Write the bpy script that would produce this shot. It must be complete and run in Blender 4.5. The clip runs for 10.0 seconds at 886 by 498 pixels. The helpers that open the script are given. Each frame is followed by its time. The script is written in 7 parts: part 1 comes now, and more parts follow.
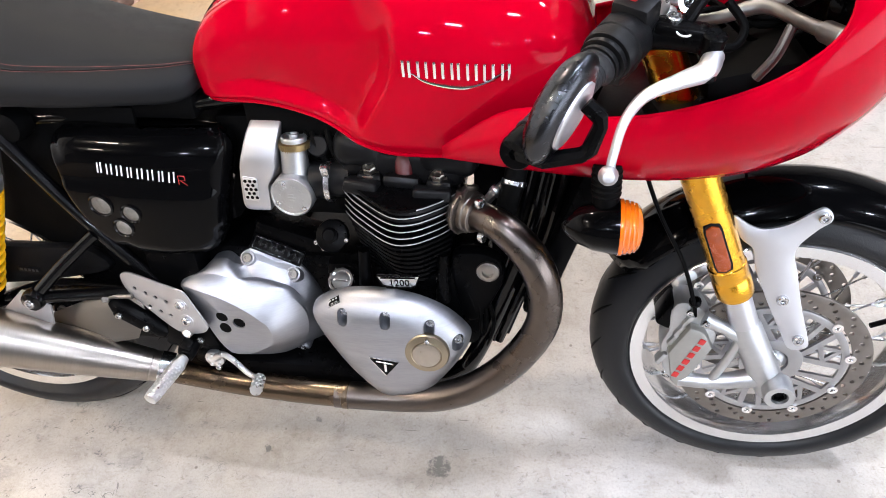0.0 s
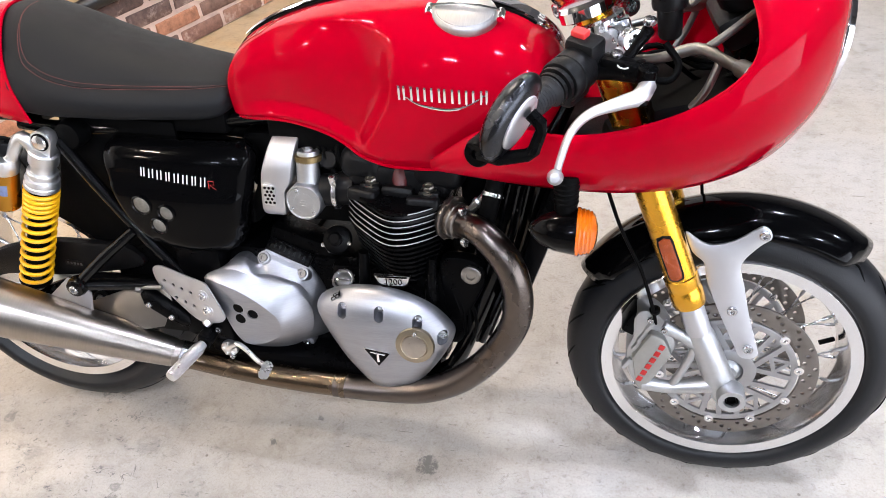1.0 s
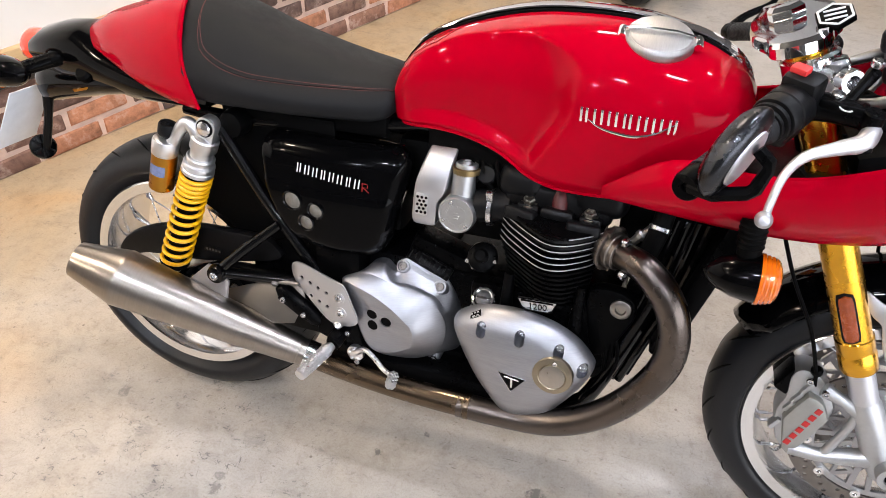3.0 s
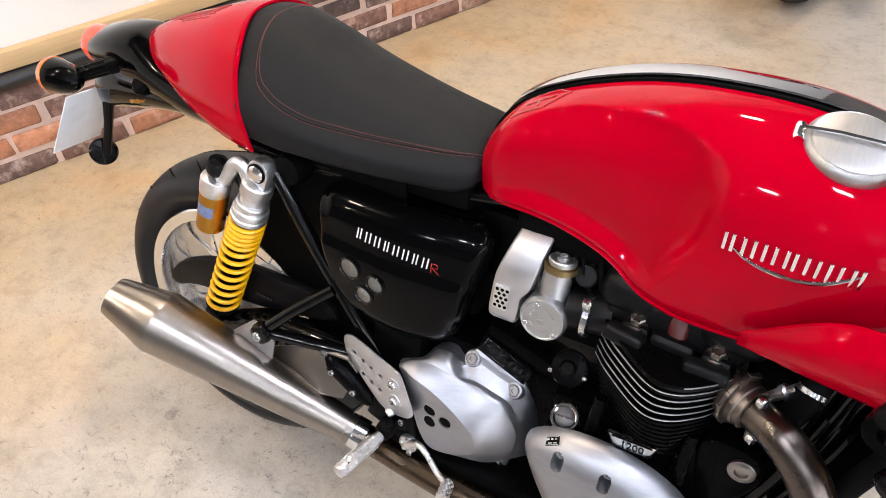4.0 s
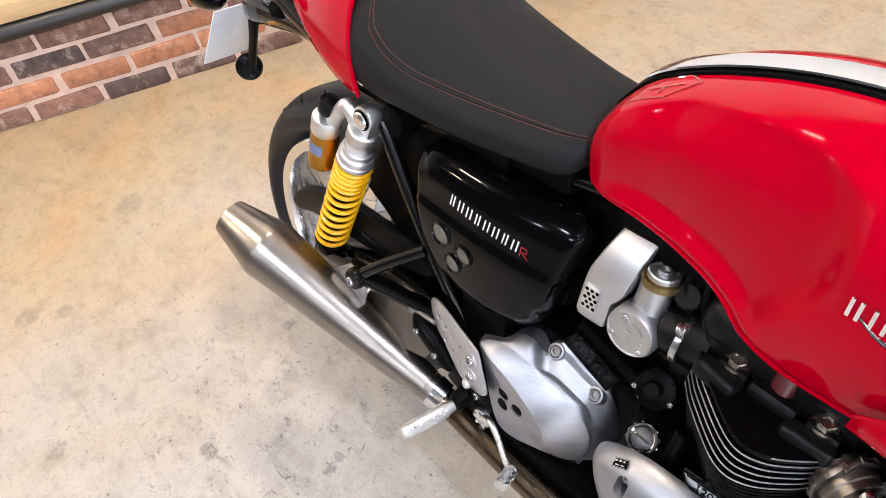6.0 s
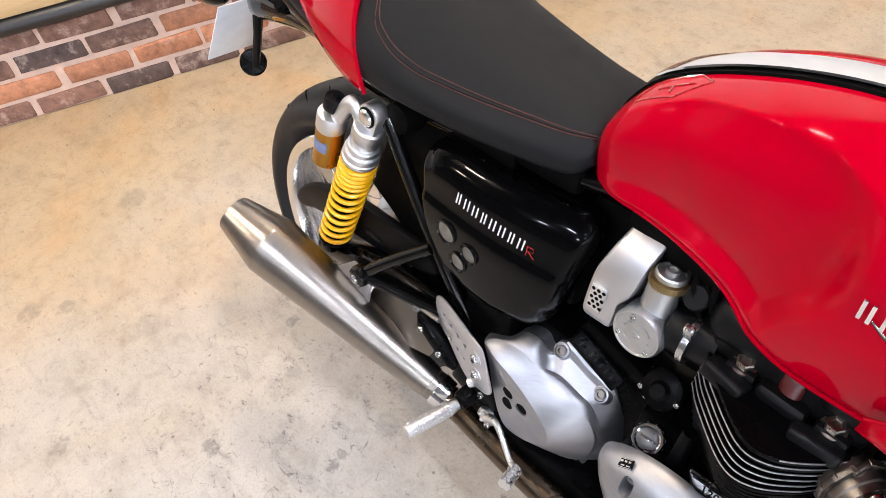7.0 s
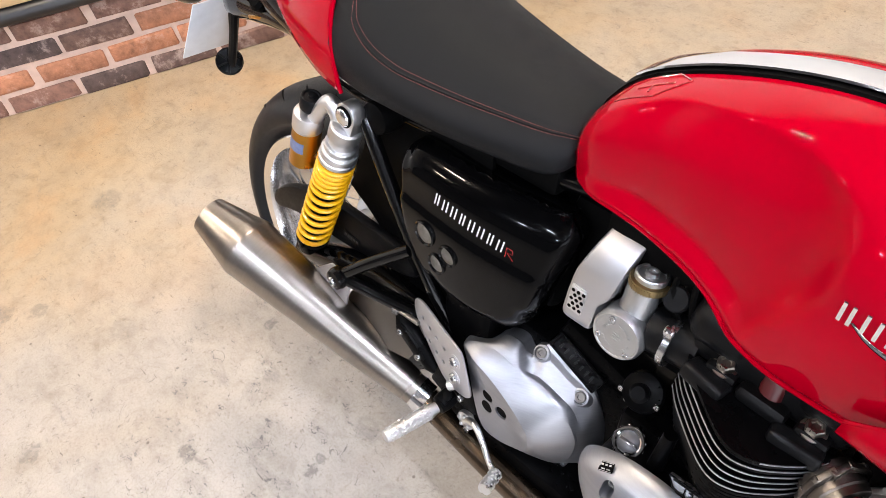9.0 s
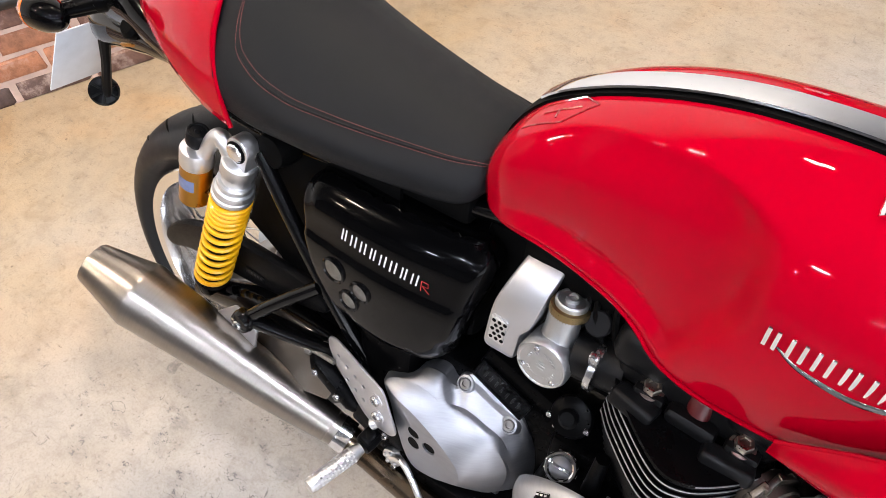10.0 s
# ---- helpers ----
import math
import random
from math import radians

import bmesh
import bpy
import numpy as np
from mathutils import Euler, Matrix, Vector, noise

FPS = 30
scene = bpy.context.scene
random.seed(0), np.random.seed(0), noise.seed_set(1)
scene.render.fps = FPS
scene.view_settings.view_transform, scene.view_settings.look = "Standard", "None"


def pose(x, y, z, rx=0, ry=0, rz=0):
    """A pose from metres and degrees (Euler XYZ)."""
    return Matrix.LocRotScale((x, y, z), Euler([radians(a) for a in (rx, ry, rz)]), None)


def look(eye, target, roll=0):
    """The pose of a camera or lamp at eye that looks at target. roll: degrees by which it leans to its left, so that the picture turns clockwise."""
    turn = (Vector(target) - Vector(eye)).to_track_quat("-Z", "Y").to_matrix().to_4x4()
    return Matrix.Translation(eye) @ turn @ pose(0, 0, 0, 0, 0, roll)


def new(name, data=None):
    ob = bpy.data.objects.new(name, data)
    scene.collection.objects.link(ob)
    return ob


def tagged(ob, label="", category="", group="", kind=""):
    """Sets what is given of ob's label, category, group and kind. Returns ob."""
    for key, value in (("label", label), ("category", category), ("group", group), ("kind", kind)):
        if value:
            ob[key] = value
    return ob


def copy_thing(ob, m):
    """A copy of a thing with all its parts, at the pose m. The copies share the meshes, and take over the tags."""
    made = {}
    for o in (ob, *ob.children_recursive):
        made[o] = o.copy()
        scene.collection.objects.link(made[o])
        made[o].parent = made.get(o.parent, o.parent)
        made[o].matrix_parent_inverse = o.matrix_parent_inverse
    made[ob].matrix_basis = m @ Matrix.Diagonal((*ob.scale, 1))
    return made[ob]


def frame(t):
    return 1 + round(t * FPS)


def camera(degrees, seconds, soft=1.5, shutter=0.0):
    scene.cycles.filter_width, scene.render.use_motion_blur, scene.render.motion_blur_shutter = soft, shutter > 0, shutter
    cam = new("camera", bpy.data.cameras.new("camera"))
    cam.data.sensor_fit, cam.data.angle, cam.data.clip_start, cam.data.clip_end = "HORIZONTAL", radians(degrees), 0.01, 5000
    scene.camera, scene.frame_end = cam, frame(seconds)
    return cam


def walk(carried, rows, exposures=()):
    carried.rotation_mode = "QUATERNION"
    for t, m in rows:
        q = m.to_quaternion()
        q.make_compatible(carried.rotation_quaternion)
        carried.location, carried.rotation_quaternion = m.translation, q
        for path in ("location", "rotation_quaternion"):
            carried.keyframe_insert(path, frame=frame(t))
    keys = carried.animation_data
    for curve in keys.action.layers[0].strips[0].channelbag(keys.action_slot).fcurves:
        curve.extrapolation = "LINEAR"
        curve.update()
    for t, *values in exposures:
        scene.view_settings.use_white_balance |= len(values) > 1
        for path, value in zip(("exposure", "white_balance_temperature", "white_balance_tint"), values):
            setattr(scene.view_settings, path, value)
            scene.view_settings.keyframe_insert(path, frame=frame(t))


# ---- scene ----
cam = camera(64.17, 10.0, soft=0.8)
# seconds, place in metres, turn in degrees
ROWS = [
    (0, 1.0280, -0.7273, 1.3571, 42.263, 4.093, 7.790),
    (0.2, 1.0770, -0.7780, 1.3770, 43.3680, 4.1970, 8.9600),
    (0.5, 1.1062, -0.8318, 1.4044, 45.378, 4.156, 9.996),
    (1, 1.1192, -0.8840, 1.4061, 46.972, 3.889, 10.947),
    (1.5, 1.1118, -0.8979, 1.4116, 47.945, 3.791, 13.422),
    (2, 1.0697, -0.9246, 1.4199, 48.792, 3.961, 16.569),
    (2.2, 1.0492, -0.9324, 1.4174, 49.100, 3.597, 16.690),
    (3.3, 0.9247, -0.8306, 1.3871, 48.616, 1.798, 21.083),
    (3.5, 0.8925, -0.7503, 1.3939, 47.814, 2.199, 23.065),
    (4, 0.8719, -0.5912, 1.3875, 46.059, 3.278, 29.286),
    (4.5, 0.9068, -0.4716, 1.3792, 43.244, 5.219, 36.140),
    (5, 0.9034, -0.4330, 1.3856, 41.965, 6.868, 41.876),
    (5.5, 0.9002, -0.4221, 1.3804, 41.086, 7.612, 44.958),
    (7, 0.8868, -0.4229, 1.3797, 40.163, 7.428, 45.909),
    (7.5, 0.8862, -0.4216, 1.3749, 40.191, 7.315, 46.031),
    (8, 0.8877, -0.4211, 1.3728, 40.220, 7.063, 45.937),
    (8.5, 0.8859, -0.4192, 1.3712, 40.128, 6.850, 45.643),
    (9, 0.8830, -0.4133, 1.3687, 40.143, 6.432, 44.875),
    (9.5, 0.8701, -0.3953, 1.3647, 39.857, 5.378, 42.262),
    (10, 0.8380, -0.3716, 1.3635, 39.425, 3.622, 36.540),
]
walk(cam, [(t, pose(x, y, z, rx, ry, rz)) for t, x, y, z, rx, ry, rz in ROWS],
     [(0, 0.06, 6330, 14), (1.2, -0.08, 6330, 14.5), (3.5, -0.27, 6650, 14.5), (5.0, -0.25, 6500, 15), (10, -0.24, 6500, 15)])

# ---- room frame: s runs along the brick wall, q away from it ----
WALL_O, WALL_D, WALL_N = Vector((-1.66, -0.34, 0)), Vector((0.4344, 0.9007, 0)), Vector((0.9007, -0.4344, 0))
ROOM = Matrix((( WALL_D.x, WALL_N.x, 0, WALL_O.x), (WALL_D.y, WALL_N.y, 0, WALL_O.y), (0, 0, 1, 0), (0, 0, 0, 1)))
# in ROOM coordinates a right-handed turn is wanted, so q is mirrored in meshes by rm()
def rm(s, q, z):
    return WALL_O + WALL_D * s + WALL_N * q + Vector((0, 0, z))

# ---- world and lamps ----
world = bpy.data.worlds.new("world")
scene.world = world
world.use_nodes = True
sky = world.node_tree.nodes.new("ShaderNodeTexSky")
sky.sky_type, sky.sun_disc = "NISHITA", False
sky.sun_elevation, sky.sun_rotation = radians(40), radians(120)
world.node_tree.links.new(sky.outputs[0], world.node_tree.nodes["Background"].inputs[0])
world.node_tree.nodes["Background"].inputs[1].default_value = 0.1
scene.view_settings.exposure = 0.0
DAY, LAMP = 97.0, 37.0

def area(name, at, to, w, h, power, color):
    d = bpy.data.lights.new(name, "AREA")
    d.shape, d.size, d.size_y, d.energy, d.color = "RECTANGLE", w, h, power, color
    ob = new(name, d)
    ob.matrix_world = look(at, to)
    return ob

# ---- materials ----
def mat(name, color, rough=0.5, metal=0.0, coat=0.0, vary=0.1, scale=40.0, bump=0.0, bscale=200.0, rvary=0.08, stretch=(1, 1, 1), emit=None, aniso=0.0, island=0.0, spec=0.5, trans=0.0, coatrough=0.03, coatior=1.5, graze=None):
    m = bpy.data.materials.new(name)
    m.use_nodes = True
    nt = m.node_tree
    b = nt.nodes["Principled BSDF"]
    L = nt.links.new
    tc = nt.nodes.new("ShaderNodeTexCoord")
    mp = nt.nodes.new("ShaderNodeMapping")
    mp.inputs["Scale"].default_value = stretch
    L(tc.outputs["Object"], mp.inputs[0])
    n1 = nt.nodes.new("ShaderNodeTexNoise")
    n1.inputs["Scale"].default_value, n1.inputs["Detail"].default_value = scale, 6
    n2 = nt.nodes.new("ShaderNodeTexNoise")
    n2.inputs["Scale"].default_value, n2.inputs["Detail"].default_value = scale * 0.13, 3
    L(mp.outputs[0], n1.inputs[0]); L(mp.outputs[0], n2.inputs[0])
    mix = nt.nodes.new("ShaderNodeMath"); mix.operation = "ADD"
    L(n1.outputs[0], mix.inputs[0]); L(n2.outputs[0], mix.inputs[1])
    mr = nt.nodes.new("ShaderNodeMapRange")
    mr.inputs[1].default_value, mr.inputs[2].default_value = 0.6, 1.4
    mr.inputs[3].default_value, mr.inputs[4].default_value = 1 - vary, 1 + vary
    L(mix.outputs[0], mr.inputs[0])
    hs = nt.nodes.new("ShaderNodeHueSaturation")
    hs.inputs["Color"].default_value = (*color, 1)
    L(mr.outputs[0], hs.inputs["Value"])
    if island:
        oi = nt.nodes.new("ShaderNodeObjectInfo")
        m2 = nt.nodes.new("ShaderNodeMapRange")
        m2.inputs[3].default_value, m2.inputs[4].default_value = 1 - island, 1 + island
        L(oi.outputs["Random"], m2.inputs[0])
        mu = nt.nodes.new("ShaderNodeMath"); mu.operation = "MULTIPLY"
        L(m2.outputs[0], mu.inputs[0]); L(mr.outputs[0], mu.inputs[1])
        L(mu.outputs[0], hs.inputs["Value"])
    L(hs.outputs[0], b.inputs["Base Color"])
    r = nt.nodes.new("ShaderNodeMapRange")
    r.inputs[1].default_value, r.inputs[2].default_value = 0.6, 1.4
    r.inputs[3].default_value, r.inputs[4].default_value = max(0.01, rough - rvary), min(1, rough + rvary)
    L(mix.outputs[0], r.inputs[0]); L(r.outputs[0], b.inputs["Roughness"])
    b.inputs["Metallic"].default_value = metal
    b.inputs["Coat Weight"].default_value = coat
    if graze is not None:
        lw = nt.nodes.new("ShaderNodeLayerWeight")
        gr = nt.nodes.new("ShaderNodeMapRange"); gr.interpolation_type = "SMOOTHSTEP"
        gr.inputs[1].default_value, gr.inputs[2].default_value, gr.inputs[3].default_value, gr.inputs[4].default_value = 0.15, 0.75, graze, coat
        L(lw.outputs["Facing"], gr.inputs[0]); L(gr.outputs[0], b.inputs["Coat Weight"])
    b.inputs["Coat Roughness"].default_value = coatrough
    b.inputs["Coat IOR"].default_value = coatior
    b.inputs["Specular IOR Level"].default_value = spec
    b.inputs["Transmission Weight"].default_value = trans
    if aniso:
        b.inputs["Anisotropic"].default_value = aniso
    if bump:
        nb = nt.nodes.new("ShaderNodeTexNoise")
        nb.inputs["Scale"].default_value, nb.inputs["Detail"].default_value = bscale, 4
        L(mp.outputs[0], nb.inputs[0])
        bp = nt.nodes.new("ShaderNodeBump")
        bp.inputs["Strength"].default_value, bp.inputs["Distance"].default_value = bump, 0.001
        L(nb.outputs[0], bp.inputs["Height"]); L(bp.outputs[0], b.inputs["Normal"])
    if emit:
        b.inputs["Emission Color"].default_value, b.inputs["Emission Strength"].default_value = (*emit[:3], 1), emit[3]
    return m

RED = mat("red_paint", (0.36, 0.0003, 0.0100), 0.4, 0.0, 0.72, 0.04, 30, rvary=0.03, coatrough=0.012, coatior=1.44, graze=0.20, spec=0.0)
BLACK = mat("black_gloss_paint", (0.001, 0.001, 0.0012), 0.2, 0, 1.0, 0.1, 30, rvary=0.03, coatrough=0.015, coatior=1.42, spec=0.02, graze=0.17)
SATIN = mat("black_engine_paint", (0.0012, 0.0012, 0.0014), 0.30, 0, 0, 0.2, 90, 0.25, 500, spec=0.05)
FRAME = mat("black_frame_paint", (0.0012, 0.0012, 0.0014), 0.2, 0, 0.55, 0.2, 60, 0.1, 300, spec=0.10, coatior=1.35)
PLASTIC = mat("black_plastic", (0.0035, 0.0035, 0.004), 0.40, 0, 0, 0.15, 120, 0.3, 900, spec=0.13)
RUBBER = mat("black_rubber", (0.0014, 0.0014, 0.0015), 0.55, 0, 0, 0.2, 100, 0.3, 600, spec=0.05)
GRIPRUBBER = mat("worn_grip_rubber", (0.012, 0.012, 0.0135), 0.55, 0, 0, 0.25, 90, 0.3, 600, spec=0.25)
TYRE = mat("tyre_rubber", (0.0060, 0.0064, 0.0078), 0.42, 0, 0, 0.25, 60, 0.3, 400, spec=0.30)
SOOT = mat("worn_black_plastic", (0.0042, 0.0042, 0.0046), 0.34, 0, 0, 0.15, 120, 0.3, 900, spec=0.15)
LEATHER = mat("black_seat_vinyl", (0.0066, 0.0070, 0.0080), 0.55, 0, 0, 0.12, 50, 0.4, 1400, spec=0.16)
BRUSHED = mat("brushed_aluminium", (0.355, 0.36, 0.385), 0.45, 1, 0, 0.14, 60, 0.0, 300, 0.09, (1, 1, 9))
CAST = mat("cast_aluminium", (0.50, 0.51, 0.52), 0.42, 1, 0, 0.08, 120, 0.3, 800)
POLISHED = mat("polished_aluminium", (0.78, 0.78, 0.79), 0.16, 1, 0, 0.04, 60, rvary=0.05)
ANOD = mat("silver_anodised", (0.74, 0.74, 0.75), 0.3, 1, 0, 0.04, 60)
MATTE = mat("bead_blasted_alloy", (0.57, 0.57, 0.59), 0.46, 1, 0, 0.04, 60, 0.1, 700)
SILVER = mat("satin_silver_anodised", (0.72, 0.72, 0.73), 0.40, 1, 0, 0.05, 80, 0.15, 900)
CAPMETAL = mat("brushed_cap_metal", (0.44, 0.43, 0.425), 0.44, 1, 0, 0.12, 60, 0.0, 300, 0.06, (9, 1, 1))
CHROME = mat("chrome", (0.85, 0.85, 0.86), 0.06, 1, 0, 0.02, 30, rvary=0.03)
STEEL = mat("brushed_stainless", (0.30, 0.28, 0.26), 0.32, 1, 0, 0.03, 40, 0.0, 260, 0.02)
HEADER = mat("heat_tinted_steel", (0.120, 0.100, 0.088), 0.30, 1, 0, 0.2, 22, 0.1, 300)
HEADER2 = mat("bronzed_steel", (0.140, 0.104, 0.072), 0.24, 1, 0, 0.12, 22, 0.1, 300)
CLAMP = mat("dark_clamp_steel", (0.16, 0.14, 0.125), 0.34, 1, 0, 0.25, 60, 0.2, 400)
SOOTMETAL = mat("dull_dark_steel", (0.10, 0.10, 0.105), 0.45, 1, 0, 0.3, 90)
SPUN = mat("spun_metal", (0.44, 0.40, 0.35), 0.30, 1, 0, 0.15, 60)
SHIELD = mat("satin_steel_sheet", (0.26, 0.235, 0.21), 0.40, 1, 0, 0.06, 50)
DULL = mat("dull_grey_alloy", (0.24, 0.23, 0.22), 0.42, 1, 0, 0.2, 80)
FINEDGE = mat("machined_fin_edge", (0.58, 0.58, 0.60), 0.45, 1, 0, 0.05, 80)
CHAMP = mat("champagne_anodised", (0.34, 0.29, 0.215), 0.33, 1, 0, 0.04, 60)
GOLD = mat("gold_anodised", (0.72, 0.36, 0.03), 0.25, 1, 0.2, 0.05, 40)
DGOLD = mat("dark_gold_anodised", (0.45, 0.22, 0.03), 0.28, 1, 0.1, 0.05, 40)
YELLOW = mat("yellow_spring_paint", (0.85, 0.42, 0.005), 0.3, 0, 0.5, 0.05, 40)
DISC = mat("brake_disc_steel", (0.21, 0.192, 0.175), 0.34, 1, 0, 0.1, 80)
WHITEPAINT = mat("white_lettering", (0.62, 0.62, 0.62), 0.5)
REDTEXT = mat("red_lettering", (0.40, 0.014, 0.014), 0.5)
DARKRED = mat("dark_red_lacquer", (0.28, 0.002, 0.008), 0.3, 0, 1.0, coatrough=0.02)
ORANGE = mat("orange_lens", (0.60, 0.115, 0.002), 0.10, 0, 1.0, 0.1, 60, 0.4, 300)
AMBER = mat("amber_reflector", (0.26, 0.042, 0.004), 0.25, 0, 0.3, 0.35, 500, 0.6, 700)
REDLENS = mat("red_lens", (0.7, 0.03, 0.015), 0.12, 0, 1.0, 0.1, 60, emit=(1.0, 0.12, 0.03, 0.35))
REDPLUG = mat("red_plug", (0.070, 0.006, 0.007), 0.4)
BRASS = mat("brass", (0.26, 0.19, 0.09), 0.38, 1)
BLUE = mat("blue_sticker", (0.12, 0.15, 0.26), 0.4, vary=0.5, scale=140)
PLATE = mat("number_plate_white", (0.72, 0.76, 0.82), 0.35)
CALIPER = mat("grey_caliper_coat", (0.33, 0.33, 0.31), 0.45, 0.7, 0, 0.08, 120, 0.2, 700)
SPOKE = mat("dull_steel_spokes", (0.42, 0.42, 0.43), 0.28, 1, 0, 0.1, 80)
WEB = mat("machined_carrier", (0.40, 0.40, 0.41), 0.36, 1, 0, 0.06, 60)
SEAM = mat("red_thread", (0.26, 0.07, 0.06), 0.7)
MIRRORSHELL = mat("dark_anodised_shell", (0.052, 0.054, 0.060), 0.28, 1, 0, 0.1, 60)
MIRROR = mat("mirror_glass", (0.9, 0.9, 0.9), 0.02, 1, 0, 0.0, rvary=0.0)
GAUZE = mat("steel_gauze", (0.27, 0.265, 0.25), 0.45, 1, 0, 0.5, 900, 0.9, 900)
GLASS = mat("clear_lens", (0.9, 0.92, 0.95), 0.03, 0, 0.5, 0, trans=0.6)

# ---- mesh helpers ----
def cat(pts, n=6, closed=False):
    """Catmull-Rom curve through points."""
    P = [Vector(p) for p in pts]
    out, m = [], len(P)
    for i in range(m if closed else m - 1):
        if closed:
            a, b, c, d = P[i - 1], P[i], P[(i + 1) % m], P[(i + 2) % m]
        else:
            b, c = P[i], P[i + 1]
            a = P[i - 1] if i else b * 2 - c
            d = P[i + 2] if i + 2 < m else c * 2 - b
        for k in range(n):
            t = k / n
            out.append(0.5 * ((2 * b) + (c - a) * t + (2 * a - 5 * b + 4 * c - d) * t * t + (3 * b - a - 3 * c + d) * t ** 3))
    if not closed:
        out.append(P[-1])
    return out

def interp(x, xs, ys):
    return float(np.interp(x, xs, ys))

def smooth_interp(x, xs, ys):
    """Cubic Hermite through the table."""
    xs, ys = list(xs), list(ys)
    if x <= xs[0]: return ys[0]
    if x >= xs[-1]: return ys[-1]
    i = max(k for k in range(len(xs) - 1) if xs[k] <= x)
    h = xs[i + 1] - xs[i]
    sl = lambda k: (ys[min(k + 1, len(xs) - 1)] - ys[max(k - 1, 0)]) / (xs[min(k + 1, len(xs) - 1)] - xs[max(k - 1, 0)])
    t = (x - xs[i]) / h
    return (2*t**3 - 3*t*t + 1)*ys[i] + (t**3 - 2*t*t + t)*h*sl(i) + (-2*t**3 + 3*t*t)*ys[i+1] + (t**3 - t*t)*h*sl(i+1)

def grid(rows, cu=False, cv=False, cap0=False, cap1=False, bm=None):
    """A skin over rows of equally many points; cu closes each row, cv the last to the first."""
    bm = bm or bmesh.new()
    V = [[bm.verts.new(p) for p in r] for r in rows]
    nv, nu = len(V), len(V[0])
    for i in range(nv if cv else nv - 1):
        for j in range(nu if cu else nu - 1):
            q = [V[i][j], V[i][(j + 1) % nu], V[(i + 1) % nv][(j + 1) % nu], V[(i + 1) % nv][j]]
            try: bm.faces.new(q)
            except ValueError: pass
    if cap0: bm.faces.new(V[0][::-1])
    if cap1: bm.faces.new(V[-1])
    return bm

def tube(path, r, seg=12, closed=False, caps=True, bm=None):
    P = [Vector(p) for p in path]
    n = len(P)
    R = list(r) if isinstance(r, (list, tuple)) else [r] * n
    if len(R) != n: R = list(np.interp(np.linspace(0, 1, n), np.linspace(0, 1, len(R)), R))
    T = [((P[(i + 1) % n] if closed or i < n - 1 else P[i]) - (P[i - 1] if closed or i else P[i])).normalized() for i in range(n)]
    u = T[0].orthogonal().normalized()
    rows = []
    for i in range(n):
        u = (u - T[i] * u.dot(T[i])).normalized()
        w = T[i].cross(u)
        rows.append([P[i] + (u * math.cos(2 * math.pi * k / seg) + w * math.sin(2 * math.pi * k / seg)) * R[i] for k in range(seg)])
    return grid(rows, cu=True, cv=closed, cap0=caps and not closed, cap1=caps and not closed, bm=bm)

def lathe(prof, at=(0, 0, 0), axis=(0, -1, 0), seg=32, closed=False, bm=None):
    """prof: (radius, height along axis)."""
    a = Vector(axis).normalized()
    u = a.orthogonal().normalized(); w = a.cross(u)
    at = Vector(at)
    rows = [[at + a * h + (u * math.cos(2 * math.pi * k / seg) + w * math.sin(2 * math.pi * k / seg)) * max(r, 1e-5) for k in range(seg)] for r, h in prof]
    return grid(rows, cu=True, cv=closed, cap0=not closed, cap1=not closed, bm=bm)

def box(c, size, bev=0.003, rot=(0, 0, 0), bm=None, seg=2):
    b = bmesh.new()
    bmesh.ops.create_cube(b, size=1, matrix=Matrix.Diagonal((*size, 1)))
    if bev: bmesh.ops.bevel(b, geom=b.edges[:], offset=bev, segments=seg, affect="EDGES", profile=0.5)
    bmesh.ops.transform(b, matrix=pose(*c, *rot), verts=b.verts)
    return join(b, bm)

def join(b, bm):
    if bm is None: return b
    me = bpy.data.meshes.new("t"); b.to_mesh(me); b.free(); bm.from_mesh(me); bpy.data.meshes.remove(me)
    return bm

def prism(outline, y0, y1, bev=0.002, holes=(), bm=None, m=None):
    """A plate in the x-z plane from y0 (far) to y1 (near), with holes (x, z, r, n)."""
    b = bmesh.new()
    def ring(pts):
        vs = [b.verts.new((p[0], y0, p[1])) for p in pts]
        for i in range(len(vs)): b.edges.new((vs[i - 1], vs[i]))
    ring(outline)
    for x, z, r, k in holes:
        ring([(x + r * math.cos(2 * math.pi * i / k), z + r * math.sin(2 * math.pi * i / k)) for i in range(k)])
    bmesh.ops.triangle_fill(b, use_beauty=True, edges=b.edges[:])
    geo = bmesh.ops.extrude_face_region(b, geom=b.faces[:])
    bmesh.ops.translate(b, vec=(0, y1 - y0, 0), verts=[v for v in geo["geom"] if isinstance(v, bmesh.types.BMVert)])
    bmesh.ops.recalc_face_normals(b, faces=b.faces[:])
    if bev:
        es = [e for e in b.edges if len(e.link_faces) == 2 and e.calc_face_angle(0) > 1.2 and abs(e.verts[0].co.y - e.verts[1].co.y) < 1e-6]
        bmesh.ops.bevel(b, geom=es, offset=bev, segments=2, affect="EDGES", profile=0.5)
    if m: bmesh.ops.transform(b, matrix=m, verts=b.verts)
    return join(b, bm)

def dome(outline, rings, n=6, lean=(0, 0), bm=None, centre=None):
    """A bulging cover: outline (x, z), rings (scale towards the centre, y)."""
    O = cat([(p[0], 0, p[1]) for p in outline], n, True)
    c = Vector(centre and (centre[0], 0, centre[1]) or sum(O, Vector()) / len(O))
    rows = [[c + (p - c) * s + Vector((0, y, 0)) for p in O] for s, y in rings]
    return grid(rows, cu=True, cap0=True, cap1=True, bm=bm)

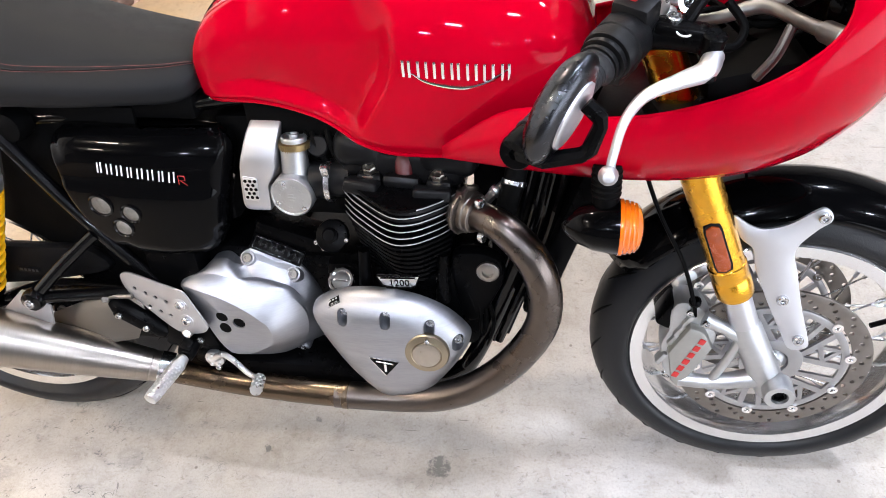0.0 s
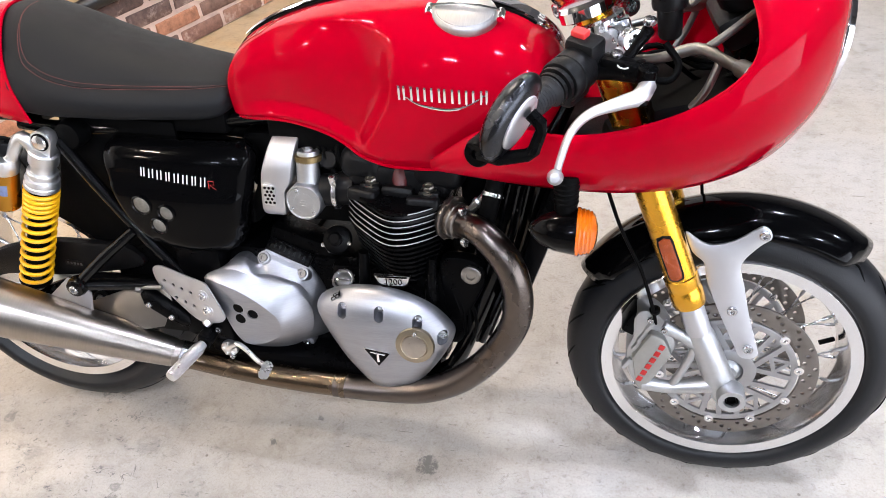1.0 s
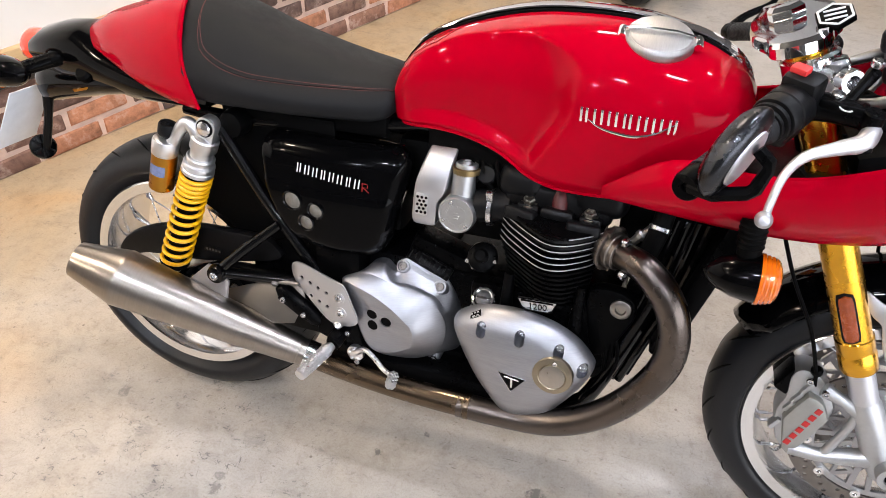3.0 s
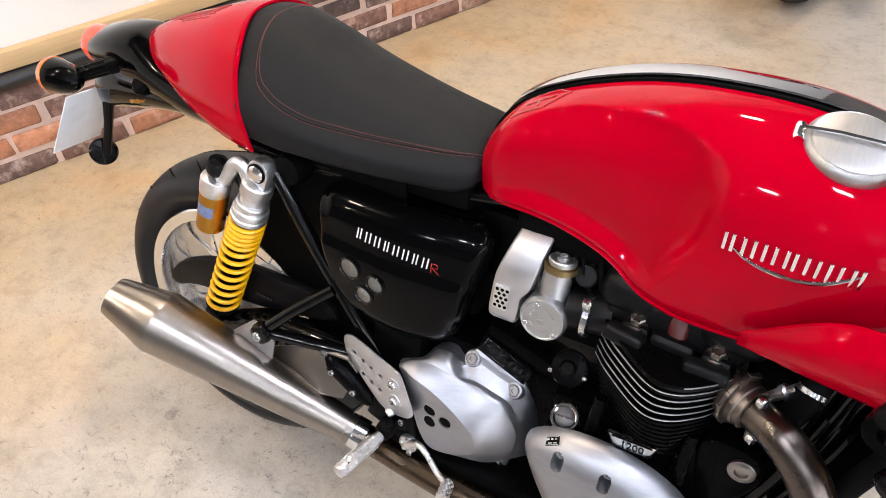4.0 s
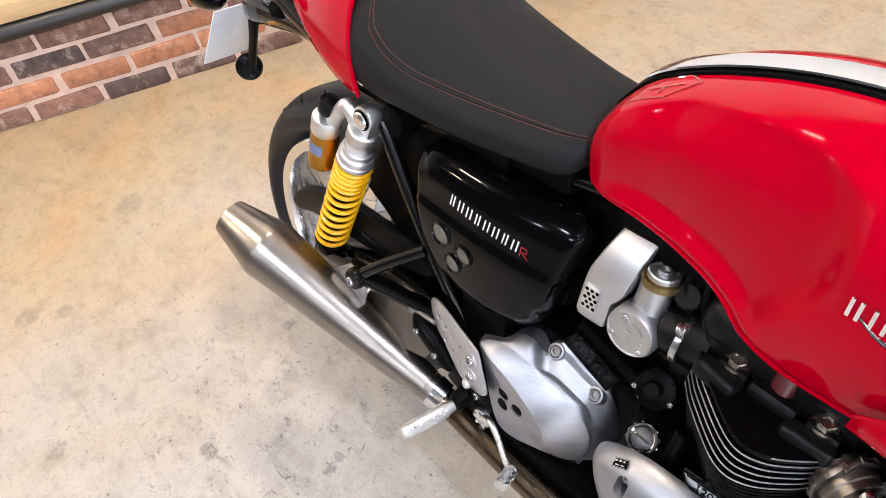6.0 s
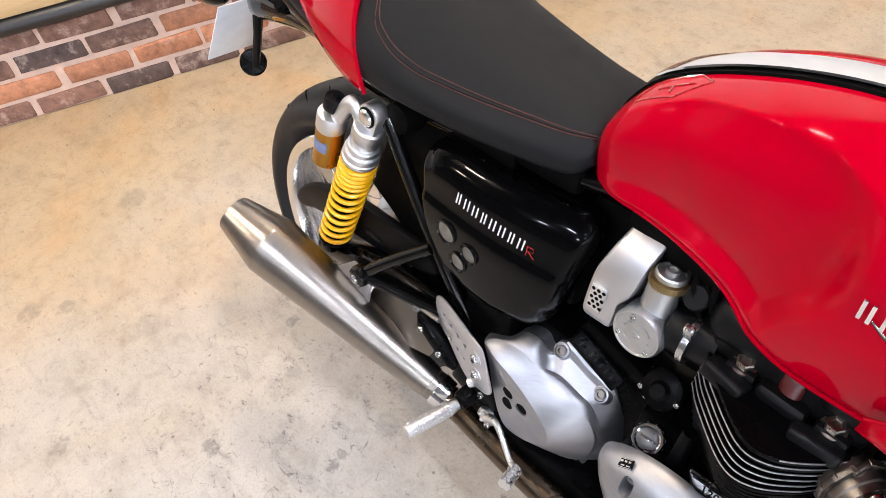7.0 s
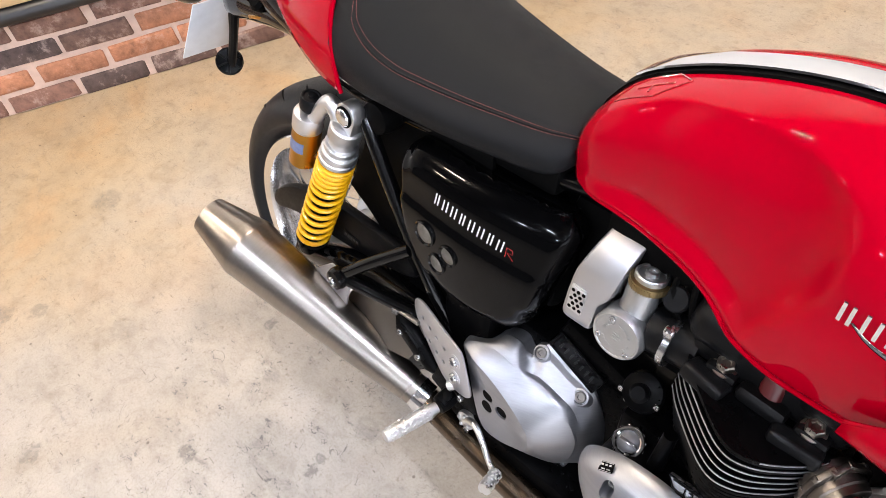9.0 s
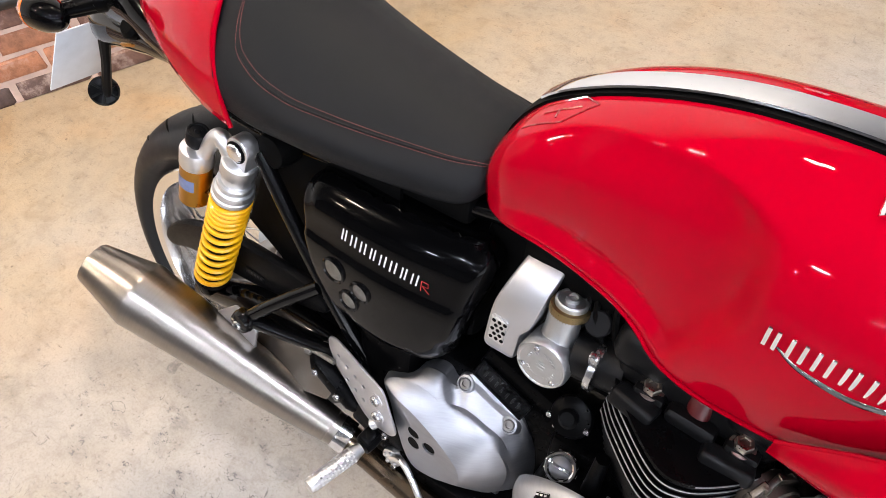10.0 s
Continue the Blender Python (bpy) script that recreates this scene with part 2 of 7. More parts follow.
def dense_dome(outline, rings, n=10, m=4, centre=None):
    """A dome whose profile is drawn as a smooth curve."""
    prof = [(p.x, p.y) for p in cat([(s, y, 0) for s, y in rings], m)]
    return dome(outline, prof, n, centre=centre)

def carve(bm, cutters):
    """The mesh less the cutters."""
    cut = bmesh.new()
    for c in cutters:
        bmesh.ops.recalc_face_normals(c, faces=c.faces[:]); join(c, cut)
    bmesh.ops.recalc_face_normals(bm, faces=bm.faces[:])
    obs = []
    for b in (bm, cut):
        me = bpy.data.meshes.new("t"); b.to_mesh(me); b.free()
        ob = bpy.data.objects.new("t", me); bpy.context.scene.collection.objects.link(ob); obs.append(ob)
    md = obs[0].modifiers.new("cut", "BOOLEAN")
    md.object, md.operation, md.solver, md.use_self = obs[1], "DIFFERENCE", "EXACT", True
    dg = bpy.context.evaluated_depsgraph_get()
    me = bpy.data.meshes.new_from_object(obs[0].evaluated_get(dg))
    out = bmesh.new(); out.from_mesh(me)
    bpy.data.meshes.remove(me)
    for ob in obs:
        me = ob.data; bpy.data.objects.remove(ob); bpy.data.meshes.remove(me)
    return out

def capsule(x, z, h, r, y0, y1, seg=10):
    """A slot-shaped cutter, upright in x-z, from y0 to y1."""
    out = [(x + r * math.cos(math.pi * k / seg), z + h + r * math.sin(math.pi * k / seg)) for k in range(seg + 1)]
    out += [(x - r * math.cos(math.pi * k / seg), z - h - r * math.sin(math.pi * k / seg)) for k in range(seg + 1)]
    return grid([[Vector((a, y, b)) for a, b in out] for y in (y0, y1)], cu=True, cap0=True, cap1=True)

LEAN = radians(11.93)
STEER = Matrix.Translation((1.507, 0, 0)) @ Matrix.Rotation(radians(-1.9), 4, Vector((-math.sin(radians(22.8)), 0, math.cos(radians(22.8))))) @ Matrix.Translation((-1.507, 0, 0))

def finish(bm, name, material, angle=35):
    bmesh.ops.recalc_face_normals(bm, faces=bm.faces[:])
    me = bpy.data.meshes.new(name)
    bm.to_mesh(me); bm.free()
    me.polygons.foreach_set("use_smooth", [True] * len(me.polygons))
    me.set_sharp_from_angle(angle=radians(angle))
    me.materials.append(material)
    return me

def part(name, bm, material, parent, label="", steer=False, angle=35):
    if steer: bmesh.ops.transform(bm, matrix=STEER, verts=bm.verts)
    ob = new(name, finish(bm, name, material, angle))
    ob.parent = parent
    if label: ob["label"] = label
    return ob

def shared(name, me, parent, m):
    ob = new(name, me)
    ob.parent = parent
    ob.matrix_local = m
    return ob

def face_to(at, axis):
    """A pose whose z axis points along axis."""
    return Matrix.Translation(at) @ Vector(axis).to_track_quat("Z", "Y").to_matrix().to_4x4()

ZINC = mat("zinc_plated_steel", (0.56, 0.56, 0.57), 0.26, 1, 0, 0.15, 200)
def bolt_mesh(name, material, r=0.0065, h=0.005, socket=True):
    bm = lathe([(r * 0.95, -0.002), (r, 0), (r, h * 0.75), (r * 0.85, h), (r * 0.5, h), (r * 0.46, h * 0.35)], axis=(0, 0, 1), seg=14)
    return finish(bm, name, material)
BOLT = bolt_mesh("bolt", ZINC, 0.0058)
BIGBOLT = bolt_mesh("bolt", ZINC, 0.0085, 0.007)
SMALLBOLT = bolt_mesh("bolt", ZINC, 0.004, 0.003)
DARKBOLT = bolt_mesh("bolt", DULL, 0.0080, 0.005)
NEAR = (0, -1, 0)

def bolts(parent, places, me=None, axis=NEAR, steer=False):
    for p in places:
        m = face_to(p, axis)
        shared("bolt", me or BOLT, parent, STEER @ m if steer else m)

# ---- structure ----
def node_mat(name):
    m = bpy.data.materials.new(name); m.use_nodes = True
    nt = m.node_tree
    return m, nt, nt.nodes["Principled BSDF"], nt.links.new

def ramp(nt, stops):
    r = nt.nodes.new("ShaderNodeValToRGB")
    e = r.color_ramp.elements
    e[0].position, e[0].color = stops[0][0], (*stops[0][1], 1)
    e[1].position, e[1].color = stops[-1][0], (*stops[-1][1], 1)
    for p, c in stops[1:-1]:
        k = e.new(p); k.color = (*c, 1)
    return r

def noise_node(nt, src, scale, detail=5, rough=0.55, dist=0.0):
    n = nt.nodes.new("ShaderNodeTexNoise")
    n.inputs["Scale"].default_value, n.inputs["Detail"].default_value = scale, detail
    n.inputs["Roughness"].default_value, n.inputs["Distortion"].default_value = rough, dist
    nt.links.new(src, n.inputs[0])
    return n

def mult(nt, a, b, fac=1.0):
    m = nt.nodes.new("ShaderNodeMix"); m.data_type, m.blend_type = "RGBA", "MULTIPLY"
    m.inputs[0].default_value = fac
    nt.links.new(a, m.inputs[6]); nt.links.new(b, m.inputs[7])
    return m.outputs[2]

# stains at their places on the floor: x, y, radius, darkness
STAINS = [(.838, -.109, .034, .85), (.178, -.154, .040, .22), (.160, -.267, .019, .5), (-.205, -.132, .022, .5), (.472, -.107, .010, .8), (.565, -.027, .012, .7), (-.084, -.216, .030, .2),
          (-.069, -.455, .028, .55), (.164, -.297, .020, .6), (-.776, -.594, .045, .4), (-.714, -.516, .035, .4), (-.944, -.199, .06, .3), (-.48, -.394, .05, .22), (-.337, -.702, .03, .4), (.056, -.02, .02, .6), (.0, -.03, .022, .5)]
def spots(nt, src, c):
    L = nt.links.new
    wob = noise_node(nt, src, 32, 5, 0.65)
    big = noise_node(nt, src, 70, 4, 0.7)
    off = nt.nodes.new("ShaderNodeVectorMath"); off.operation = "MULTIPLY_ADD"
    L(wob.outputs[1], off.inputs[0]); off.inputs[1].default_value = (0.05, 0.05, 0); 
    base = nt.nodes.new("ShaderNodeVectorMath"); base.operation = "SUBTRACT"
    L(src, base.inputs[0]); base.inputs[1].default_value = (0.025, 0.025, 0)
    L(base.outputs[0], off.inputs[2])
    for x, y, r, dark in STAINS:
        d = nt.nodes.new("ShaderNodeVectorMath"); d.operation = "DISTANCE"
        L(off.outputs[0], d.inputs[0]); d.inputs[1].default_value = (x, y, 0)
        m = nt.nodes.new("ShaderNodeMapRange"); m.interpolation_type = "SMOOTHSTEP"
        m.inputs[1].default_value, m.inputs[2].default_value = r * .55, r * .85
        m.inputs[3].default_value, m.inputs[4].default_value = dark, 0
        L(d.outputs[1], m.inputs[0])
        k = nt.nodes.new("ShaderNodeMath"); k.operation = "MULTIPLY"
        s = nt.nodes.new("ShaderNodeMapRange"); s.inputs[1].default_value, s.inputs[2].default_value = .40, .52
        L(big.outputs[0], s.inputs[0]); s.inputs[3].default_value = .25
        L(m.outputs[0], k.inputs[0]); L(s.outputs[0], k.inputs[1])
        mx = nt.nodes.new("ShaderNodeMix"); mx.data_type = "RGBA"
        L(k.outputs[0], mx.inputs[0]); L(c, mx.inputs[6]); mx.inputs[7].default_value = (.12, .115, .105, 1)
        c = mx.outputs[2]
    return c
def scratches(nt, src, c):
    """Short thin dark scuffs in three directions."""
    L = nt.links.new
    for turn, dens, seed in ((0.5, 7.0, 0.0), (1.9, 6.0, 3.7), (2.7, 9.0, 8.1)):
        mp = nt.nodes.new("ShaderNodeMapping")
        mp.inputs["Rotation"].default_value = (0, 0, turn); mp.inputs["Location"].default_value = (seed, seed, 0); mp.inputs["Scale"].default_value = (1.0, 9.0, 1)
        L(src, mp.inputs[0])
        v = noise_node(nt, mp.outputs[0], dens * 2.2, 3, 0.6, 0.4)
        r = ramp(nt, [(0.0, (1, 1, 1)), (0.715, (1, 1, 1)), (0.735, (0.45, 0.43, 0.41))])
        L(v.outputs[0], r.inputs[0])
        c = mult(nt, c, r.outputs[0], 0.8)
    return c
def concrete():
    m, nt, b, L = node_mat("polished_concrete")
    src = nt.nodes.new("ShaderNodeNewGeometry").outputs["Position"]
    big = noise_node(nt, src, 1.3, 4, 0.5, 0.6)
    r1 = ramp(nt, [(0.3, (0.384, 0.335, 0.282)), (0.5, (0.408, 0.370, 0.332)), (0.72, (0.42, 0.392, 0.368))])
    L(big.outputs[0], r1.inputs[0])
    mid = noise_node(nt, src, 9, 8, 0.62, 0.4)
    r2 = ramp(nt, [(0.28, (0.84, 0.82, 0.79)), (0.48, (1, 1, 1)), (0.75, (1.08, 1.07, 1.05))])
    L(mid.outputs[0], r2.inputs[0])
    stain = noise_node(nt, src, 5.5, 7, 0.68, 0.2)
    r3 = ramp(nt, [(0.60, (1, 1, 1)), (0.70, (0.80, 0.78, 0.74)), (0.80, (0.55, 0.53, 0.5))])
    L(stain.outputs[0], r3.inputs[0])
    speck = noise_node(nt, src, 60, 4, 0.6)
    r4 = ramp(nt, [(0.28, (0.72, 0.70, 0.67)), (0.40, (1, 1, 1)), (1.0, (1, 1, 1))])
    L(speck.outputs[0], r4.inputs[0])
    vo = nt.nodes.new("ShaderNodeTexVoronoi"); vo.feature = "DISTANCE_TO_EDGE"
    vo.inputs["Scale"].default_value = 3.0
    wob = noise_node(nt, src, 3, 4)
    add = nt.nodes.new("ShaderNodeVectorMath"); add.operation = "MULTIPLY_ADD"
    L(wob.outputs[1], add.inputs[0]); add.inputs[1].default_value = (0.9, 0.9, 0.9); L(src, add.inputs[2])
    L(add.outputs[0], vo.inputs[0])
    r5 = ramp(nt, [(0.0, (0.86, 0.85, 0.83)), (0.012, (1, 1, 1)), (1, (1, 1, 1))])
    L(vo.outputs[0], r5.inputs[0])
    c = mult(nt, r1.outputs[0], r2.outputs[0])
    c = mult(nt, c, r3.outputs[0]); c = mult(nt, c, r4.outputs[0])
    grain = noise_node(nt, src, 190, 6, 0.75)
    rg = ramp(nt, [(0.34, (0.86, 0.85, 0.83)), (0.50, (1, 1, 1)), (0.66, (1.07, 1.07, 1.06))])
    L(grain.outputs[0], rg.inputs[0]); c = mult(nt, c, rg.outputs[0])
    blot = noise_node(nt, src, 23, 7, 0.7, 0.6)
    rb = ramp(nt, [(0.36, (0.90, 0.885, 0.86)), (0.47, (1, 1, 1)), (0.70, (1.04, 1.04, 1.03))])
    L(blot.outputs[0], rb.inputs[0]); c = mult(nt, c, rb.outputs[0])
    # drawn-out grey smudges, thickest in one worn patch
    mp = nt.nodes.new("ShaderNodeMapping"); mp.inputs["Rotation"].default_value = (0, 0, 0.35); mp.inputs["Scale"].default_value = (1, 2.6, 1)
    L(src, mp.inputs[0])
    smear = noise_node(nt, mp.outputs[0], 7.5, 9, 0.72, 0.5)
    r6 = ramp(nt, [(0.50, (1, 1, 1)), (0.60, (0.86, 0.855, 0.855)), (0.70, (0.60, 0.59, 0.59))])
    L(smear.outputs[0], r6.inputs[0])
    far = nt.nodes.new("ShaderNodeVectorMath"); far.operation = "DISTANCE"
    L(src, far.inputs[0]); far.inputs[1].default_value = (0.0, -0.36, 0)
    worn = nt.nodes.new("ShaderNodeMapRange"); worn.interpolation_type = "SMOOTHSTEP"
    worn.inputs[1].default_value, worn.inputs[2].default_value, worn.inputs[3].default_value, worn.inputs[4].default_value = 0.08, 0.5, 1.0, 0.35
    L(far.outputs[1], worn.inputs[0])
    wm = nt.nodes.new("ShaderNodeMix"); wm.data_type, wm.blend_type = "RGBA", "MULTIPLY"
    L(worn.outputs[0], wm.inputs[0]); L(c, wm.inputs[6]); L(r6.outputs[0], wm.inputs[7])
    c = wm.outputs[2]
    # warm light near the brick wall, painted into the concrete as a cloudy tan tint
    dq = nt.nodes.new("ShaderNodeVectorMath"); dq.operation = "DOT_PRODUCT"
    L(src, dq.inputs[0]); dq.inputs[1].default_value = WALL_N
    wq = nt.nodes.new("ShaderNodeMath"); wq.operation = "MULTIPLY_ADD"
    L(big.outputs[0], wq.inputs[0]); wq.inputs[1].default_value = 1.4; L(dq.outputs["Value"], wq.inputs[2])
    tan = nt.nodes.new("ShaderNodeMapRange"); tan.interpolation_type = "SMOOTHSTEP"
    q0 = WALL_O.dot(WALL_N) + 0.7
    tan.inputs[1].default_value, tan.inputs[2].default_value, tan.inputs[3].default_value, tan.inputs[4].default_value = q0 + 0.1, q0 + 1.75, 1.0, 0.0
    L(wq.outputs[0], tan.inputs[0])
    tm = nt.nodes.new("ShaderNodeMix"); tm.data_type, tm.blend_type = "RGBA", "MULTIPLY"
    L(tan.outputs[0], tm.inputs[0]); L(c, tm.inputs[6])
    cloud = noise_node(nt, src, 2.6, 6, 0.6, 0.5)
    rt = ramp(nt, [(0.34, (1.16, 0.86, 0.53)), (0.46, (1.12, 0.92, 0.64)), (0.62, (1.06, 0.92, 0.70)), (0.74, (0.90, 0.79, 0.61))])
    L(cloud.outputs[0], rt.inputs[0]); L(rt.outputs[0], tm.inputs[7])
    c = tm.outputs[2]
    # hairline cracks in broken stretches
    for scale, width, seed in ((5.0, 0.0035, 0.0), (11.0, 0.006, 4.2)):
        mv = nt.nodes.new("ShaderNodeMapping"); mv.inputs["Location"].default_value = (seed, seed, 0); L(src, mv.inputs[0])
        cr = noise_node(nt, mv.outputs[0], scale, 4, 0.6, 0.8)
        ab = nt.nodes.new("ShaderNodeMath"); ab.operation = "SUBTRACT"; L(cr.outputs[0], ab.inputs[0]); ab.inputs[1].default_value = 0.5
        aa = nt.nodes.new("ShaderNodeMath"); aa.operation = "ABSOLUTE"; L(ab.outputs[0], aa.inputs[0])
        line = nt.nodes.new("ShaderNodeMapRange")
        line.inputs[1].default_value, line.inputs[2].default_value, line.inputs[3].default_value, line.inputs[4].default_value = width * 0.4, width, 0.85, 0.0
        L(aa.outputs[0], line.inputs[0])
        gate = noise_node(nt, mv.outputs[0], scale * 2.3, 5, 0.7)
        gr = nt.nodes.new("ShaderNodeMapRange"); gr.inputs[1].default_value, gr.inputs[2].default_value = 0.52, 0.58
        L(gate.outputs[0], gr.inputs[0])
        k1 = nt.nodes.new("ShaderNodeMath"); k1.operation = "MULTIPLY"; L(line.outputs[0], k1.inputs[0]); L(gr.outputs[0], k1.inputs[1])
        k2 = nt.nodes.new("ShaderNodeMath"); k2.operation = "MULTIPLY"; L(k1.outputs[0], k2.inputs[0]); L(worn.outputs[0], k2.inputs[1])
        cm = nt.nodes.new("ShaderNodeMix"); cm.data_type = "RGBA"
        L(k2.outputs[0], cm.inputs[0]); L(c, cm.inputs[6]); cm.inputs[7].default_value = (0.10, 0.095, 0.09, 1)
        c = cm.outputs[2]
    # clustered scuff flecks in the worn patch
    fl = nt.nodes.new("ShaderNodeMapping"); fl.inputs["Rotation"].default_value = (0, 0, 0.6); fl.inputs["Scale"].default_value = (1, 1.8, 1)
    L(src, fl.inputs[0])
    fleck = noise_node(nt, fl.outputs[0], 48, 5, 0.62, 0.3)
    fr = nt.nodes.new("ShaderNodeMapRange"); fr.inputs[1].default_value, fr.inputs[2].default_value, fr.inputs[4].default_value = 0.585, 0.63, 0.9
    L(fleck.outputs[0], fr.inputs[0])
    fg = nt.nodes.new("ShaderNodeMapRange"); fg.inputs[1].default_value, fg.inputs[2].default_value = 0.50, 0.60
    L(smear.outputs[0], fg.inputs[0])
    f1 = nt.nodes.new("ShaderNodeMath"); f1.operation = "MULTIPLY"; L(fr.outputs[0], f1.inputs[0]); L(fg.outputs[0], f1.inputs[1])
    f2 = nt.nodes.new("ShaderNodeMath"); f2.operation = "MULTIPLY"; L(f1.outputs[0], f2.inputs[0]); L(worn.outputs[0], f2.inputs[1])
    fm = nt.nodes.new("ShaderNodeMix"); fm.data_type = "RGBA"
    L(f2.outputs[0], fm.inputs[0]); L(c, fm.inputs[6]); fm.inputs[7].default_value = (0.13, 0.125, 0.12, 1)
    c = fm.outputs[2]
    # fine dark pits
    pit = nt.nodes.new("ShaderNodeTexVoronoi"); pit.inputs["Scale"].default_value = 13.0
    L(src, pit.inputs[0])
    rp = ramp(nt, [(0.0, (0.35, 0.32, 0.30)), (0.035, (0.45, 0.42, 0.40)), (0.055, (1, 1, 1))])
    L(pit.outputs[0], rp.inputs[0])
    c = mult(nt, c, rp.outputs[0], 0.8)
    c = spots(nt, src, c)
    c = scratches(nt, src, c); c = mult(nt, c, r5.outputs[0], 0.5)
    L(c, b.inputs["Base Color"])
    rr = nt.nodes.new("ShaderNodeMapRange")
    rr.inputs[3].default_value, rr.inputs[4].default_value = 0.3, 0.6
    L(mid.outputs[0], rr.inputs[0]); L(rr.outputs[0], b.inputs["Roughness"])
    bp = nt.nodes.new("ShaderNodeBump"); bp.inputs["Strength"].default_value, bp.inputs["Distance"].default_value = 0.15, 0.002
    L(mid.outputs[0], bp.inputs["Height"]); L(bp.outputs[0], b.inputs["Normal"])
    return m
CONCRETE = concrete()

def brick_material():
    m, nt, b, L = node_mat("old_brick")
    oi = nt.nodes.new("ShaderNodeObjectInfo")
    src = nt.nodes.new("ShaderNodeNewGeometry").outputs["Position"]
    r = ramp(nt, [(0.0, (0.085, 0.060, 0.055)), (0.25, (0.14, 0.088, 0.075)), (0.42, (0.22, 0.115, 0.085)), (0.6, (0.15, 0.10, 0.085)), (0.75, (0.34, 0.155, 0.09)), (1.0, (0.44, 0.20, 0.115))])
    L(oi.outputs["Random"], r.inputs[0])
    n1 = noise_node(nt, src, 28, 8, 0.7)
    r1 = ramp(nt, [(0.3, (0.6, 0.58, 0.56)), (0.5, (1.15, 1.12, 1.1)), (0.72, (1.6, 1.5, 1.42))])
    L(n1.outputs[0], r1.inputs[0])
    c = mult(nt, r.outputs[0], r1.outputs[0])
    n2 = noise_node(nt, src, 14, 6, 0.75)
    r2 = ramp(nt, [(0.54, (0, 0, 0)), (0.68, (0.75, 0.75, 0.75))])
    L(n2.outputs[0], r2.inputs[0])
    mx = nt.nodes.new("ShaderNodeMix"); mx.data_type = "RGBA"
    L(r2.outputs[0], mx.inputs[0]); L(c, mx.inputs[6]); mx.inputs[7].default_value = (0.48, 0.37, 0.32, 1)
    L(mx.outputs[2], b.inputs["Base Color"])
    b.inputs["Roughness"].default_value = 0.85
    bp = nt.nodes.new("ShaderNodeBump"); bp.inputs["Strength"].default_value, bp.inputs["Distance"].default_value = 0.7, 0.004
    L(n1.outputs[0], bp.inputs["Height"]); L(bp.outputs[0], b.inputs["Normal"])
    return m
BRICK = brick_material()
MORTAR = mat("pale_mortar", (0.64, 0.47, 0.39), 0.9, vary=0.2, scale=30, bump=0.8, bscale=160)
WHITEWALL = mat("white_wall_paint", (0.8, 0.79, 0.77), 0.6, vary=0.03, scale=6, bump=0.1, bscale=90)
WOOD = mat("pale_pine", (0.55, 0.38, 0.2), 0.5, vary=0.18, scale=18, bump=0.2, bscale=120, stretch=(0.4, 0.4, 6))
RAIL = mat("black_rail", (0.015, 0.015, 0.017), 0.35, vary=0.1)
# unseen ceiling and walls: darkness chosen to limit bounce and reflections
CEIL = mat("dark_unseen_ceiling", (0.08, 0.08, 0.085), 0.7, vary=0.05, scale=5)
DIMWALL = mat("dim_unseen_grey", (0.16, 0.155, 0.15), 0.7, vary=0.05, scale=5)
LAMPGLOW = mat("lamp_diffuser", (0.9, 0.9, 0.88), 0.4, emit=(1.0, 0.95, 0.88, 60.0))
WINDOWGLOW = mat("daylight_beyond", (0.8, 0.85, 0.9), 0.5, emit=(0.93, 0.97, 1.0, 3.2))

S0, S1, Q1, HIGH = -4.2, 7.0, 7.5, 3.1
def slab(name, s0, s1, q0, q1, z0, z1, material, bev=0.0, label="", cat_=""):
    """A block along the room's own directions."""
    bm = box(((s0 + s1) / 2, -(q0 + q1) / 2, (z0 + z1) / 2), (s1 - s0, q1 - q0, z1 - z0), bev)
    ang = math.atan2(WALL_D.y, WALL_D.x)
    bmesh.ops.transform(bm, matrix=Matrix.Translation(WALL_O) @ Matrix.Rotation(ang, 4, "Z"), verts=bm.verts)
    ob = new(name, finish(bm, name, material))
    return tagged(ob, label, cat_, kind="structure")

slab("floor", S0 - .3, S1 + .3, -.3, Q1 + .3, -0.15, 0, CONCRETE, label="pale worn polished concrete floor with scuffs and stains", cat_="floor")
brick_wall = slab("wall_brick", S0, S1, -0.20, -0.004, 0.001, 0.345, MORTAR, label="low reclaimed brick wall with wide pale mortar joints", cat_="brick wall")
slab("wall_upper", S0, S1, -0.20, -0.010, 0.346, HIGH, WHITEWALL, label="plain white painted wall above the brickwork", cat_="wall")
# walls out of view, added to close the room for reflections
slab("wall_south", S0 - 0.2, S0, -0.2, Q1 + 0.2, 0.001, HIGH, DIMWALL, label="unseen wall, kept dim grey to hold down reflections", cat_="wall")
slab("wall_north", S1, S1 + 0.2, -0.2, Q1 + 0.2, 0.001, HIGH, DIMWALL, label="unseen wall, kept dim grey to hold down reflections", cat_="wall")
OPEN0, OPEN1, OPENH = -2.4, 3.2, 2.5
slab("wall_east_a", S0, OPEN0, Q1, Q1 + 0.2, 0.001, HIGH, DIMWALL, label="unseen wall beside the wide doorway, kept dim grey to hold down reflections", cat_="wall")
slab("wall_east_b", OPEN1, S1, Q1, Q1 + 0.2, 0.001, HIGH, DIMWALL, label="unseen wall beside the wide doorway, kept dim grey to hold down reflections", cat_="wall")
slab("wall_east_top", OPEN0, OPEN1, Q1, Q1 + 0.2, OPENH, HIGH, DIMWALL, label="unseen lintel over the wide doorway, kept dim grey to hold down reflections", cat_="wall")
slab("ceiling", S0 - .2, S1 + .2, -.2, Q1 + .2, HIGH, HIGH + 0.15, CEIL, label="unseen ceiling, kept dark to hold down reflections", cat_="ceiling")
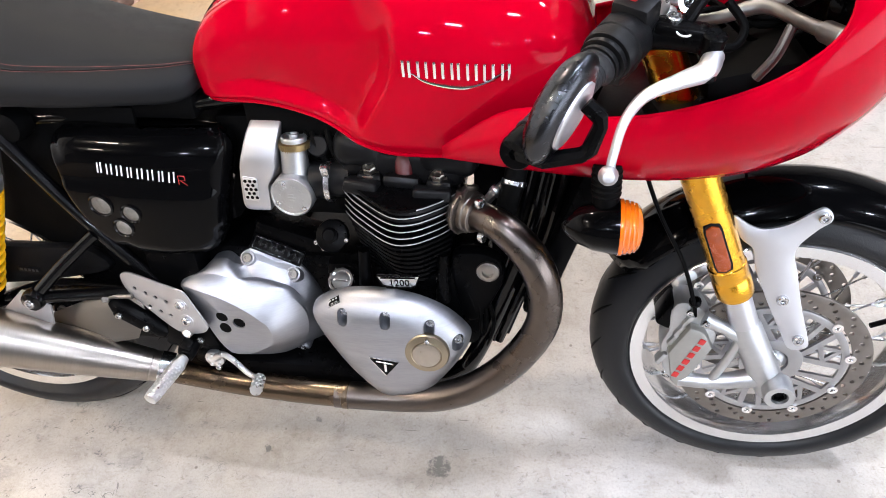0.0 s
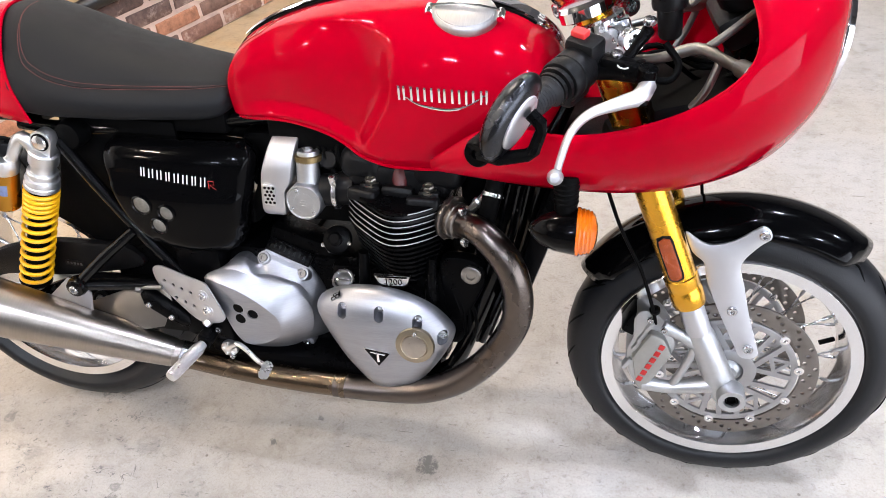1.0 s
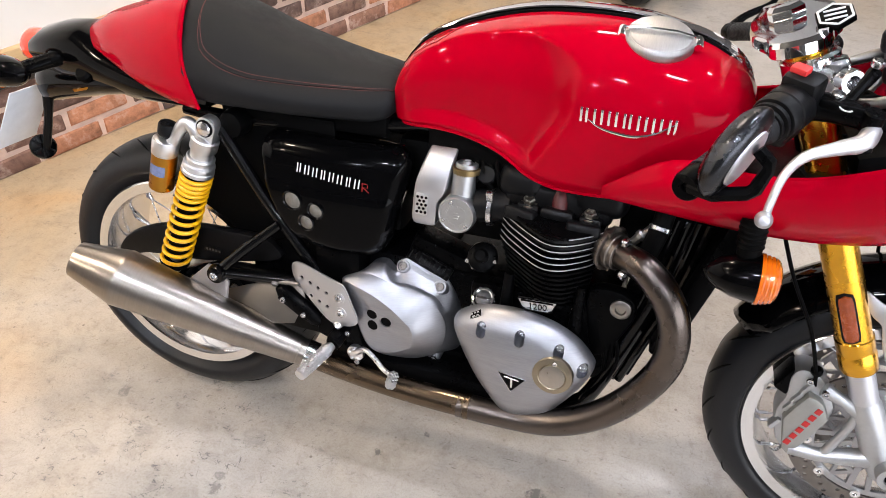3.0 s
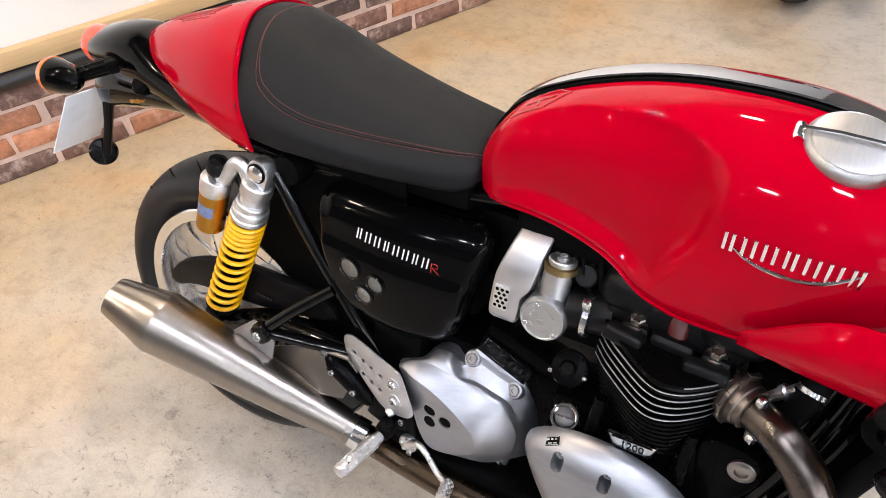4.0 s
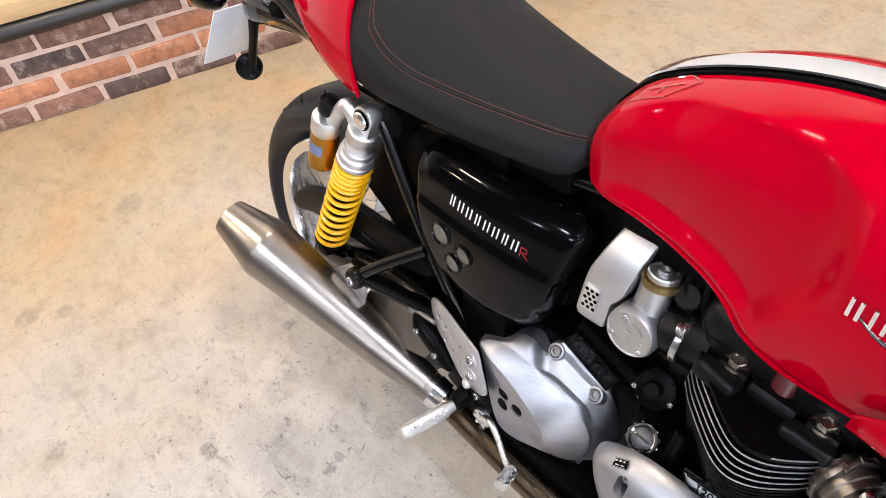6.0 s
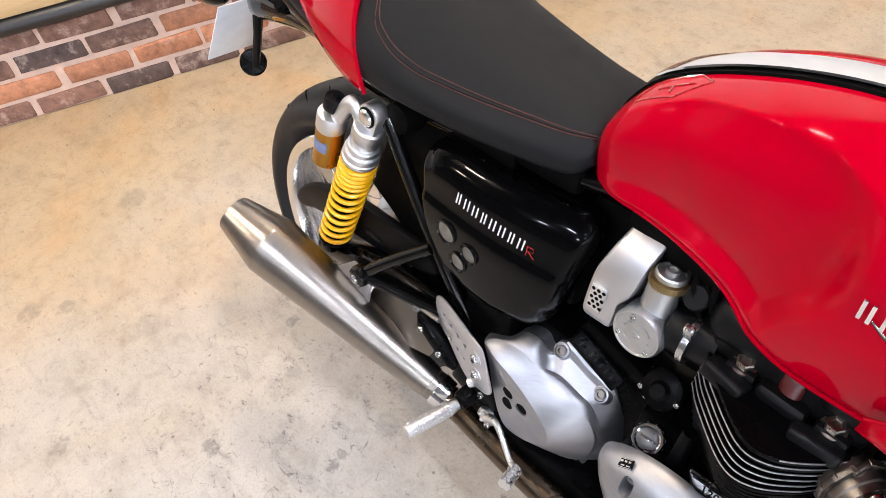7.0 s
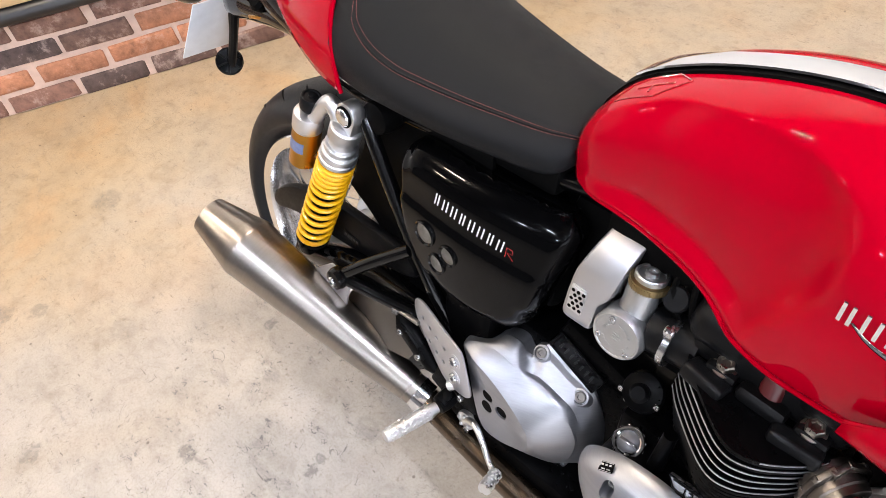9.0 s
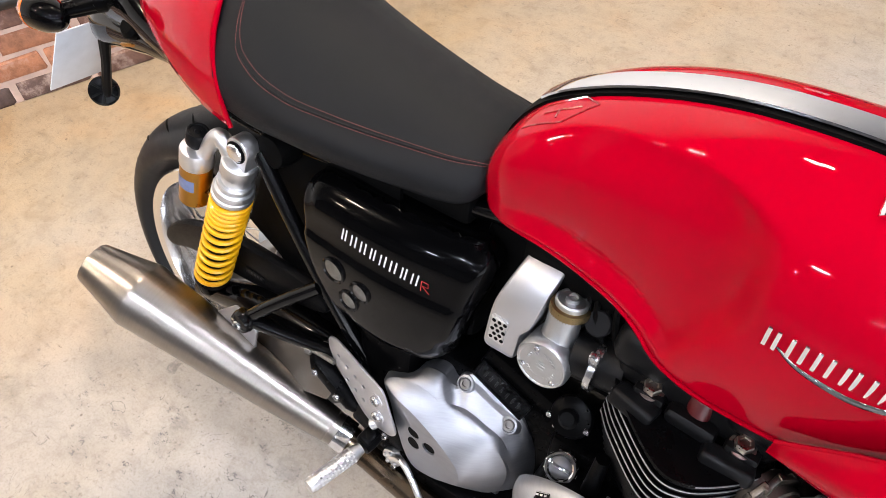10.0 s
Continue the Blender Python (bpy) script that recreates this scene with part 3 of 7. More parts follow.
slab("backdrop", OPEN0 - 1, OPEN1 + 1, Q1 + 1.2, Q1 + 1.25, -0.1, 3.4, WINDOWGLOW, label="bright daylight outside the wide doorway", cat_="daylight")
slab("ground_outside", OPEN0 - 1, OPEN1 + 1, Q1 + 0.3, Q1 + 1.2, -0.12, -0.01, CONCRETE, label="pale concrete apron outside the doorway", cat_="ground")
# the timber board and the black rail over the brickwork
slab("trim_board", S0, S1, -0.008, 0.030, 0.366, 0.424, WOOD, 0.004, "pale pine board along the wall above the bricks", "trim")
rail = bmesh.new()
tube([(S0, 0, 0), (S1, 0, 0)], 0.027, 18, bm=rail)
ang = math.atan2(WALL_D.y, WALL_D.x)
bmesh.ops.transform(rail, matrix=Matrix.Translation(rm(0, 0.020, 0.336)) @ Matrix.Rotation(ang, 4, "Z"), verts=rail.verts)
tagged(new("trim_rail", finish(rail, "trim_rail", RAIL)), "black painted round rail along the brick wall", "rail", kind="structure")

# ceiling lamps and the daylight in the doorway
def ceiling_light(s, q):
    root = new("ceiling_light")
    root.matrix_world = Matrix.Translation(rm(s, q, HIGH - 0.002)) @ Matrix.Rotation(ang, 4, "Z")
    part("frame", box((0, 0, -0.03), (0.30, 0.16, 0.055), 0.008), DIMWALL, root)
    for x in (-0.07, 0.07):
        part("diffuser", lathe([(0.05, 0), (0.05, 0.008), (0.04, 0.012)], (x, 0, -0.057), (0, 0, -1), 24), LAMPGLOW, root)
    tagged(root, "twin round downlight in a grey ceiling housing", "ceiling lamp", "ceiling lamps")
    area("lamp", rm(s, q, HIGH - 0.08), rm(s, q, 0), 0.24, 0.10, LAMP * (1.06 if q < 1.2 else 1.30 if q < 4 else 1.10), (1.0, 0.87, 0.68) if q < 1.2 else (0.79, 0.88, 1.0))
for s in (-2.0, -0.2, 1.7, 3.6):
    for q in (0.8, 2.9, 5.0):
        ceiling_light(s, q)
area("doorway_daylight", rm((OPEN0 + OPEN1) / 2, Q1 - 0.05, 1.3), rm((OPEN0 + OPEN1) / 2, 0, 0.9), OPEN1 - OPEN0, 2.4, DAY, (0.80, 0.875, 1.0))

# ---- motorcycle: x ahead from the rear axle, y to its left, z up along its own plane ----
bike = new("motorcycle")
bike.matrix_world = Matrix.Translation((0, 0, 0.0016)) @ Matrix.Rotation(-LEAN, 4, "X")
tagged(bike, "red and black cafe racer motorcycle leaning on its side stand", "motorcycle")

def sstep(x, a, b):
    t = min(1, max(0, (x - a) / (b - a)))
    return t * t * (3 - 2 * t)

# -- wheels --
def wheel(name, cx, cz, R, half, rimhalf, n_spokes, steer, hub_r):
    c = Vector((cx, 0, cz))
    ry = rimhalf + 0.006
    rim = part(name, lathe([(.2070, -ry + .004), (.2090, -ry - .001), (.229, -ry - .002), (.2325, -ry + .001), (.232, -ry + .007), (.222, -ry + .012), (.214, -.02), (.213, 0), (.214, .02), (.222, ry - .012), (.232, ry - .007), (.2325, ry - .001),
        (.229, ry + .002), (.2090, ry + .001), (.2070, ry - .004), (.2055, ry - .010), (.203, ry - .019), (.2015, ry - .03), (.198, .012), (.197, 0), (.198, -.012), (.2015, -ry + .03), (.203, -ry + .019), (.2055, -ry + .010)], c, (0, 1, 0), 96, True), POLISHED, bike,
        "polished aluminium spoked wheel rim", steer, 40)
    # tyre: sidewall and rounded tread
    prof = []
    for k in range(25):
        a = math.pi * (-0.08 + 1.16 * k / 24)
        sa = math.sin(a); y = -half * math.cos(a) if sa > 0 else math.copysign(rimhalf + .006 + (half - rimhalf - .006) * max(0, 1 + sa * 4), -math.cos(a)); r = max(.2335, (R - 0.062) + (0.062 * sa ** 0.85 if sa >= 0 else .02 * sa))
        prof.append((r, y))
    prof += [(.231, rimhalf - .004), (.226, rimhalf - .012), (.226, -rimhalf + .012), (.231, -rimhalf + .004)]
    tyre = part("tyre", lathe(prof, c, (0, 1, 0), 96, True), TYRE, rim, "worn black road tyre", steer, 60)
    # tread grooves: slanted dark cuts standing as thin inlays
    gm = []
    for side in (-1, 1):
        for k in range(22):
            a0 = 2 * math.pi * (k + (0.5 if side > 0 else 0)) / 22
            pts = []
            for j in range(7):
                f = j / 6
                phi = math.pi * (0.22 + 0.20 * f)
                y = -half * math.cos(phi) * -side
                r = (R - 0.062) + 0.062 * math.sin(phi) ** 0.85 - 0.0002
                aa = a0 + f * 0.20
                pts.append(c + Vector((r * math.cos(aa), y, r * math.sin(aa))))
            gm.append(pts)
    gb = bmesh.new()
    for pts in gm: tube(pts, [0.0006, 0.0018, 0.0022, 0.0022, 0.0020, 0.0016, 0.0006], 5, bm=gb)
    ob = part("tread_grooves", gb, RUBBER, rim, "", steer); ob["kind"] = "stuff"
    hub = part("hub", lathe([(.016, -.075), (hub_r * .7, -.06), (hub_r, -.048), (hub_r, -.040), (hub_r * .62, -.030), (hub_r * .58, 0), (hub_r * .62, .030), (hub_r, .040), (hub_r, .048), (hub_r * .7, .06), (.016, .075)], c, (0, 1, 0), 28), CAST, rim, "", steer)
    for k in range(n_spokes):
        side = -1 if k % 2 else 1
        a = 2 * math.pi * k / n_spokes
        lead = 0.62 if (k // 2) % 2 else -0.62
        p = c + Vector((math.cos(a + lead) * hub_r * .93, side * .043, math.sin(a + lead) * hub_r * .93))
        q = c + Vector((math.cos(a) * .1985, side * .012, math.sin(a) * .1985))
        bm = tube([p, q], 0.0017, 6)
        d = (p - q).normalized()
        tube([q, q + d * 0.016], 0.0032, 6, bm=bm)
        part("spoke", bm, SPOKE, rim, "", steer)
    return rim, c
front_wheel, FC = wheel("front_wheel", 1.415, 0.300, 0.300, 0.060, 0.045, 32, True, 0.040)
rear_wheel, RC = wheel("rear_wheel", -0.006, 0.315, 0.316, 0.080, 0.064, 32, False, 0.055)
# valve of the front wheel
bm = tube([FC + Vector((.185, 0, .052)), FC + Vector((.160, -.006, .044))], 0.0045, 8)
part("tyre_valve", bm, RUBBER, front_wheel, "", True)

def brake_disc(cy, steer, c, ro=.155, ri=.124, holes_rows=((.131, 20, 0), (.1395, 20, .10), (.148, 20, .20))):
    circ = lambda r, n: [(c.x + r * math.cos(2 * math.pi * i / n), c.z + r * math.sin(2 * math.pi * i / n)) for i in range(n)]
    hs = [(c.x + r * math.cos(2 * math.pi * i / n + ph), c.z + r * math.sin(2 * math.pi * i / n + ph), 0.0038, 8) for r, n, ph in holes_rows for i in range(n)]
    hs.append((c.x, c.z, ri, 72))
    ob = part("brake_disc", prism(circ(ro, 96), cy + .0025, cy - .0025, 0.0006, hs), DISC, bike, "drilled steel brake disc", steer)
    # carrier: inner ring, five pairs of struts and a pierced outer ring
    cb = bmesh.new()
    prism(circ(.050, 40), cy + .004, cy - .004, 0.001, [(c.x, c.z, .028, 24)], bm=cb)
    for i in range(5):
        a = 2 * math.pi * i / 5 + .35
        at_ = lambda r, t: (c.x + r * math.cos(a + t), c.z + r * math.sin(a + t))
        for r0, t0, r1, t1, w in ((.044, -.05, .112, -.34, .0052), (.044, .05, .112, .34, .0052), (.080, -.20, .080, .20, .0038), (.080, -.20, .112, .02, .0034), (.080, .20, .112, -.02, .0034), (.046, .45, .112, .628, .0046)):
            (x0, z0), (x1, z1) = at_(r0, t0), at_(r1, t1)
            n = Vector((z0 - z1, 0, x1 - x0)).normalized() * w
            part("carrier_strut", prism([(x0 + n.x, z0 + n.z), (x0 - n.x, z0 - n.z), (x1 - n.x, z1 - n.z), (x1 + n.x, z1 + n.z)], cy + .0028, cy - .0028, 0), WEB, ob, "", steer)
    part("carrier_ring", prism(circ(.1205, 72), cy + .003, cy - .003, 0.001, [(c.x, c.z, .1085, 60)]), WEB, ob, "", steer)
    part("disc_carrier", cb, WEB, ob, "pale metal disc carrier with open struts", steer)
    bob = finish(lathe([(.0085, 0), (.009, .003), (.0085, .007), (.004, .007), (.0035, .004)], axis=(0, 0, 1), seg=14), "bobbin", CHROME)
    for i in range(10):
        a = 2 * math.pi * i / 10 + .2
        m = face_to((c.x + .121 * math.cos(a), cy, c.z + .121 * math.sin(a)), NEAR)
        shared("bobbin", bob, ob, STEER @ m if steer else m)
    return ob
brake_disc(-.066, True, FC)
brake_disc(.066, True, FC)

# -- fork --
AX = Vector((-math.sin(radians(22.8)), 0, math.cos(radians(22.8))))
def fork_at(z, y=-.105):
    base = Vector((1.309, y, .501))
    return base + AX * ((z - .501) / AX.z)
for side in (-1, 1):
    y = .105 * side
    leg = part("fork_tube", tube([fork_at(.525, y), fork_at(.96, y)], .0268, 28), GOLD, bike, "gold anodised upside-down fork tube", True)
    part("collar", lathe([(.0268, .03), (.0285, .028), (.0285, .012), (.0275, .008), (.0275, .002), (.0285, 0), (.0285, -.028), (.027, -.032)], fork_at(.502, y), AX, 28), GOLD, leg, "", True)
    part("stanchion", tube([fork_at(.36, y), fork_at(.49, y)], .0215, 24), MATTE, leg, "bright fork slider", True)
    foot = bmesh.new()
    tube([fork_at(.415, y), fork_at(.405, y), Vector((1.372, y, .360)), Vector((1.402, y, .298)), Vector((1.414, y, .274)), Vector((1.417, y, .268))], [.0215, .0245, .0250, .0262, .0235, .014], 22, bm=foot)
    lathe([(.014, 0), (.0235, .0), (.0245, .004), (.0245, .03), (.023, .034), (.0135, .034), (.0125, .024)], (1.415, y + .012 * -side * -1 - (.0 if side < 0 else .034), .300), (0, -1, 0), 24, bm=foot)
    part("fork_foot", foot, CAST, leg, "cast alloy fork foot", True)
    if side < 0:
        part("axle_end", lathe([(.0128, 0), (.0128, .006), (.009, .006), (.0085, .001)], (1.415, -.1405, .300), NEAR, 6), SATIN, leg, "", True)
# amber reflector on the near fork tube
p = fork_at(.572)
o = [(-.0105, -.030), (-.009, -.038), (0, -.042), (.009, -.038), (.0105, -.030), (.0105, .030), (.009, .038), (0, .042), (-.009, .038), (-.0105, .030)]
rot = Matrix.Translation(p + Vector((-.004, -.024, 0))) @ Matrix.Rotation(radians(-22.8), 4, "Y")
part("fork_reflector", prism([(a * 1.25, b * 1.1) for a, b in o], .004, -.004, .0015, m=rot), PLASTIC, bike, "", True)
part("fork_reflector_lens", prism(o, -.002, -.0065, .001, m=rot), AMBER, bike, "amber fork reflector", True)
# cable behind the fork leg
part("brake_hose", tube(cat([(1.15, -.07, .70), (1.19, -.10, .61), (1.235, -.115, .53), (1.262, -.11, .455), (1.272, -.10, .415)], 6), .0032, 8), RUBBER, bike, "", True)
part("cable", tube(cat([(1.30, .07, .72), (1.33, .08, .62), (1.35, .08, .50)], 5), .003, 8), RUBBER, bike, "", True)

# -- front brake caliper --
def caliper():
    rough = [(1.236, .300), (1.250, .272), (1.275, .268), (1.312, .360), (1.300, .400), (1.278, .432), (1.248, .440), (1.234, .420), (1.236, .380), (1.228, .345)]
    c = part("brake_caliper", prism(cat_xz(rough, 3), -.050, -.100, .006), CAST, bike, "grey four-piston radial brake caliper", True)
    face = [(1.251, .286), (1.256, .275), (1.270, .274), (1.303, .352), (1.303, .366), (1.290, .392), (1.270, .401), (1.262, .395), (1.241, .348), (1.241, .336)]
    part("caliper_face", prism(cat_xz(face, 2), -.096, -.117, .005), CALIPER, c, "grey caliper outer half", True)
    for k, (x, z) in enumerate(((1.245, .365), (1.252, .385), (1.262, .408), (1.232, .32))):
        part("caliper_rib", box((x, -.098, z), (.026, .020, .008), .002, (0, -62, 0)), CAST, c, "", True)
    for pts, rr in (([(1.285, -.108, .418), (1.318, -.112, .405), (1.355, -.11, .385)], [.013, .010, .015]), ([(1.265, -.106, .278), (1.32, -.112, .284), (1.385, -.11, .302)], [.013, .012, .017]), ([(1.316, -.112, .287), (1.335, -.112, .345), (1.345, -.112, .390)], [.008, .007, .008])):
        part("caliper_bracket", tube(cat(pts, 4), rr, 12), CAST, c, "", True)
    # plain red blocks where the maker's name stands
    for i in range(6):
        f = i / 5
        part("maker_mark", box((1.257 + .030 * f, -.1178, .298 + .078 * f), (.0115, .0016, .0100), .0008, (0, -69, 0)), REDTEXT, c, "plain red block of the maker's mark", True)
    bolts(c, [(1.286, -.1195, .418), (1.262, -.104, .425), (1.258, -.104, .278)], axis=NEAR, steer=True)
    part("pad_carrier", box((1.236, -.072, .405), (.028, .05, .05), .006, (0, 25, 0)), SATIN, c, "", True)
    part("hose_union", lathe([(.008, 0), (.0095, .003), (.0095, .010), (.006, .014)], (1.268, -.100, .440), (-.2, -.4, 1), 14), SATIN, c, "", True)
def cat_xz(pts, n=4):
    return [(v.x, v.z) for v in cat([(a, 0, b) for a, b in pts], n, True)]
caliper()

# -- front mudguard and its bracket --
def mudguard():
    rows = []
    N = 36
    for i in range(N + 1):
        f = i / N
        a = radians(150 - 96 * f)
        tip = min(1, sstep(f, 0, .10) + .0) * min(1, sstep(1 - f, 0, .08))
        w = .070 * (0.55 + 0.45 * tip)
        r0 = .306
        row = []
        for k in range(13):
            b = math.pi * (k / 12 - .5)
            y = w * math.sin(b)
            r = r0 + .022 * math.cos(b) - .022 * abs(math.sin(b)) ** 3 * .9
            row.append(FC + Vector((r * math.cos(a), y, r * math.sin(a))))
        rows.append(row)
    ob = part("front_mudguard", grid(rows), BLACK, bike, "glossy black front mudguard", True, 60)
    md = ob.modifiers.new("thick", "SOLIDIFY"); md.thickness, md.offset = .003, -1
mudguard()
br = [(1.2980, 0.5982), (1.3214, 0.5849), (1.3437, 0.5788), (1.3754, 0.5895), (1.4080, 0.6155), (1.4185, 0.6186), (1.4285, 0.6105), (1.4302, 0.5974), (1.4156, 0.5834), (1.3933, 0.5471), (1.4046, 0.5081), (1.4234, 0.4482), (1.4482, 0.3831), (1.4490, 0.3686), (1.4380, 0.3619), (1.4215, 0.3642), (1.4069, 0.3889), (1.3733, 0.4506), (1.3460, 0.5063), (1.3388, 0.5298), (1.3326, 0.5466), (1.3130, 0.5627)]
brm = Matrix(((1, 0, 0, 0), (0, 1, .07, -.124), (0, 0, 1, 0), (0, 0, 0, 1)))
bk_ = part("mudguard_bracket", prism(cat_xz(br, 3), .0025, -.0025, .0012, m=brm), MATTE, bike, "white-silver plate bracket of the mudguard", True)
bolts(bk_, [(x, -.124 + .07 * z - .003, z) for x, z in ((1.4184, 0.6054), (1.3933, 0.4580), (1.4321, 0.3843))], BIGBOLT, steer=True)

# -- fuel tank --
TX = [.494, .504, .522, .55, .60, .65, .70, .75, .80, .85, .90, .95, 1.0, 1.04, 1.065, 1.08]
TZT = [.795, .830, .861, .889, .915, .933, .946, .954, .957, .957, .953, .943, .929, .908, .888, .862]
TZB = [.765, .757, .757, .760, .764, .760, .746, .722, .706, .704, .706, .713, .730, .752, .775, .80]
TW = [.022, .062, .092, .118, .142, .152, .156, .158, .160, .162, .162, .159, .150, .135, .112, .078]
def tank_pt(x, u, side=-1):
    zb, zt, w = (smooth_interp(x, TX, t) for t in (TZB, TZT, TW))
    zw = zb + .56 * (zt - zb)
    if u < .42:
        k = u / .42
        z, y = zb + (zw - zb) * k, w * (.86 + .14 * math.sin(k * math.pi / 2))
        if u < .05: y -= .010 * (1 - u / .05)
    else:
        a = (u - .42) / .58 * math.pi / 2
        y, z = w * max(0, math.cos(a)) ** .78, zw + (zt - zw) * math.sin(a) ** .86
    # knee recess: its front ridge and its upper shoulder
    xf = smooth_interp(u, [0, .08, .23, .36, .46, .60, .75], [.752, .768, .794, .816, .822, .822, .822])
    ut = smooth_interp(x, [.50, .54, .56, .615, .69, .76, .80, .84], [.60, .66, .73, .80, .78, .74, .68, .62])
    soft = lambda q, e: (q + math.sqrt(q * q + e * e)) / 2
    d = .043 * sstep(x, .495, .625) * (1 - math.exp(-soft(xf - x, .009) / .017)) * (1 - math.exp(-soft(ut - u, .025) / .11)) * (.45 + .55 * sstep(z, zb, zb + .035))
    return Vector((x, side * max(0, y - d), z))
def both(fn, xs, us):
    return [[fn(x, u, -1) for u in us] + [fn(x, u, 1) for u in us[-2::-1]] for x in xs]
xs = [.494, .497, .501, .506, .512] + list(np.linspace(.52, 1.06, 136)) + [1.066, 1.071, 1.076, 1.08]
us = list(np.linspace(0, 1, 80))
tank = part("fuel_tank", grid(both(tank_pt, xs, us), cu=True, cap0=True, cap1=True), RED, bike, "glossy red fuel tank with scooped knee recesses", angle=70)
# rolled lower seam of the tank
for side in (-1, 1):
    part("tank_seam", tube([tank_pt(x, .0, side) + Vector((0, -.001 * side * -1, 0)) for x in np.linspace(.50, 1.05, 50)], .0035, 8), RED, tank)
# strap over the tank: black rubber below, polished steel above
def ribbon(w, lift, x0, x1, thick):
    rows = []
    for x in np.linspace(x0, x1, 48):
        z = tank_pt(x, 1).z
        nx = tank_pt(x + .004, 1).z - tank_pt(x - .004, 1).z
        n = Vector((-nx, 0, .008)).normalized()
        ring = [(-w, 0), (-w * .96, thick), (0, thick * 1.35), (w * .96, thick), (w, 0)]
        rows.append([Vector((x, y, z)) + n * (lift - .0012 * (abs(y) / .03) ** 2 + t) for y, t in ring])
    return grid(rows, cap0=True, cap1=True, cu=True)
strap = part("tank_strap", ribbon(.0275, -.003, .500, 1.03, .0070), RUBBER, tank, "black rubber strip under the strap")
part("steel_strap", ribbon(.021, .0068, .540, 1.015, .0022), CHROME, strap, "polished steel tank strap")
buckle = bmesh.new()
for y in (-.014, 0, .014):
    tube(cat([(.985, y, .935), (1.01, y, .930), (1.04, y, .914), (1.06, y, .893), (1.07, y, .872)], 4), .004, 8, bm=buckle)
box((1.035, 0, .912), (.03, .045, .008), .003, (0, 28, 0), bm=buckle)
tube([(1.012, -.024, .924), (1.012, .024, .924)], .005, 10, bm=buckle)
part("strap_buckle", buckle, CHROME, tank, "bright sprung strap buckle")
# filler cap beside the strap
cn = Vector((.10, -.38, 1)).normalized()
cp = Vector((.927, -.080, .937))
cap = part("filler_cap", lathe([(.046, -.012), (.050, -.004), (.050, .006), (.048, .010), (.0455, .0125), (.0445, .0120), (.0435, .0135), (.040, .0145), (.020, .0160), (.0, .0165)], cp, cn, 48), CAPMETAL, tank, "brushed round flip-up filler cap")
hb = bmesh.new()
side_dir = Vector((.92, .05, 0)); side_dir = (side_dir - cn * side_dir.dot(cn)).normalized()
tube([cp + cn * .015 - side_dir * .052, cp + cn * .0195 - side_dir * .02, cp + cn * .020 + side_dir * .02, cp + cn * .015 + side_dir * .052], .0022, 8, bm=hb)
for s in (-1, 1):
    lathe([(.006, -.012), (.007, -.008), (.007, .008), (.006, .012)], cp + side_dir * .054 * s + cn * .006, cn.cross(side_dir), 12, bm=hb)
part("cap_hinge", hb, CHROME, cap)
# badge: plain raised bars and a swoosh in the maker's silver
def on_tank(x, z):
    us2 = np.linspace(0, .95, 200)
    return min((tank_pt(x, u) for u in us2), key=lambda p: abs(p.z - z))
sw = tube(cat([on_tank(x, z) + Vector((0, -.001, 0)) for x, z in ((.850, .836), (.867, .826), (.890, .8205), (.916, .8195), (.942, .825), (.962, .836), (.970, .842))], 5), [.0012, .0018, .0026, .0028, .0026, .002, .001], 8)
badge = part("tank_badge", sw, CHROME, tank, "silver maker's badge: a row of plain bars over a swoosh")
for i in range(7):
    for k in (-1, 1):
        p = on_tank(.8435 + i * .0208 + k * (.0052 if i % 3 else .0040), .8425 - .0006 * i)
        part("badge_bar", box((p.x, p.y - .001, p.z), (.0040, .005, .0235), .001, (8, 0, 0)), CHROME, badge)
# dark red hexagon outline on the tank's rear shoulder
hx = bmesh.new()
for a0, a1 in (((.545, .902), (.590, .910)), ((.590, .910), (.612, .897)), ((.612, .897), (.588, .878)), ((.588, .878), (.546, .880)), ((.560, .891), (.596, .895)), ((.575, .892), (.578, .884))):
    pts = []
    for k in range(5):
        x = a0[0] + (a1[0] - a0[0]) * k / 4; y = -.035 - (.905 - (a0[1] + (a1[1] - a0[1]) * k / 4)) * 1.6
        u = min(np.linspace(.45, 1, 200), key=lambda q: abs(tank_pt(x, q).y - y))
        pts.append(tank_pt(x, u) + Vector((0, 0, .0003)))
    tube(pts, .0012, 6, bm=hx)
part("tank_emblem", hx, DARKRED, tank, "dark red hexagon emblem")

# -- seat --
SX = [.06, .115, .15, .20, .25, .30, .36, .42, .47, .498, .511]
SZT = [.926, .931, .925, .908, .889, .874, .858, .845, .835, .826, .816]
SZE = [.872, .872, .862, .835, .8206, .8155, .8125, .8110, .8108, .811, .808]
SWE = [.085, .111, .119, .1312, .1303, .1216, .1097, .0961, .0845, .073, .062]
SWB = [.118, .138, .144, .146, .143, .137, .128, .116, .104, .094, .078]
SZB = [.775, .770, .768, .764, .7625, .760, .758, .757, .756, .762, .775]
def seat_pt(x, u, side=-1):
    zt, ze, we, wb, zb = (smooth_interp(x, SX, t) for t in (SZT, SZE, SWE, SWB, SZB))
    if u < .06:
        k = u / .06
        return Vector((x, side * (wb - .014 * (1 - k) ** 2), zb + .012 * k * k))
    if u < .5:
        k = (u - .06) / .44
        y = wb + (we - wb) * k ** 1.6 + .006 * math.sin(math.pi * k)
        return Vector((x, side * y, zb + .012 + (ze - zb - .012) * k))
    k = (u - .5) / .5
    y = we * (1 - k) 
    z = ze + (zt - ze) * (1 - (1 - k) ** 2.6) - .004 * math.exp(-((k) / .04) ** 2)
    return Vector((x, side * y, z))
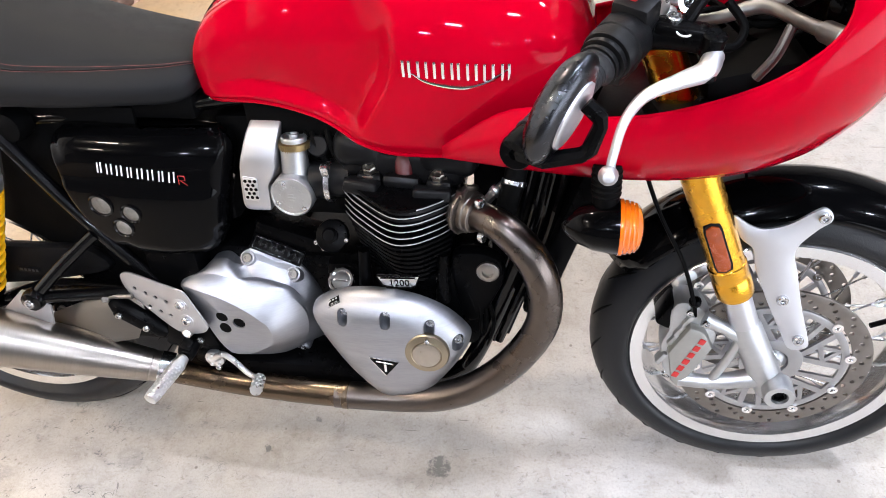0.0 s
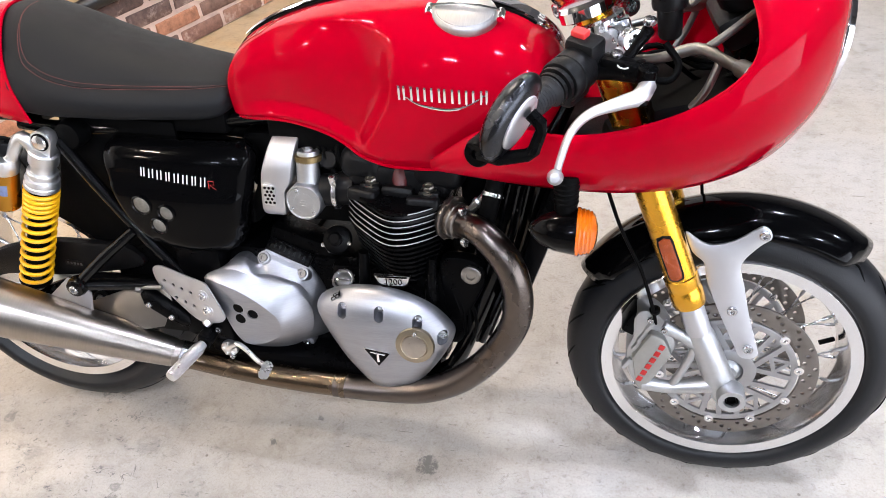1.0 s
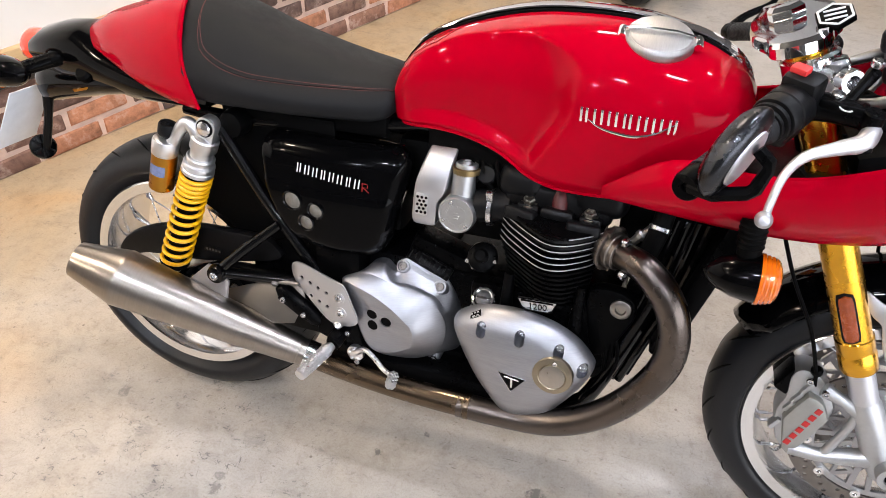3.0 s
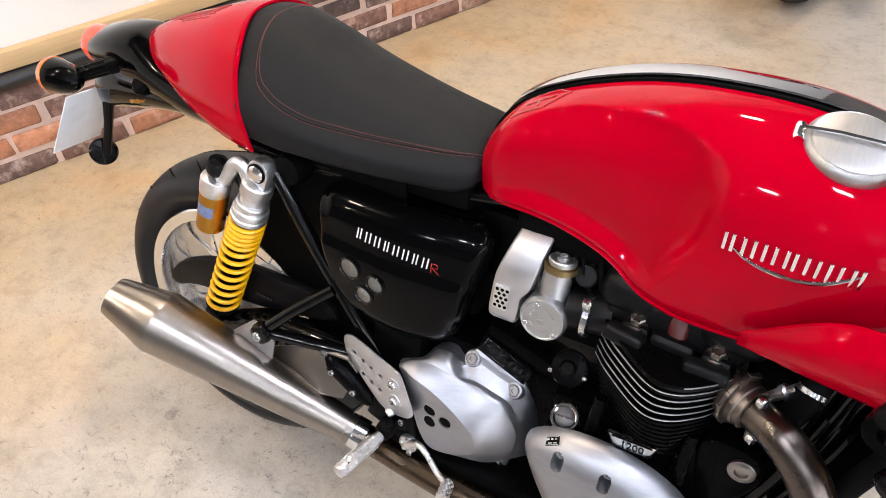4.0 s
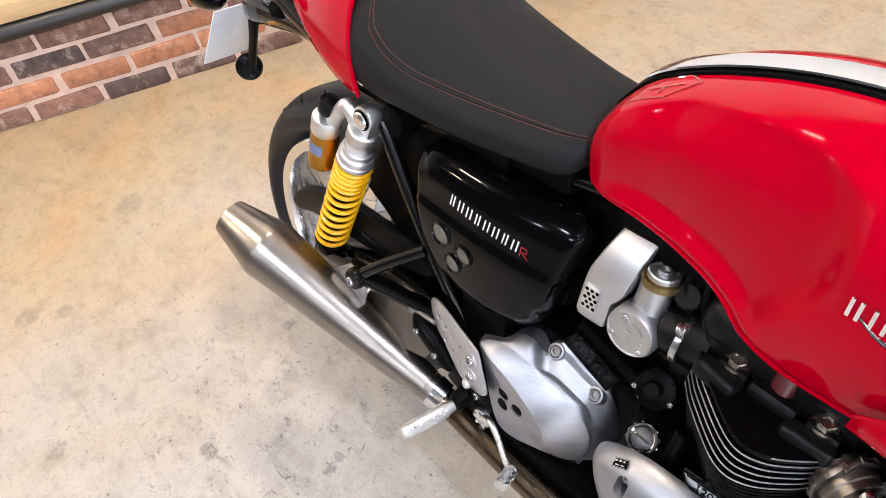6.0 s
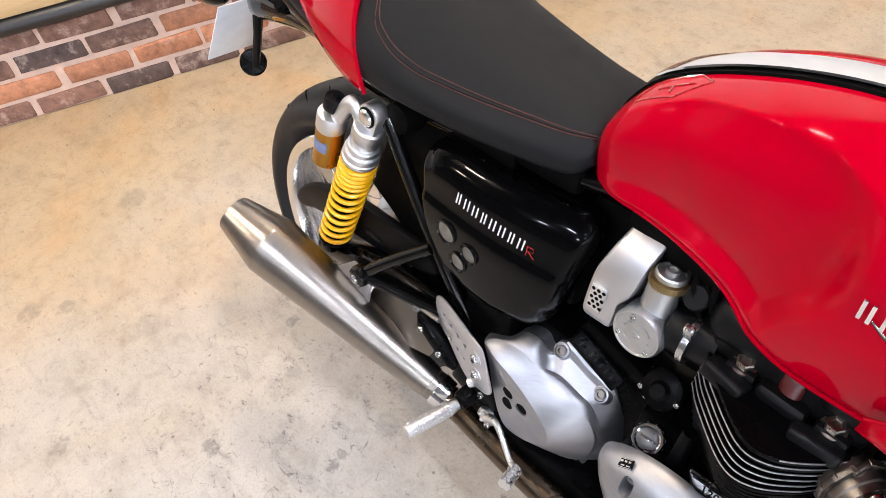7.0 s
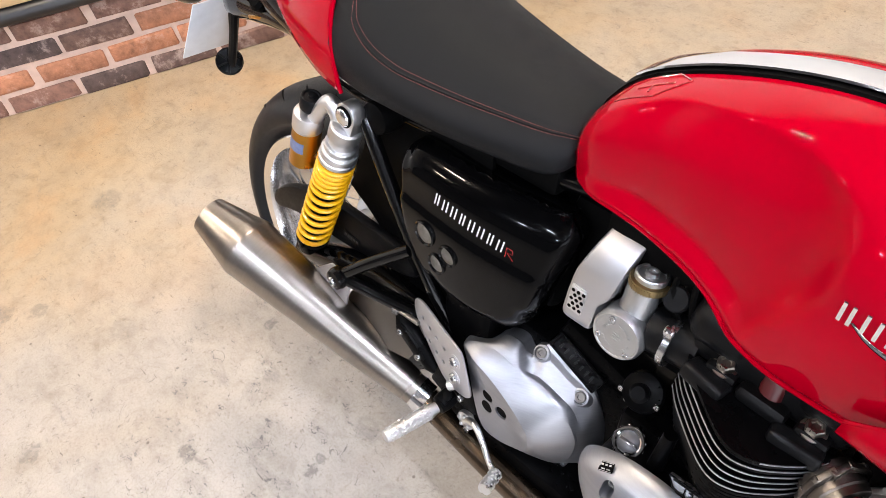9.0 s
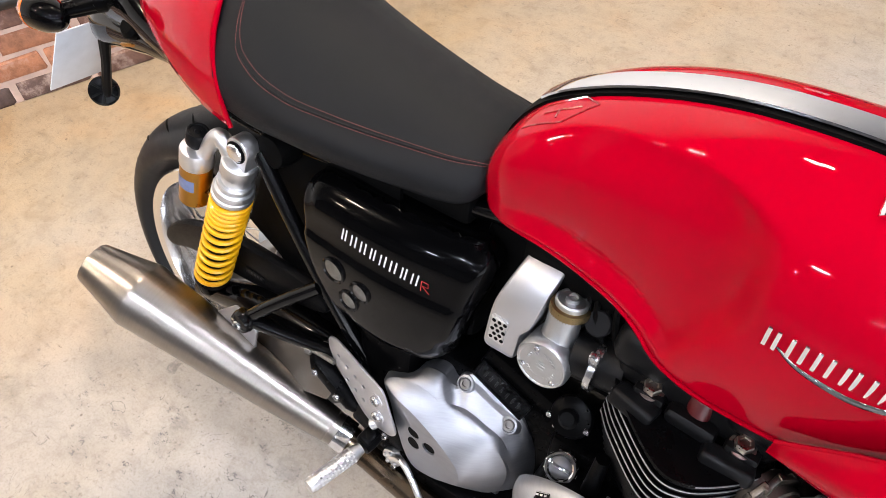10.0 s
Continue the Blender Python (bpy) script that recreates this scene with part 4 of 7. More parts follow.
xs = list(np.linspace(.06, .495, 50)) + [.501, .506, .509, .511]
seat = part("seat", grid(both(seat_pt, xs, list(np.linspace(0, 1, 40))), cu=True, cap0=True, cap1=True), LEATHER, bike, "black vinyl single seat with twin stitched seams", angle=70)
part("seat_pan", box((.330, 0, .748), (.34, .170, .050), .010), RUBBER, seat, "black pan under the seat")
for du, nm in ((-.024, "stitching"), (.017, "stitching")):
    sb = bmesh.new()
    for side in (-1, 1):
        path = [seat_pt(x, .5 + du, side) + Vector((0, .0006 * side, .0006)) for x in np.linspace(.506, .172, 60)]
        path += [seat_pt(.172 - .042 * math.sin(math.pi / 2 * k / 14), min(1, .5 + du + (.5 - du) * (1 - math.cos(math.pi / 2 * k / 14))), side) + Vector((0, 0, .0008)) for k in range(1, 15)]
        tot = [0]
        for i in range(1, len(path)): tot.append(tot[-1] + (path[i] - path[i - 1]).length)
        def at(d):
            i = min(len(tot) - 2, max(k for k in range(len(tot)) if tot[k] <= d + 1e-9)) if d > 0 else 0
            f = (d - tot[i]) / max(1e-9, tot[i + 1] - tot[i])
            return path[i].lerp(path[i + 1], f)
        d = 0.0
        while d < tot[-1] - .006:
            tube([at(d), at(d + .0034)], .00034, 4, bm=sb); d += .0050
    part(nm, sb, SEAM, seat, "fine red thread stitching")["kind"] = "stuff"
for side in (-1, 1):
    for du in (-.008, .005):
        part("seat_welt", tube([seat_pt(x, .5 + du, side) + Vector((0, 0, .0002)) for x in np.linspace(.506, .172, 50)], .0013, 6), LEATHER, seat)

# -- seat cowl --
CX = [-.196, -.19, -.175, -.14, -.10, -.05, 0, .05, .10, .145, .163]
CZT = [.828, .836, .847, .864, .881, .897, .910, .919, .926, .930, .931]
CZB = [.818, .814, .812, .810, .805, .794, .781, .769, .760, .755, .754]
CW = [.004, .016, .031, .055, .077, .099, .117, .131, .142, .148, .1495]
def cowl_pt(x, u, side=-1):
    zt, zb, w = (smooth_interp(x, CX, t) for t in (CZT, CZB, CW))
    a = u * math.pi / 2
    xx = x - (.044 * math.sin(math.pi / 2 * min(1, u * 1.7)) + .030 * sstep(u, .45, 1)) * sstep(x, -.05, .163)
    return Vector((xx, side * w * max(0, math.cos(a)) ** .82, zb + (zt - zb) * math.sin(a) ** 1.0))
cowl = part("seat_cowl", grid(both(cowl_pt, [-.196, -.193, -.19, -.185] + list(np.linspace(-.178, .163, 42)), list(np.linspace(0, 1, 26)))), RED, bike, "glossy red rear seat cowl", angle=70)
md = cowl.modifiers.new("thick", "SOLIDIFY"); md.thickness, md.offset = .004, -1
part("cowl_edge", tube([cowl_pt(.163, u, -1) for u in np.linspace(0, 1, 24)] + [cowl_pt(.163, u, 1) for u in np.linspace(1, 0, 24)], .003, 8), RED, cowl)
st = bmesh.new()
for k in range(5):
    y = -.022 - .010 * k
    pts = []
    for x in np.linspace(-.13 + .016 * k, .07 - .010 * k, 12):
        u = min(np.linspace(.3, 1, 120), key=lambda q: abs(cowl_pt(x, q).y - y * (.6 + 1.6 * (x + .12))))
        pts.append(cowl_pt(x, u) + Vector((0, 0, .0004)))
    tube(pts, .0011, 5, bm=st)
part("cowl_stripes", st, DARKRED, cowl, "dark red stripe graphic")

# -- fairing --
LOW = [(.884, -.158, .720), (.98, -.174, .717), (1.09, -.186, .714), (1.19, -.190, .718), (1.28, -.186, .734), (1.36, -.160, .762), (1.415, -.112, .792), (1.438, -.055, .808), (1.444, 0, .812)]
MID1 = [(.885, -.160, .722), (.98, -.190, .742), (1.09, -.212, .748), (1.19, -.222, .758), (1.28, -.228, .782), (1.362, -.207, .815), (1.425, -.145, .846), (1.452, -.075, .862), (1.459, 0, .867)]
MID2 = [(.886, -.161, .724), (.98, -.196, .768), (1.09, -.219, .777), (1.19, -.234, .795), (1.28, -.246, .830), (1.362, -.226, .880), (1.425, -.160, .918), (1.452, -.085, .934), (1.459, 0, .938)]
MID3 = [(.886, -.161, .729), (.98, -.188, .787), (1.09, -.218, .797), (1.18, -.232, .815), (1.27, -.248, .862), (1.350, -.230, .938), (1.405, -.168, .985), (1.430, -.09, 1.002), (1.437, 0, 1.006)]
TOPR = [(.886, -.160, .733), (.98, -.179, .797), (1.09, -.214, .806), (1.17, -.226, .823), (1.26, -.243, .868), (1.316, -.240, .925), (1.312, -.213, .985), (1.28, -.13, 1.045), (1.265, 0, 1.065)]
def fairing():
    R5 = [cat(r, 5) for r in (LOW, MID1, MID2, MID3, TOPR)]
    n = len(R5[0])
    cols = [cat([r[i] for r in R5], 5) for i in range(n)]
    half = [[c[j] for c in cols] for j in range(len(cols[0]))]
    rows = [h + [Vector((p.x, -p.y, p.z)) for p in h[-2::-1]] for h in half]
    ob = part("fairing", grid(rows), RED, bike, "glossy red half fairing round the fork", False, 70)
    md = ob.modifiers.new("thick", "SOLIDIFY"); md.thickness, md.offset = .004, 1
    part("fairing_lip", tube(rows[-1], .0032, 8), RED, ob)
    part("fairing_lip", tube(rows[0], .0028, 8), RED, ob)
    return ob, rows
fair, FROWS = fairing()
hl = part("headlamp", lathe([(.085, 0), (.092, .004), (.094, .012), (.090, .020), (.083, .020), (.080, .014), (.04, .022), (0, .025)], (1.446, 0, .900), (1, 0, -.06), 40), CHROME, fair, "round headlamp with a chrome rim")
part("lens", lathe([(.080, .016), (.06, .024), (.03, .029), (0, .030)], (1.446, 0, .900), (1, 0, -.06), 40), GLASS, hl)

# -- cockpit --
def lerp(a, b, f): return Vector(a).lerp(Vector(b), f)
for side in (-1, 1):
    m = lambda v: Vector((v[0], v[1] * -side, v[2]))
    E_, I_ = Vector((1.046, .378, .869)), Vector((1.150, .165, .925))
    if side < 0: E_, I_ = Vector((1.004, -.375, .857)), Vector((1.135, -.165, .922))
    bar = part("handlebar", tube([lerp(I_, E_, 0), lerp(I_, E_, .98)], .011, 14), SATIN, bike, "black clip-on handlebar", False)
    ax = (E_ - I_).normalized()
    g = bmesh.new()
    L_ = (E_ - I_).length
    prof = [(.014, .48 * L_), (.021, .485 * L_), (.0215, .50 * L_), (.0185, .51 * L_)]
    k = .52
    while k < .955:
        prof += [(.0172, k * L_), (.0172, (k + .012) * L_), (.0166, (k + .014) * L_), (.0166, (k + .019) * L_)]; k += .021
    prof += [(.018, .955 * L_), (.018, .97 * L_), (.012, .975 * L_)]
    lathe(prof, I_, ax, 22, bm=g)
    part("grip", g, GRIPRUBBER, bar, "black ribbed rubber grip", False)
    part("bar_end", lathe([(.012, 0), (.0165, .002), (.0172, .008), (.0172, .026), (.0155, .030), (.006, .030), (.0055, .026)], lerp(I_, E_, .965), ax, 24), SATIN, bar, "", False)
    # switch housing
    s = bmesh.new()
    lathe([(.018, .22 * L_), (.0275, .225 * L_), (.030, .24 * L_), (.030, .335 * L_), (.0285, .34 * L_), (.0285, .35 * L_), (.030, .355 * L_), (.030, .405 * L_), (.0285, .415 * L_), (.0245, .418 * L_), (.0245, .43 * L_), (.0265, .433 * L_), (.0265, .452 * L_), (.0215, .456 * L_), (.0215, .465 * L_), (.0235, .468 * L_), (.0235, .486 * L_), (.018, .49 * L_)], I_, ax, 24, bm=s)
    up = Vector((0.15, 0, 1)); up = (up - ax * up.dot(ax)).normalized()
    fw = up.cross(ax) * (1 if side < 0 else -1)
    c = lerp(I_, E_, .19) + up * .012
    q = Matrix((( *ax, 0), (*fw, 0), (*up, 0), (0, 0, 0, 1))).transposed()
    b0 = box((0, 0, 0), (.036, .046, .052), .008)
    bmesh.ops.transform(b0, matrix=Matrix.Translation(c) @ q, verts=b0.verts); join(b0, s)
    b0 = box((0, 0, 0), (.05, .03, .045), .008)
    bmesh.ops.transform(b0, matrix=Matrix.Translation(lerp(I_, E_, .33) - up * .012 + fw * .006) @ q, verts=b0.verts); join(b0, s)
    sw = part("switch_housing", s, SOOT, bar, "black plastic switch housing", False)
    if side < 0:
        b0 = box((0, 0, 0), (.016, .022, .010), .003)
        bmesh.ops.transform(b0, matrix=Matrix.Translation(c + up * .029 - fw * .008) @ q, verts=b0.verts)
        part("stop_switch", b0, mat("red_switch", (0.6, 0.03, 0.03), 0.45), bar, "red stop switch", False)
    # clip-on clamp round the fork
    cl = bmesh.new()
    lathe([(.030, -.017), (.036, -.015), (.036, .015), (.030, .017)], fork_at(.905, .105 * side), AX, 26, bm=cl)
    tube([fork_at(.912, .105 * side), I_, lerp(I_, E_, .12)], .0165, 16, bm=cl)
    part("clip_on_clamp", cl, ANOD, bar, "polished clamp round the fork tube", False)

# top yoke
yk = bmesh.new()
out = [(1.075, -.145), (1.115, -.150), (1.140, -.128), (1.150, -.09), (1.165, -.045), (1.168, .045), (1.150, .09), (1.140, .128), (1.115, .150), (1.075, .145), (1.065, .10), (1.052, .05), (1.048, 0), (1.052, -.05), (1.065, -.10)]
rot = Matrix.Translation((1.10, 0, .958)) @ Matrix.Rotation(radians(-20), 4, "Y") @ Matrix.Translation((-1.10, 0, 0))
rows = []
O = cat([(a, b, 0) for a, b in out], 4, True)
cc = Vector((1.105, 0, 0))
for sc, z in ((.93, -.012), (1, -.008), (1, .006), (.95, .012), (.80, .013)):
    rows.append([rot @ (cc + (p - cc) * sc + Vector((0, 0, z))) for p in O])
grid(rows, cu=True, cap0=True, cap1=True, bm=yk)
yoke = part("top_yoke", yk, CHROME, bike, "polished top yoke", False)
for side in (-1, 1):
    part("fork_cap", lathe([(.0265, 0), (.0275, .004), (.0275, .008), (.024, .011), (.022, .009), (.010, .009), (.009, .012), (0, .012)], fork_at(.960, .105 * side), AX, 26), SATIN, yoke, "black fork cap", False)
    part("fork_ring", lathe([(.0275, -.003), (.0315, -.001), (.0315, .003), (.0275, .005)], fork_at(.958, .105 * side), AX, 26), GOLD, yoke, "", False)
    part("yoke_clamp", lathe([(.032, -.016), (.0375, -.013), (.0375, .014), (.033, .018)], fork_at(.930, .105 * side), AX, 26), POLISHED, yoke, "", False)
    lug = bmesh.new()
    base = fork_at(.926, .105 * side) + Vector((.030, -.022, .0))
    box(base + Vector((-.006, 0, .006)), (.036, .030, .036), .006, (0, -20, 0), bm=lug)
    lathe([(.0085, .0), (.0085, .016), (.0095, .018), (.0155, .018), (.017, .015), (.017, -.014)], base + Vector((.008, -.010, -.002)), (.35, -.9, .1), 22, bm=lug)
    part("clamp_lug", lug, POLISHED, yoke, "", False)
part("steering_nut", lathe([(.024, 0), (.026, .004), (.026, .016), (.02, .022), (.008, .023)], rot @ Vector((1.10, 0, .012)), AX, 6), CHROME, yoke, "", False)
# hexagon emblem plate on the yoke
hexp = [(math.cos(math.pi / 3 * i + .5) * .026, math.sin(math.pi / 3 * i + .5) * .026) for i in range(6)]
hm = Matrix.Translation(rot @ Vector((1.152, -.088, .018))) @ Matrix.Rotation(radians(-20), 4, "Y") @ Matrix.Rotation(radians(25), 4, "X") @ Matrix.Rotation(radians(90), 4, "X")
hp = part("emblem_plate", prism(hexp, .004, -.004, .001, m=hm), SATIN, yoke, "black hexagon plate with white lines", False)
hb = bmesh.new()
for i in range(6):
    a, b = hexp[i], hexp[(i + 1) % 6]
    tube([hm @ Vector((a[0] * .86, .0048, a[1] * .86)), hm @ Vector((b[0] * .86, .0048, b[1] * .86))], .0016, 6, bm=hb)
for z in (-.009, .0, .009):
    tube([hm @ Vector((-.013, .0048, z)), hm @ Vector((.013, .0048, z))], .0016, 6, bm=hb)
part("emblem_lines", hb, WHITEPAINT, hp, "", False)
# instruments and headlamp stay
part("instrument_bracket", box((1.325, 0, .925), (.06, .17, .05), .012, (0, -30, 0)), PLASTIC, bike)
for y in (-.055, .055):
    it = part("instrument", lathe([(.030, -.03), (.038, -.02), (.040, 0), (.040, .012), (.037, .018), (.033, .018), (.031, .014), (0, .014)], (1.318, y, .985), (-.55, 0, 1), 28), PLASTIC, bike, "round black instrument with a chrome rim", False)
    part("instrument_rim", lathe([(.040, .013), (.042, .016), (.041, .021), (.037, .020)], (1.318, y, .985), (-.55, 0, 1), 28, True), SATIN, it, "", False)
for s in (-1, 1):
    stay = bmesh.new()
    tube(cat([(1.175, .10 * s, .885), (1.215, .115 * s, .893), (1.262, .125 * s, .910), (1.295, .165 * s, .905), (1.312, .222 * s, .910)], 5), [.006, .007, .009, .0085, .008, .008], 12, bm=stay)
    tube(cat([(1.268, .13 * s, .908), (1.300, .13 * s, .935), (1.34, .11 * s, .965)], 4), .006, 10, bm=stay)
    tube(cat([(1.290, .155 * s, .905), (1.278, .16 * s, .865), (1.262, .155 * s, .835)], 4), .006, 10, bm=stay)
    lathe([(.011, -.02), (.012, -.016), (.012, .018), (.010, .02)], (1.312, .222 * s, .910), (.25, s, .1), 14, bm=stay)
    part("fairing_stay", stay, DULL, bike, "dull grey fairing stay", False)
part("loom_cover", box((1.275, 0, .815), (.13, .27, .05), .02, (0, -14, 0)), RUBBER, bike, "black loom cover inside the fairing")
part("loom_cover", box((1.23, -.10, .775), (.16, .10, .04), .015, (0, -6, 12)), RUBBER, bike)
part("headlamp_shell", lathe([(.01, 0), (.06, .010), (.095, .03), (.112, .06), (.118, .10), (.100, .125)], (1.318, 0, .900), (1, 0, -.05), 32), BLACK, bike, "black headlamp shell", False)
wir = bmesh.new()
random.seed(4)
for k in range(9):
    y = random.uniform(-.12, .1); z = random.uniform(.78, .87)
    tube(cat([(1.16, y, z), (1.22, y + random.uniform(-.05, .03), z + random.uniform(-.02, .03)), (1.29, y + random.uniform(-.05, .05), z + random.uniform(-.04, .04)), (1.37, y, z + .02)], 5), random.uniform(.003, .006), 8, bm=wir)
part("wiring", wir, RUBBER, bike, "black wiring inside the fairing")["kind"] = "stuff"
lowy = bmesh.new()
box((1.205, 0, .765), (.06, .27, .035), .012, (0, -22, 0), bm=lowy)
tube([fork_at(.735) , fork_at(.785)], .034, 20, bm=lowy); tube([fork_at(.735, .105), fork_at(.785, .105)], .034, 20, bm=lowy)
part("lower_yoke", lowy, SATIN, bike, "black lower yoke", False)
part("fairing_inner_panel", box((1.20, 0, .742), (.26, .30, .006), .002, (0, -4, 0)), PLASTIC, bike)

# brake lever, master cylinder and its reservoir
mc = bmesh.new()
tube(cat([(1.092, -.197, .893), (1.128, -.205, .905), (1.165, -.215, .905), (1.193, -.228, .900)], 4), [.016, .018, .016, .012], 14, bm=mc)
box((1.160, -.212, .912), (.055, .036, .014), .004, (0, 6, -14), bm=mc)
lathe([(.011, -.012), (.013, -.010), (.013, .012), (.011, .014)], (1.190, -.232, .902), (.1, -.25, 1), 16, bm=mc)
tube(cat([(1.156, -.212, .905), (1.176, -.192, .930), (1.190, -.172, .946)], 4), [.008, .007, .009], 10, bm=mc)
mcyl = part("master_cylinder", mc, SATIN, bike, "black radial brake master cylinder", False)
bolts(mcyl, [(1.150, -.212, .921), (1.190, -.175, .956)], BIGBOLT, (.1, -.25, 1), False)
ring = part("round_mark", lathe([(.0065, 0), (.0065, .0012), (.0085, .0012), (.0085, 0)], (1.160, -.228, .9135), (.1, -.25, 1), 20, True), WHITEPAINT, mcyl, "", False)
lev = bmesh.new()
LV = cat([(1.193, -.235, .892), (1.183, -.256, .883), (1.158, -.270, .878), (1.122, -.289, .869), (1.101, -.315, .853), (1.091, -.338, .825), (1.088, -.350, .811)], 6)
tube(LV, [.0115, .0120, .0100, .0075, .0060, .0053, .005, .005], 14, bm=lev)
lathe([(.0, -.0105), (.006, -.0095), (.0100, -.004), (.0105, 0), (.0100, .004), (.006, .0095), (0, .0105)], (1.0868, -.352, .809), (0, -1, .3), 16, bm=lev)
lever = part("brake_lever", lev, MATTE, bike, "bright alloy brake lever", False)
part("lever_adjuster", lathe([(.007, -.008), (.008, -.006), (.008, .006), (.007, .008)], (1.185, -.258, .880), (.3, -.2, -.9), 12), SATIN, lever, "", False)
cup = part("fluid_reservoir", lathe([(.013, -.036), (.0155, -.032), (.0172, .004), (.019, .006)], (1.216, -.150, .966), (-.15, -.1, 1), 26), SOOT, bike, "black brake fluid reservoir", False)
part("reservoir_cap", lathe([(.0172, .004), (.0225, .006), (.0235, .010), (.0235, .024), (.0220, .028), (.017, .0285), (.016, .026), (.004, .026)], (1.216, -.150, .966), (-.15, -.1, 1), 30), SOOT, cup, "", False)
part("hose", tube(cat([(1.215, -.155, .925), (1.235, -.165, .90), (1.225, -.18, .882), (1.195, -.19, .885)], 5), .005, 10), RUBBER, cup, "", False)

# folded bar-end mirrors
def mirror(side):
    f = lambda x, y, z: Vector((x, y * -side, z)) if side > 0 else Vector((x, y, z))
    A, Bm = f(1.053, -.378, .944), f(1.008, -.412, .862)
    root_c = (A + Bm) / 2
    along = (A - Bm).normalized()
    nrm = f(.80, -.50, -.33); nrm = (nrm - along * nrm.dot(along)).normalized()
    acr = along.cross(nrm)
    la, lb = (A - Bm).length / 2 + .006, .035
    root_c += nrm * .006
    rows = []
    for s_, h in ((.30, -.020), (.55, -.0188), (.76, -.0155), (.90, -.010), (.97, -.005), (1.0, .001), (.985, .004), (.93, .0072), (.80, .0105), (.66, .0120), (.50, .0125)):
        rows.append([root_c + along * (la * s_ * math.cos(t)) + acr * (lb * s_ * math.sin(t)) + nrm * h for t in [2 * math.pi * k / 36 for k in range(36)]])
    mi = part("bar_end_mirror", grid(rows, cu=True, cap0=True, cap1=True), MIRRORSHELL, bike, "black oval mirror folded beside the grip", False, 50)
    g = bmesh.new()
    rows = [[root_c + along * (la * s_ * math.cos(t)) + acr * (lb * s_ * math.sin(t)) + nrm * h for t in [2 * math.pi * k / 36 for k in range(36)]] for s_, h in ((.61, .0115), (.60, .0140), (.56, .0150), (.3, .0152))]
    grid(rows, cu=True, cap1=True, bm=g)
    part("mirror_cap", g, MATTE, mi, "pale satin silver oval cap", False)
    arm = bmesh.new()
    tube([f(1.000, -.388, .852), f(1.022, -.405, .853), f(1.056, -.405, .860), f(1.063, -.405, .866), f(1.0705, -.405, .890), f(1.070, -.405, .898), f(1.057, -.402, .909)], [.010, .0085, .0080, .0080, .0070, .0080, .0075], 8, bm=arm)
    lathe([(.015, -.012), (.0168, -.010), (.0168, .010), (.0155, .012), (.006, .012), (.0055, .007)], f(.998, -.382, .851), f(-.3, -.9, .1), 20, bm=arm)
    part("mirror_arm", arm, SATIN, mi, "", False)
mirror(-1)
# the far mirror stands up on its stalk
fm = bmesh.new()
tube(cat([(1.040, .385, .872), (1.062, .40, .896), (1.108, .428, .920), (1.112, .432, .945), (1.095, .432, .962)], 5), [.011, .0075, .006, .006, .007], 10, bm=fm)
far_mirror = part("bar_end_mirror", fm, SATIN, bike, "black bar-end mirror on a stalk", False)
part("mirror_head", lathe([(.01, -.012), (.034, -.008), (.039, .0), (.037, .004), (0, .004)], (1.072, .43, .962), (-.75, -.35, .35), 28), PLASTIC, far_mirror, "", False)
part("mirror_glass", lathe([(.036, .0045), (0, .0046)], (1.072, .43, .962), (-.75, -.35, .35), 28), MIRROR, far_mirror, "", False)

# front indicators
for side in (-1, 1):
    y = .225 * side
    ib = part("front_indicator", lathe([(.002, -.066), (.012, -.060), (.024, -.045), (.032, -.025), (.0355, 0), (.036, .006)], (1.112, y, .662), (1, 0, 0), 26), BLACK, bike, "glossy black bullet indicator with an orange lens")
    part("lens", lathe([(.034, .004), (.0372, .006), (.0375, .010), (.0352, .012), (.0358, .016), (.0340, .018), (.0345, .022), (.0325, .024), (.0325, .027), (.027, .032), (.014, .036), (0, .037)], (1.112, y, .662), (1, 0, 0), 26), ORANGE, ib, "orange ribbed lens")
    sb = bmesh.new()
    tube([(1.100, y * .97, .690), (1.098, y * .93, .745)], [.0165, .0185], 16, bm=sb)
    for k in range(5):
        lathe([(.018, 0), (.0195, .002), (.018, .004)], Vector((1.099, y * .955, .705)).lerp(Vector((1.098, y * .93, .742)), k / 5), (0, 0, 1), 16, bm=sb)
    part("stalk", sb, RUBBER, ib)

# -- engine --
engine = part("engine_case", box((.66, .012, .375), (.46, .21, .23), .02), SATIN, bike, "satin black parallel-twin engine case")
part("front_case", box((.86, 0, .42), (.16, .25, .17), .02), SATIN, engine)
part("gearbox_case", box((.50, 0, .45), (.22, .20, .11), .02), SATIN, engine)
part("sump", box((.70, 0, .275), (.36, .20, .07), .02), SATIN, engine)
part("gearbox_underside", box((.50, -.005, .315), (.20, .18, .12), .02), SATIN, engine)
part("lower_case_rail", box((.565, -.098, .272), (.36, .125, .05), .014), SATIN, engine)
part("pivot_plate", prism([(.20, .46), (.20, .31), (.23, .27), (.43, .27), (.43, .50), (.33, .50)], -.02, -.095, .004), SATIN, bike, "black plate behind the footrest hanger")
part("swingarm_pivot", box((.415, -.02, .42), (.10, .24, .22), .02), SATIN, bike, "black swingarm pivot casting")
part("inner_panel", prism([(.17, .745), (.125, .60), (.093, .530), (.144, .499), (.187, .466), (.30, .40), (.40, .40), (.40, .745)], -.082, -.090, .002), RUBBER, bike, "black inner panel under the seat")
part("under_tank_panel", box((.68, -.015, .722), (.22, .13, .09), .015), RUBBER, bike, "black panel under the tank")
part("battery_box", box((.36, 0, .60), (.20, .18, .22), .02), RUBBER, bike, "black box behind the side covers")
